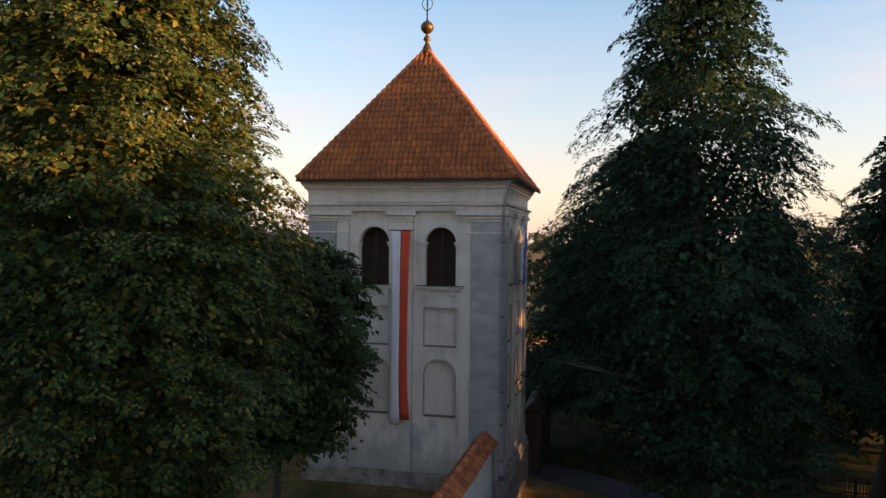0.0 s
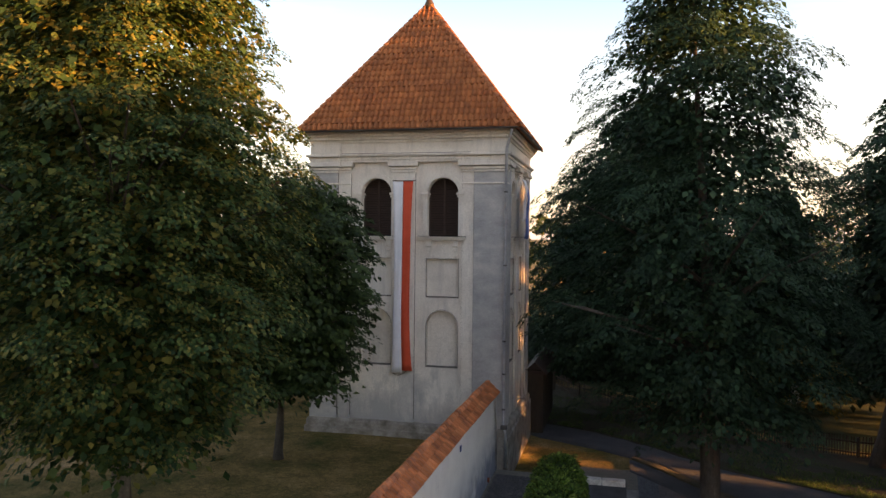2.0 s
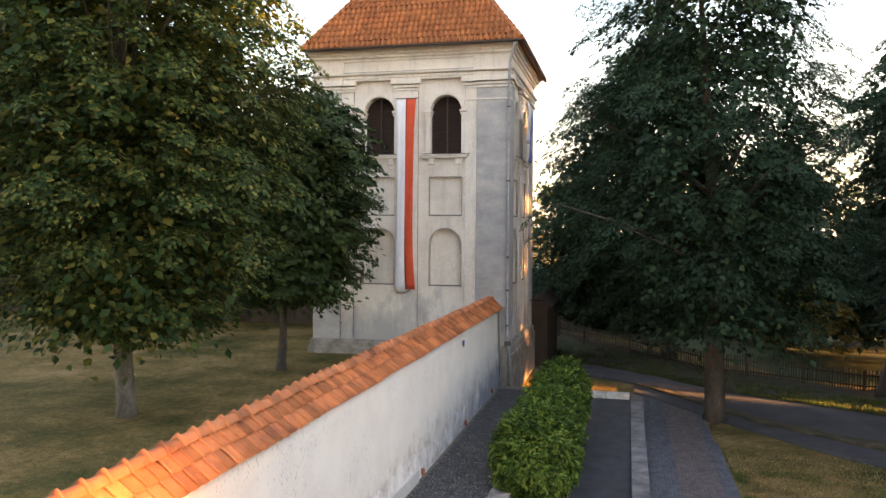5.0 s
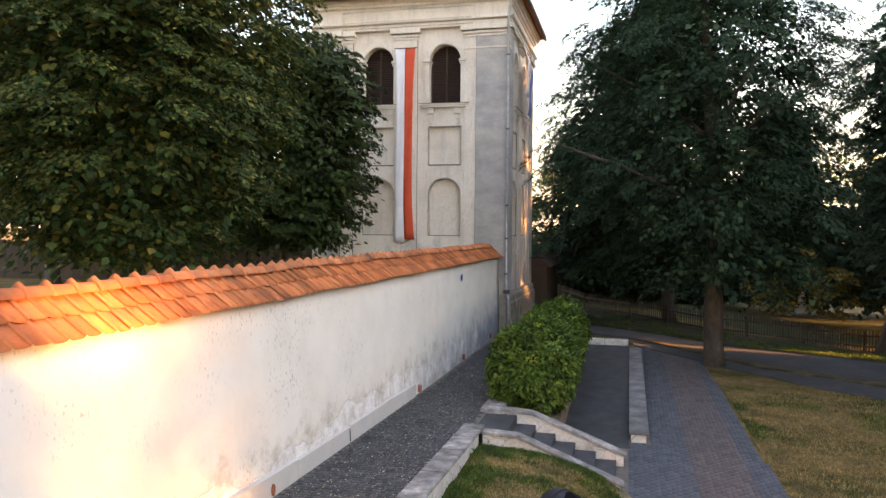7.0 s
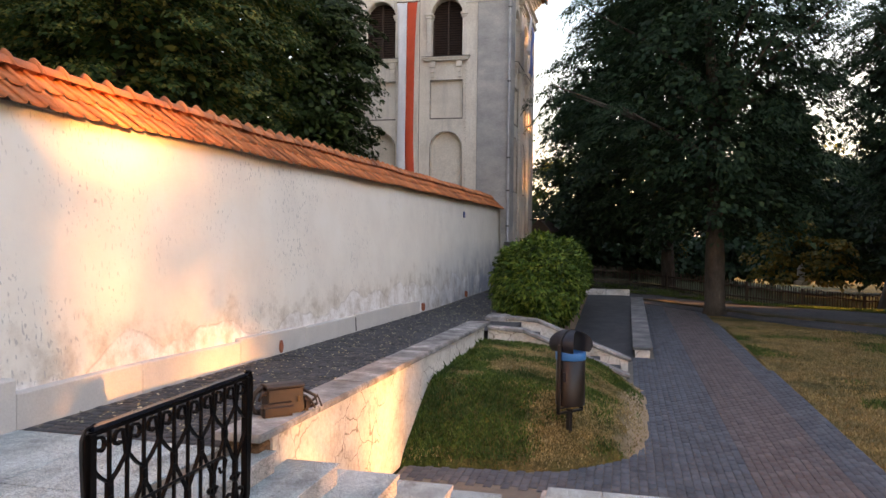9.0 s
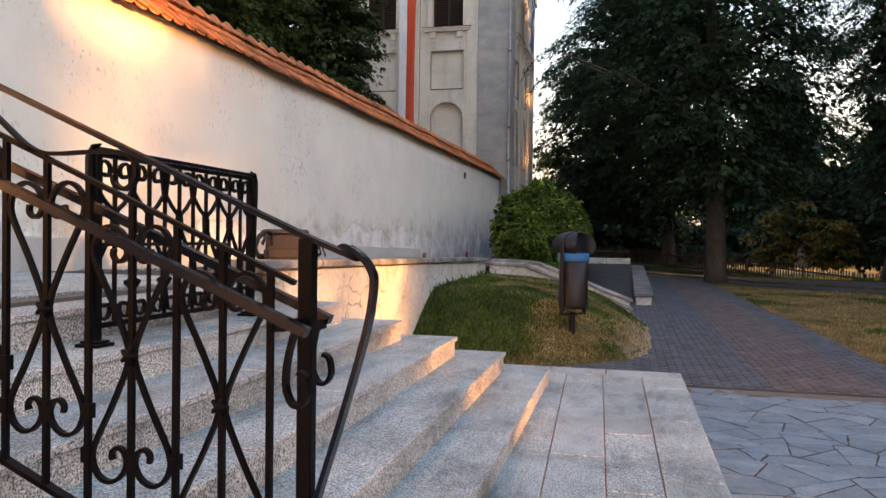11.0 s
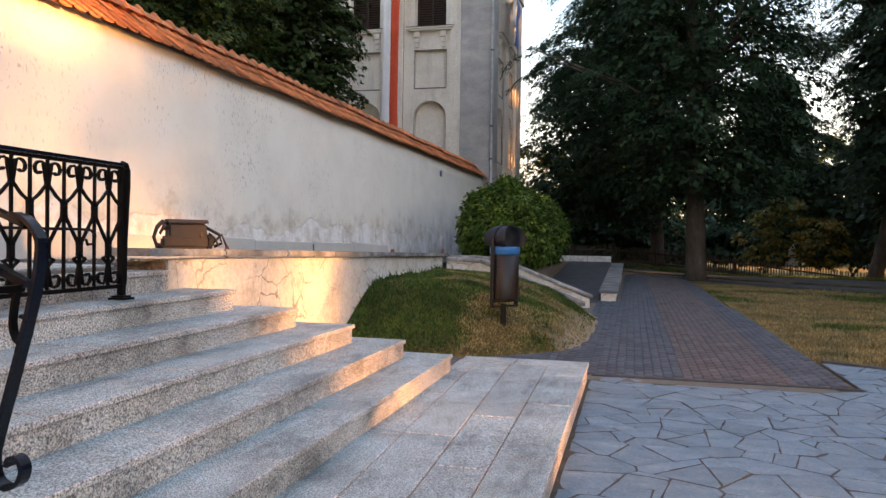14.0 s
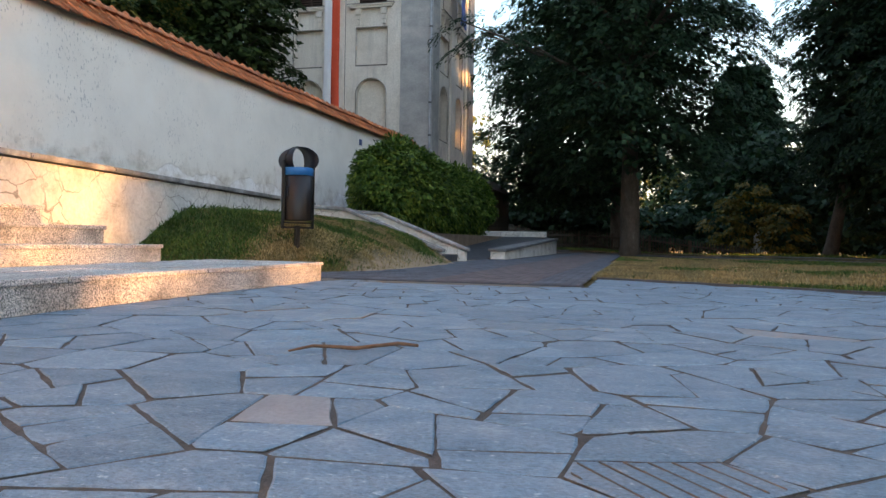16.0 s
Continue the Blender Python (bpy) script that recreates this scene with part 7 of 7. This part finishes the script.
def stone(bm, poly, z):
    """One flagstone with a chipped, slightly sunken edge."""
    cx, cy = sum(p[0] for p in poly) / len(poly), sum(p[1] for p in poly) / len(poly)
    ring = []
    for i, (x, y) in enumerate(poly):
        x2, y2 = poly[(i + 1) % len(poly)]
        n = max(1, int(math.hypot(x2 - x, y2 - y) / 0.06))
        for k in range(n):
            t = k / n
            px_, py_ = x + (x2 - x) * t, y + (y2 - y) * t
            q = 0.011 * max(-0.2, noise.noise((px_ * 15, py_ * 15, 1))) + 0.009 * max(-0.1, noise.noise((px_ * 5, py_ * 5, 6))) + (0.003 if k == 0 else 0)
            d = math.hypot(px_ - cx, py_ - cy) or 1
            ring.append((px_ + (cx - px_) / d * (q + 0.001), py_ + (cy - py_) / d * (q + 0.001)))
    low = [bm.verts.new((px_, py_, -0.02)) for px_, py_ in ring]
    mid = [bm.verts.new((px_, py_, z - 0.003)) for px_, py_ in ring]
    top = [bm.verts.new((px_ + (cx - px_) * 0.04, py_ + (cy - py_) * 0.04, z + 0.002 * noise.noise((px_ * 5, py_ * 5, 4)))) for px_, py_ in ring]
    m = len(ring)
    for a_, b_, k in ((low, mid, 1), (mid, top, 0)):
        for i in range(m):
            bm.faces.new((a_[i], a_[(i + 1) % m], b_[(i + 1) % m], b_[i])).material_index = k
    bm.faces.new(top)


def scored(poly, z, parent):
    """Parallel saw cuts across one flagstone."""
    c = sum(p[0] for p in poly) / len(poly), sum(p[1] for p in poly) / len(poly)
    ux, uy = math.cos(2.2), math.sin(2.2)
    for k in range(-6, 7):
        o = k * 0.045
        px_, py_ = c[0] - uy * o, c[1] + ux * o
        strip = [(px_ + ux * a - uy * b, py_ + uy * a + ux * b) for a, b in ((-1, -0.0009), (1, -0.0009), (1, 0.0009), (-1, 0.0009))]
        for i, (x, y) in enumerate(poly):
            x2, y2 = poly[(i + 1) % len(poly)]
            l = math.hypot(x2 - x, y2 - y)
            if l > 1e-4 and len(strip) > 2:
                nx_, ny_ = (y2 - y) / l, -(x2 - x) / l
                strip = clip(strip, nx_, ny_, nx_ * x + ny_ * y - 0.012)
        if len(strip) > 2:
            bm = bmesh.new()
            prism(bm, strip, "z", z - 0.004, z + 0.0030)
            part("groove", bm, TOWER_JOINT, parent, "dark saw-cut groove")


def middle(poly):
    return sum(p[0] for p in poly) / len(poly), sum(p[1] for p in poly) / len(poly)


cut_stone = min(range(300), key=lambda i: math.hypot(middle(cells[i][1])[0] - 8.45, middle(cells[i][1])[1] - 2.05))
warm = {min(range(300), key=lambda i: math.hypot(middle(cells[i][1])[0] - a, middle(cells[i][1])[1] - b)) for a, b in ((7.74, 2.32), (9.14, 4.72))}
rest = bmesh.new()
for i, (d, poly) in enumerate(cells):
    z = 0.010 + random.uniform(-0.003, 0.003)
    if i < 300:
        bm = bmesh.new()
        stone(bm, poly, z)
        part("flagstone", bm, STONE_WARM if i in warm and i != cut_stone else STONE, plaza).data.materials.append(PAVING_JOINT)
        if i == cut_stone:
            scored(poly, z, plaza)
    else:
        stone(rest, poly, z)
ob = part("flagstones", rest, STONE_REST, plaza)
ob.data.materials.append(PAVING_JOINT)
tagged(ob, kind="stuff")

# ---- path bricks ----
b_v = [(-0.047, -0.097, 0), (0.047, -0.097, 0), (0.047, 0.097, 0), (-0.047, 0.097, 0), (-0.047, -0.097, 0.016), (0.047, -0.097, 0.016), (0.047, 0.097, 0.016), (-0.047, 0.097, 0.016),
       (-0.042, -0.092, 0.02), (0.042, -0.092, 0.02), (0.042, 0.092, 0.02), (-0.042, 0.092, 0.02)]
b_f = [(8, 9, 10, 11), (4, 5, 9, 8), (5, 6, 10, 9), (6, 7, 11, 10), (7, 4, 8, 11), (0, 1, 5, 4), (1, 2, 6, 5), (2, 3, 7, 6), (3, 0, 4, 7)]
grey, red = [], []
for i in range(56):
    x = 2.3 + i * 0.1 + 0.05
    for j in range(128):
        y = 8.2 + j * 0.2 + (0.1 if i % 2 else 0)
        if x < 5.33 and y < 14.2 and mound_z(x, y) > 0.03:
            continue
        if x < 5.0 and y > 14.0:
            continue
        if 4.95 < x < 5.5 and y > 17.8:
            continue
        xr = 7.95 - 0.011 * (y - 8)
        if x > xr:
            continue
        m = pose(x, y, 0.004 + random.uniform(-0.002, 0.002), random.uniform(-0.7, 0.7), random.uniform(-0.9, 0.9), random.uniform(-0.6, 0.6))
        (red if 6.25 < x < 7.45 else grey).append(m)
grey.sort(key=lambda m: m.translation.y)
red.sort(key=lambda m: m.translation.y)
pieces("paver", b_v, b_f, grey, BRICK_GREY, BRICK_GREY_REST, path_bed, 170, "grey_pavers")
pieces("red_paver", b_v, b_f, red, BRICK_RED, BRICK_RED_REST, path_bed, 130, "red_pavers")
pieces("cobble", cob_v, cob_f, cob_poses, COBBLE_ONE, COBBLE, terrace, 300, "cobbles")
# ---- tiles and pickets ----
pieces("roof_tile", tile_v, tile_f, roof_tiles[0] + roof_tiles[1], TILE_ROOF, TILE_ROOF_FAR, roof, len(roof_tiles[0]), "roof_tiles")
pieces("coping_tile", wt_v, wt_f, front_poses + back_poses, TILE_WALL, TILE_WALL_FAR, coping, 260, "coping_tiles")
pieces("ridge_tile", ridge_v, ridge_f, ridge_poses, TILE_WALL, TILE_WALL_FAR, coping, 120, "ridge_tiles", True)
pieces("picket", pick_v, pick_f, fence_poses, FENCE_WOOD, FENCE_WOOD, fence, 260, "pickets")
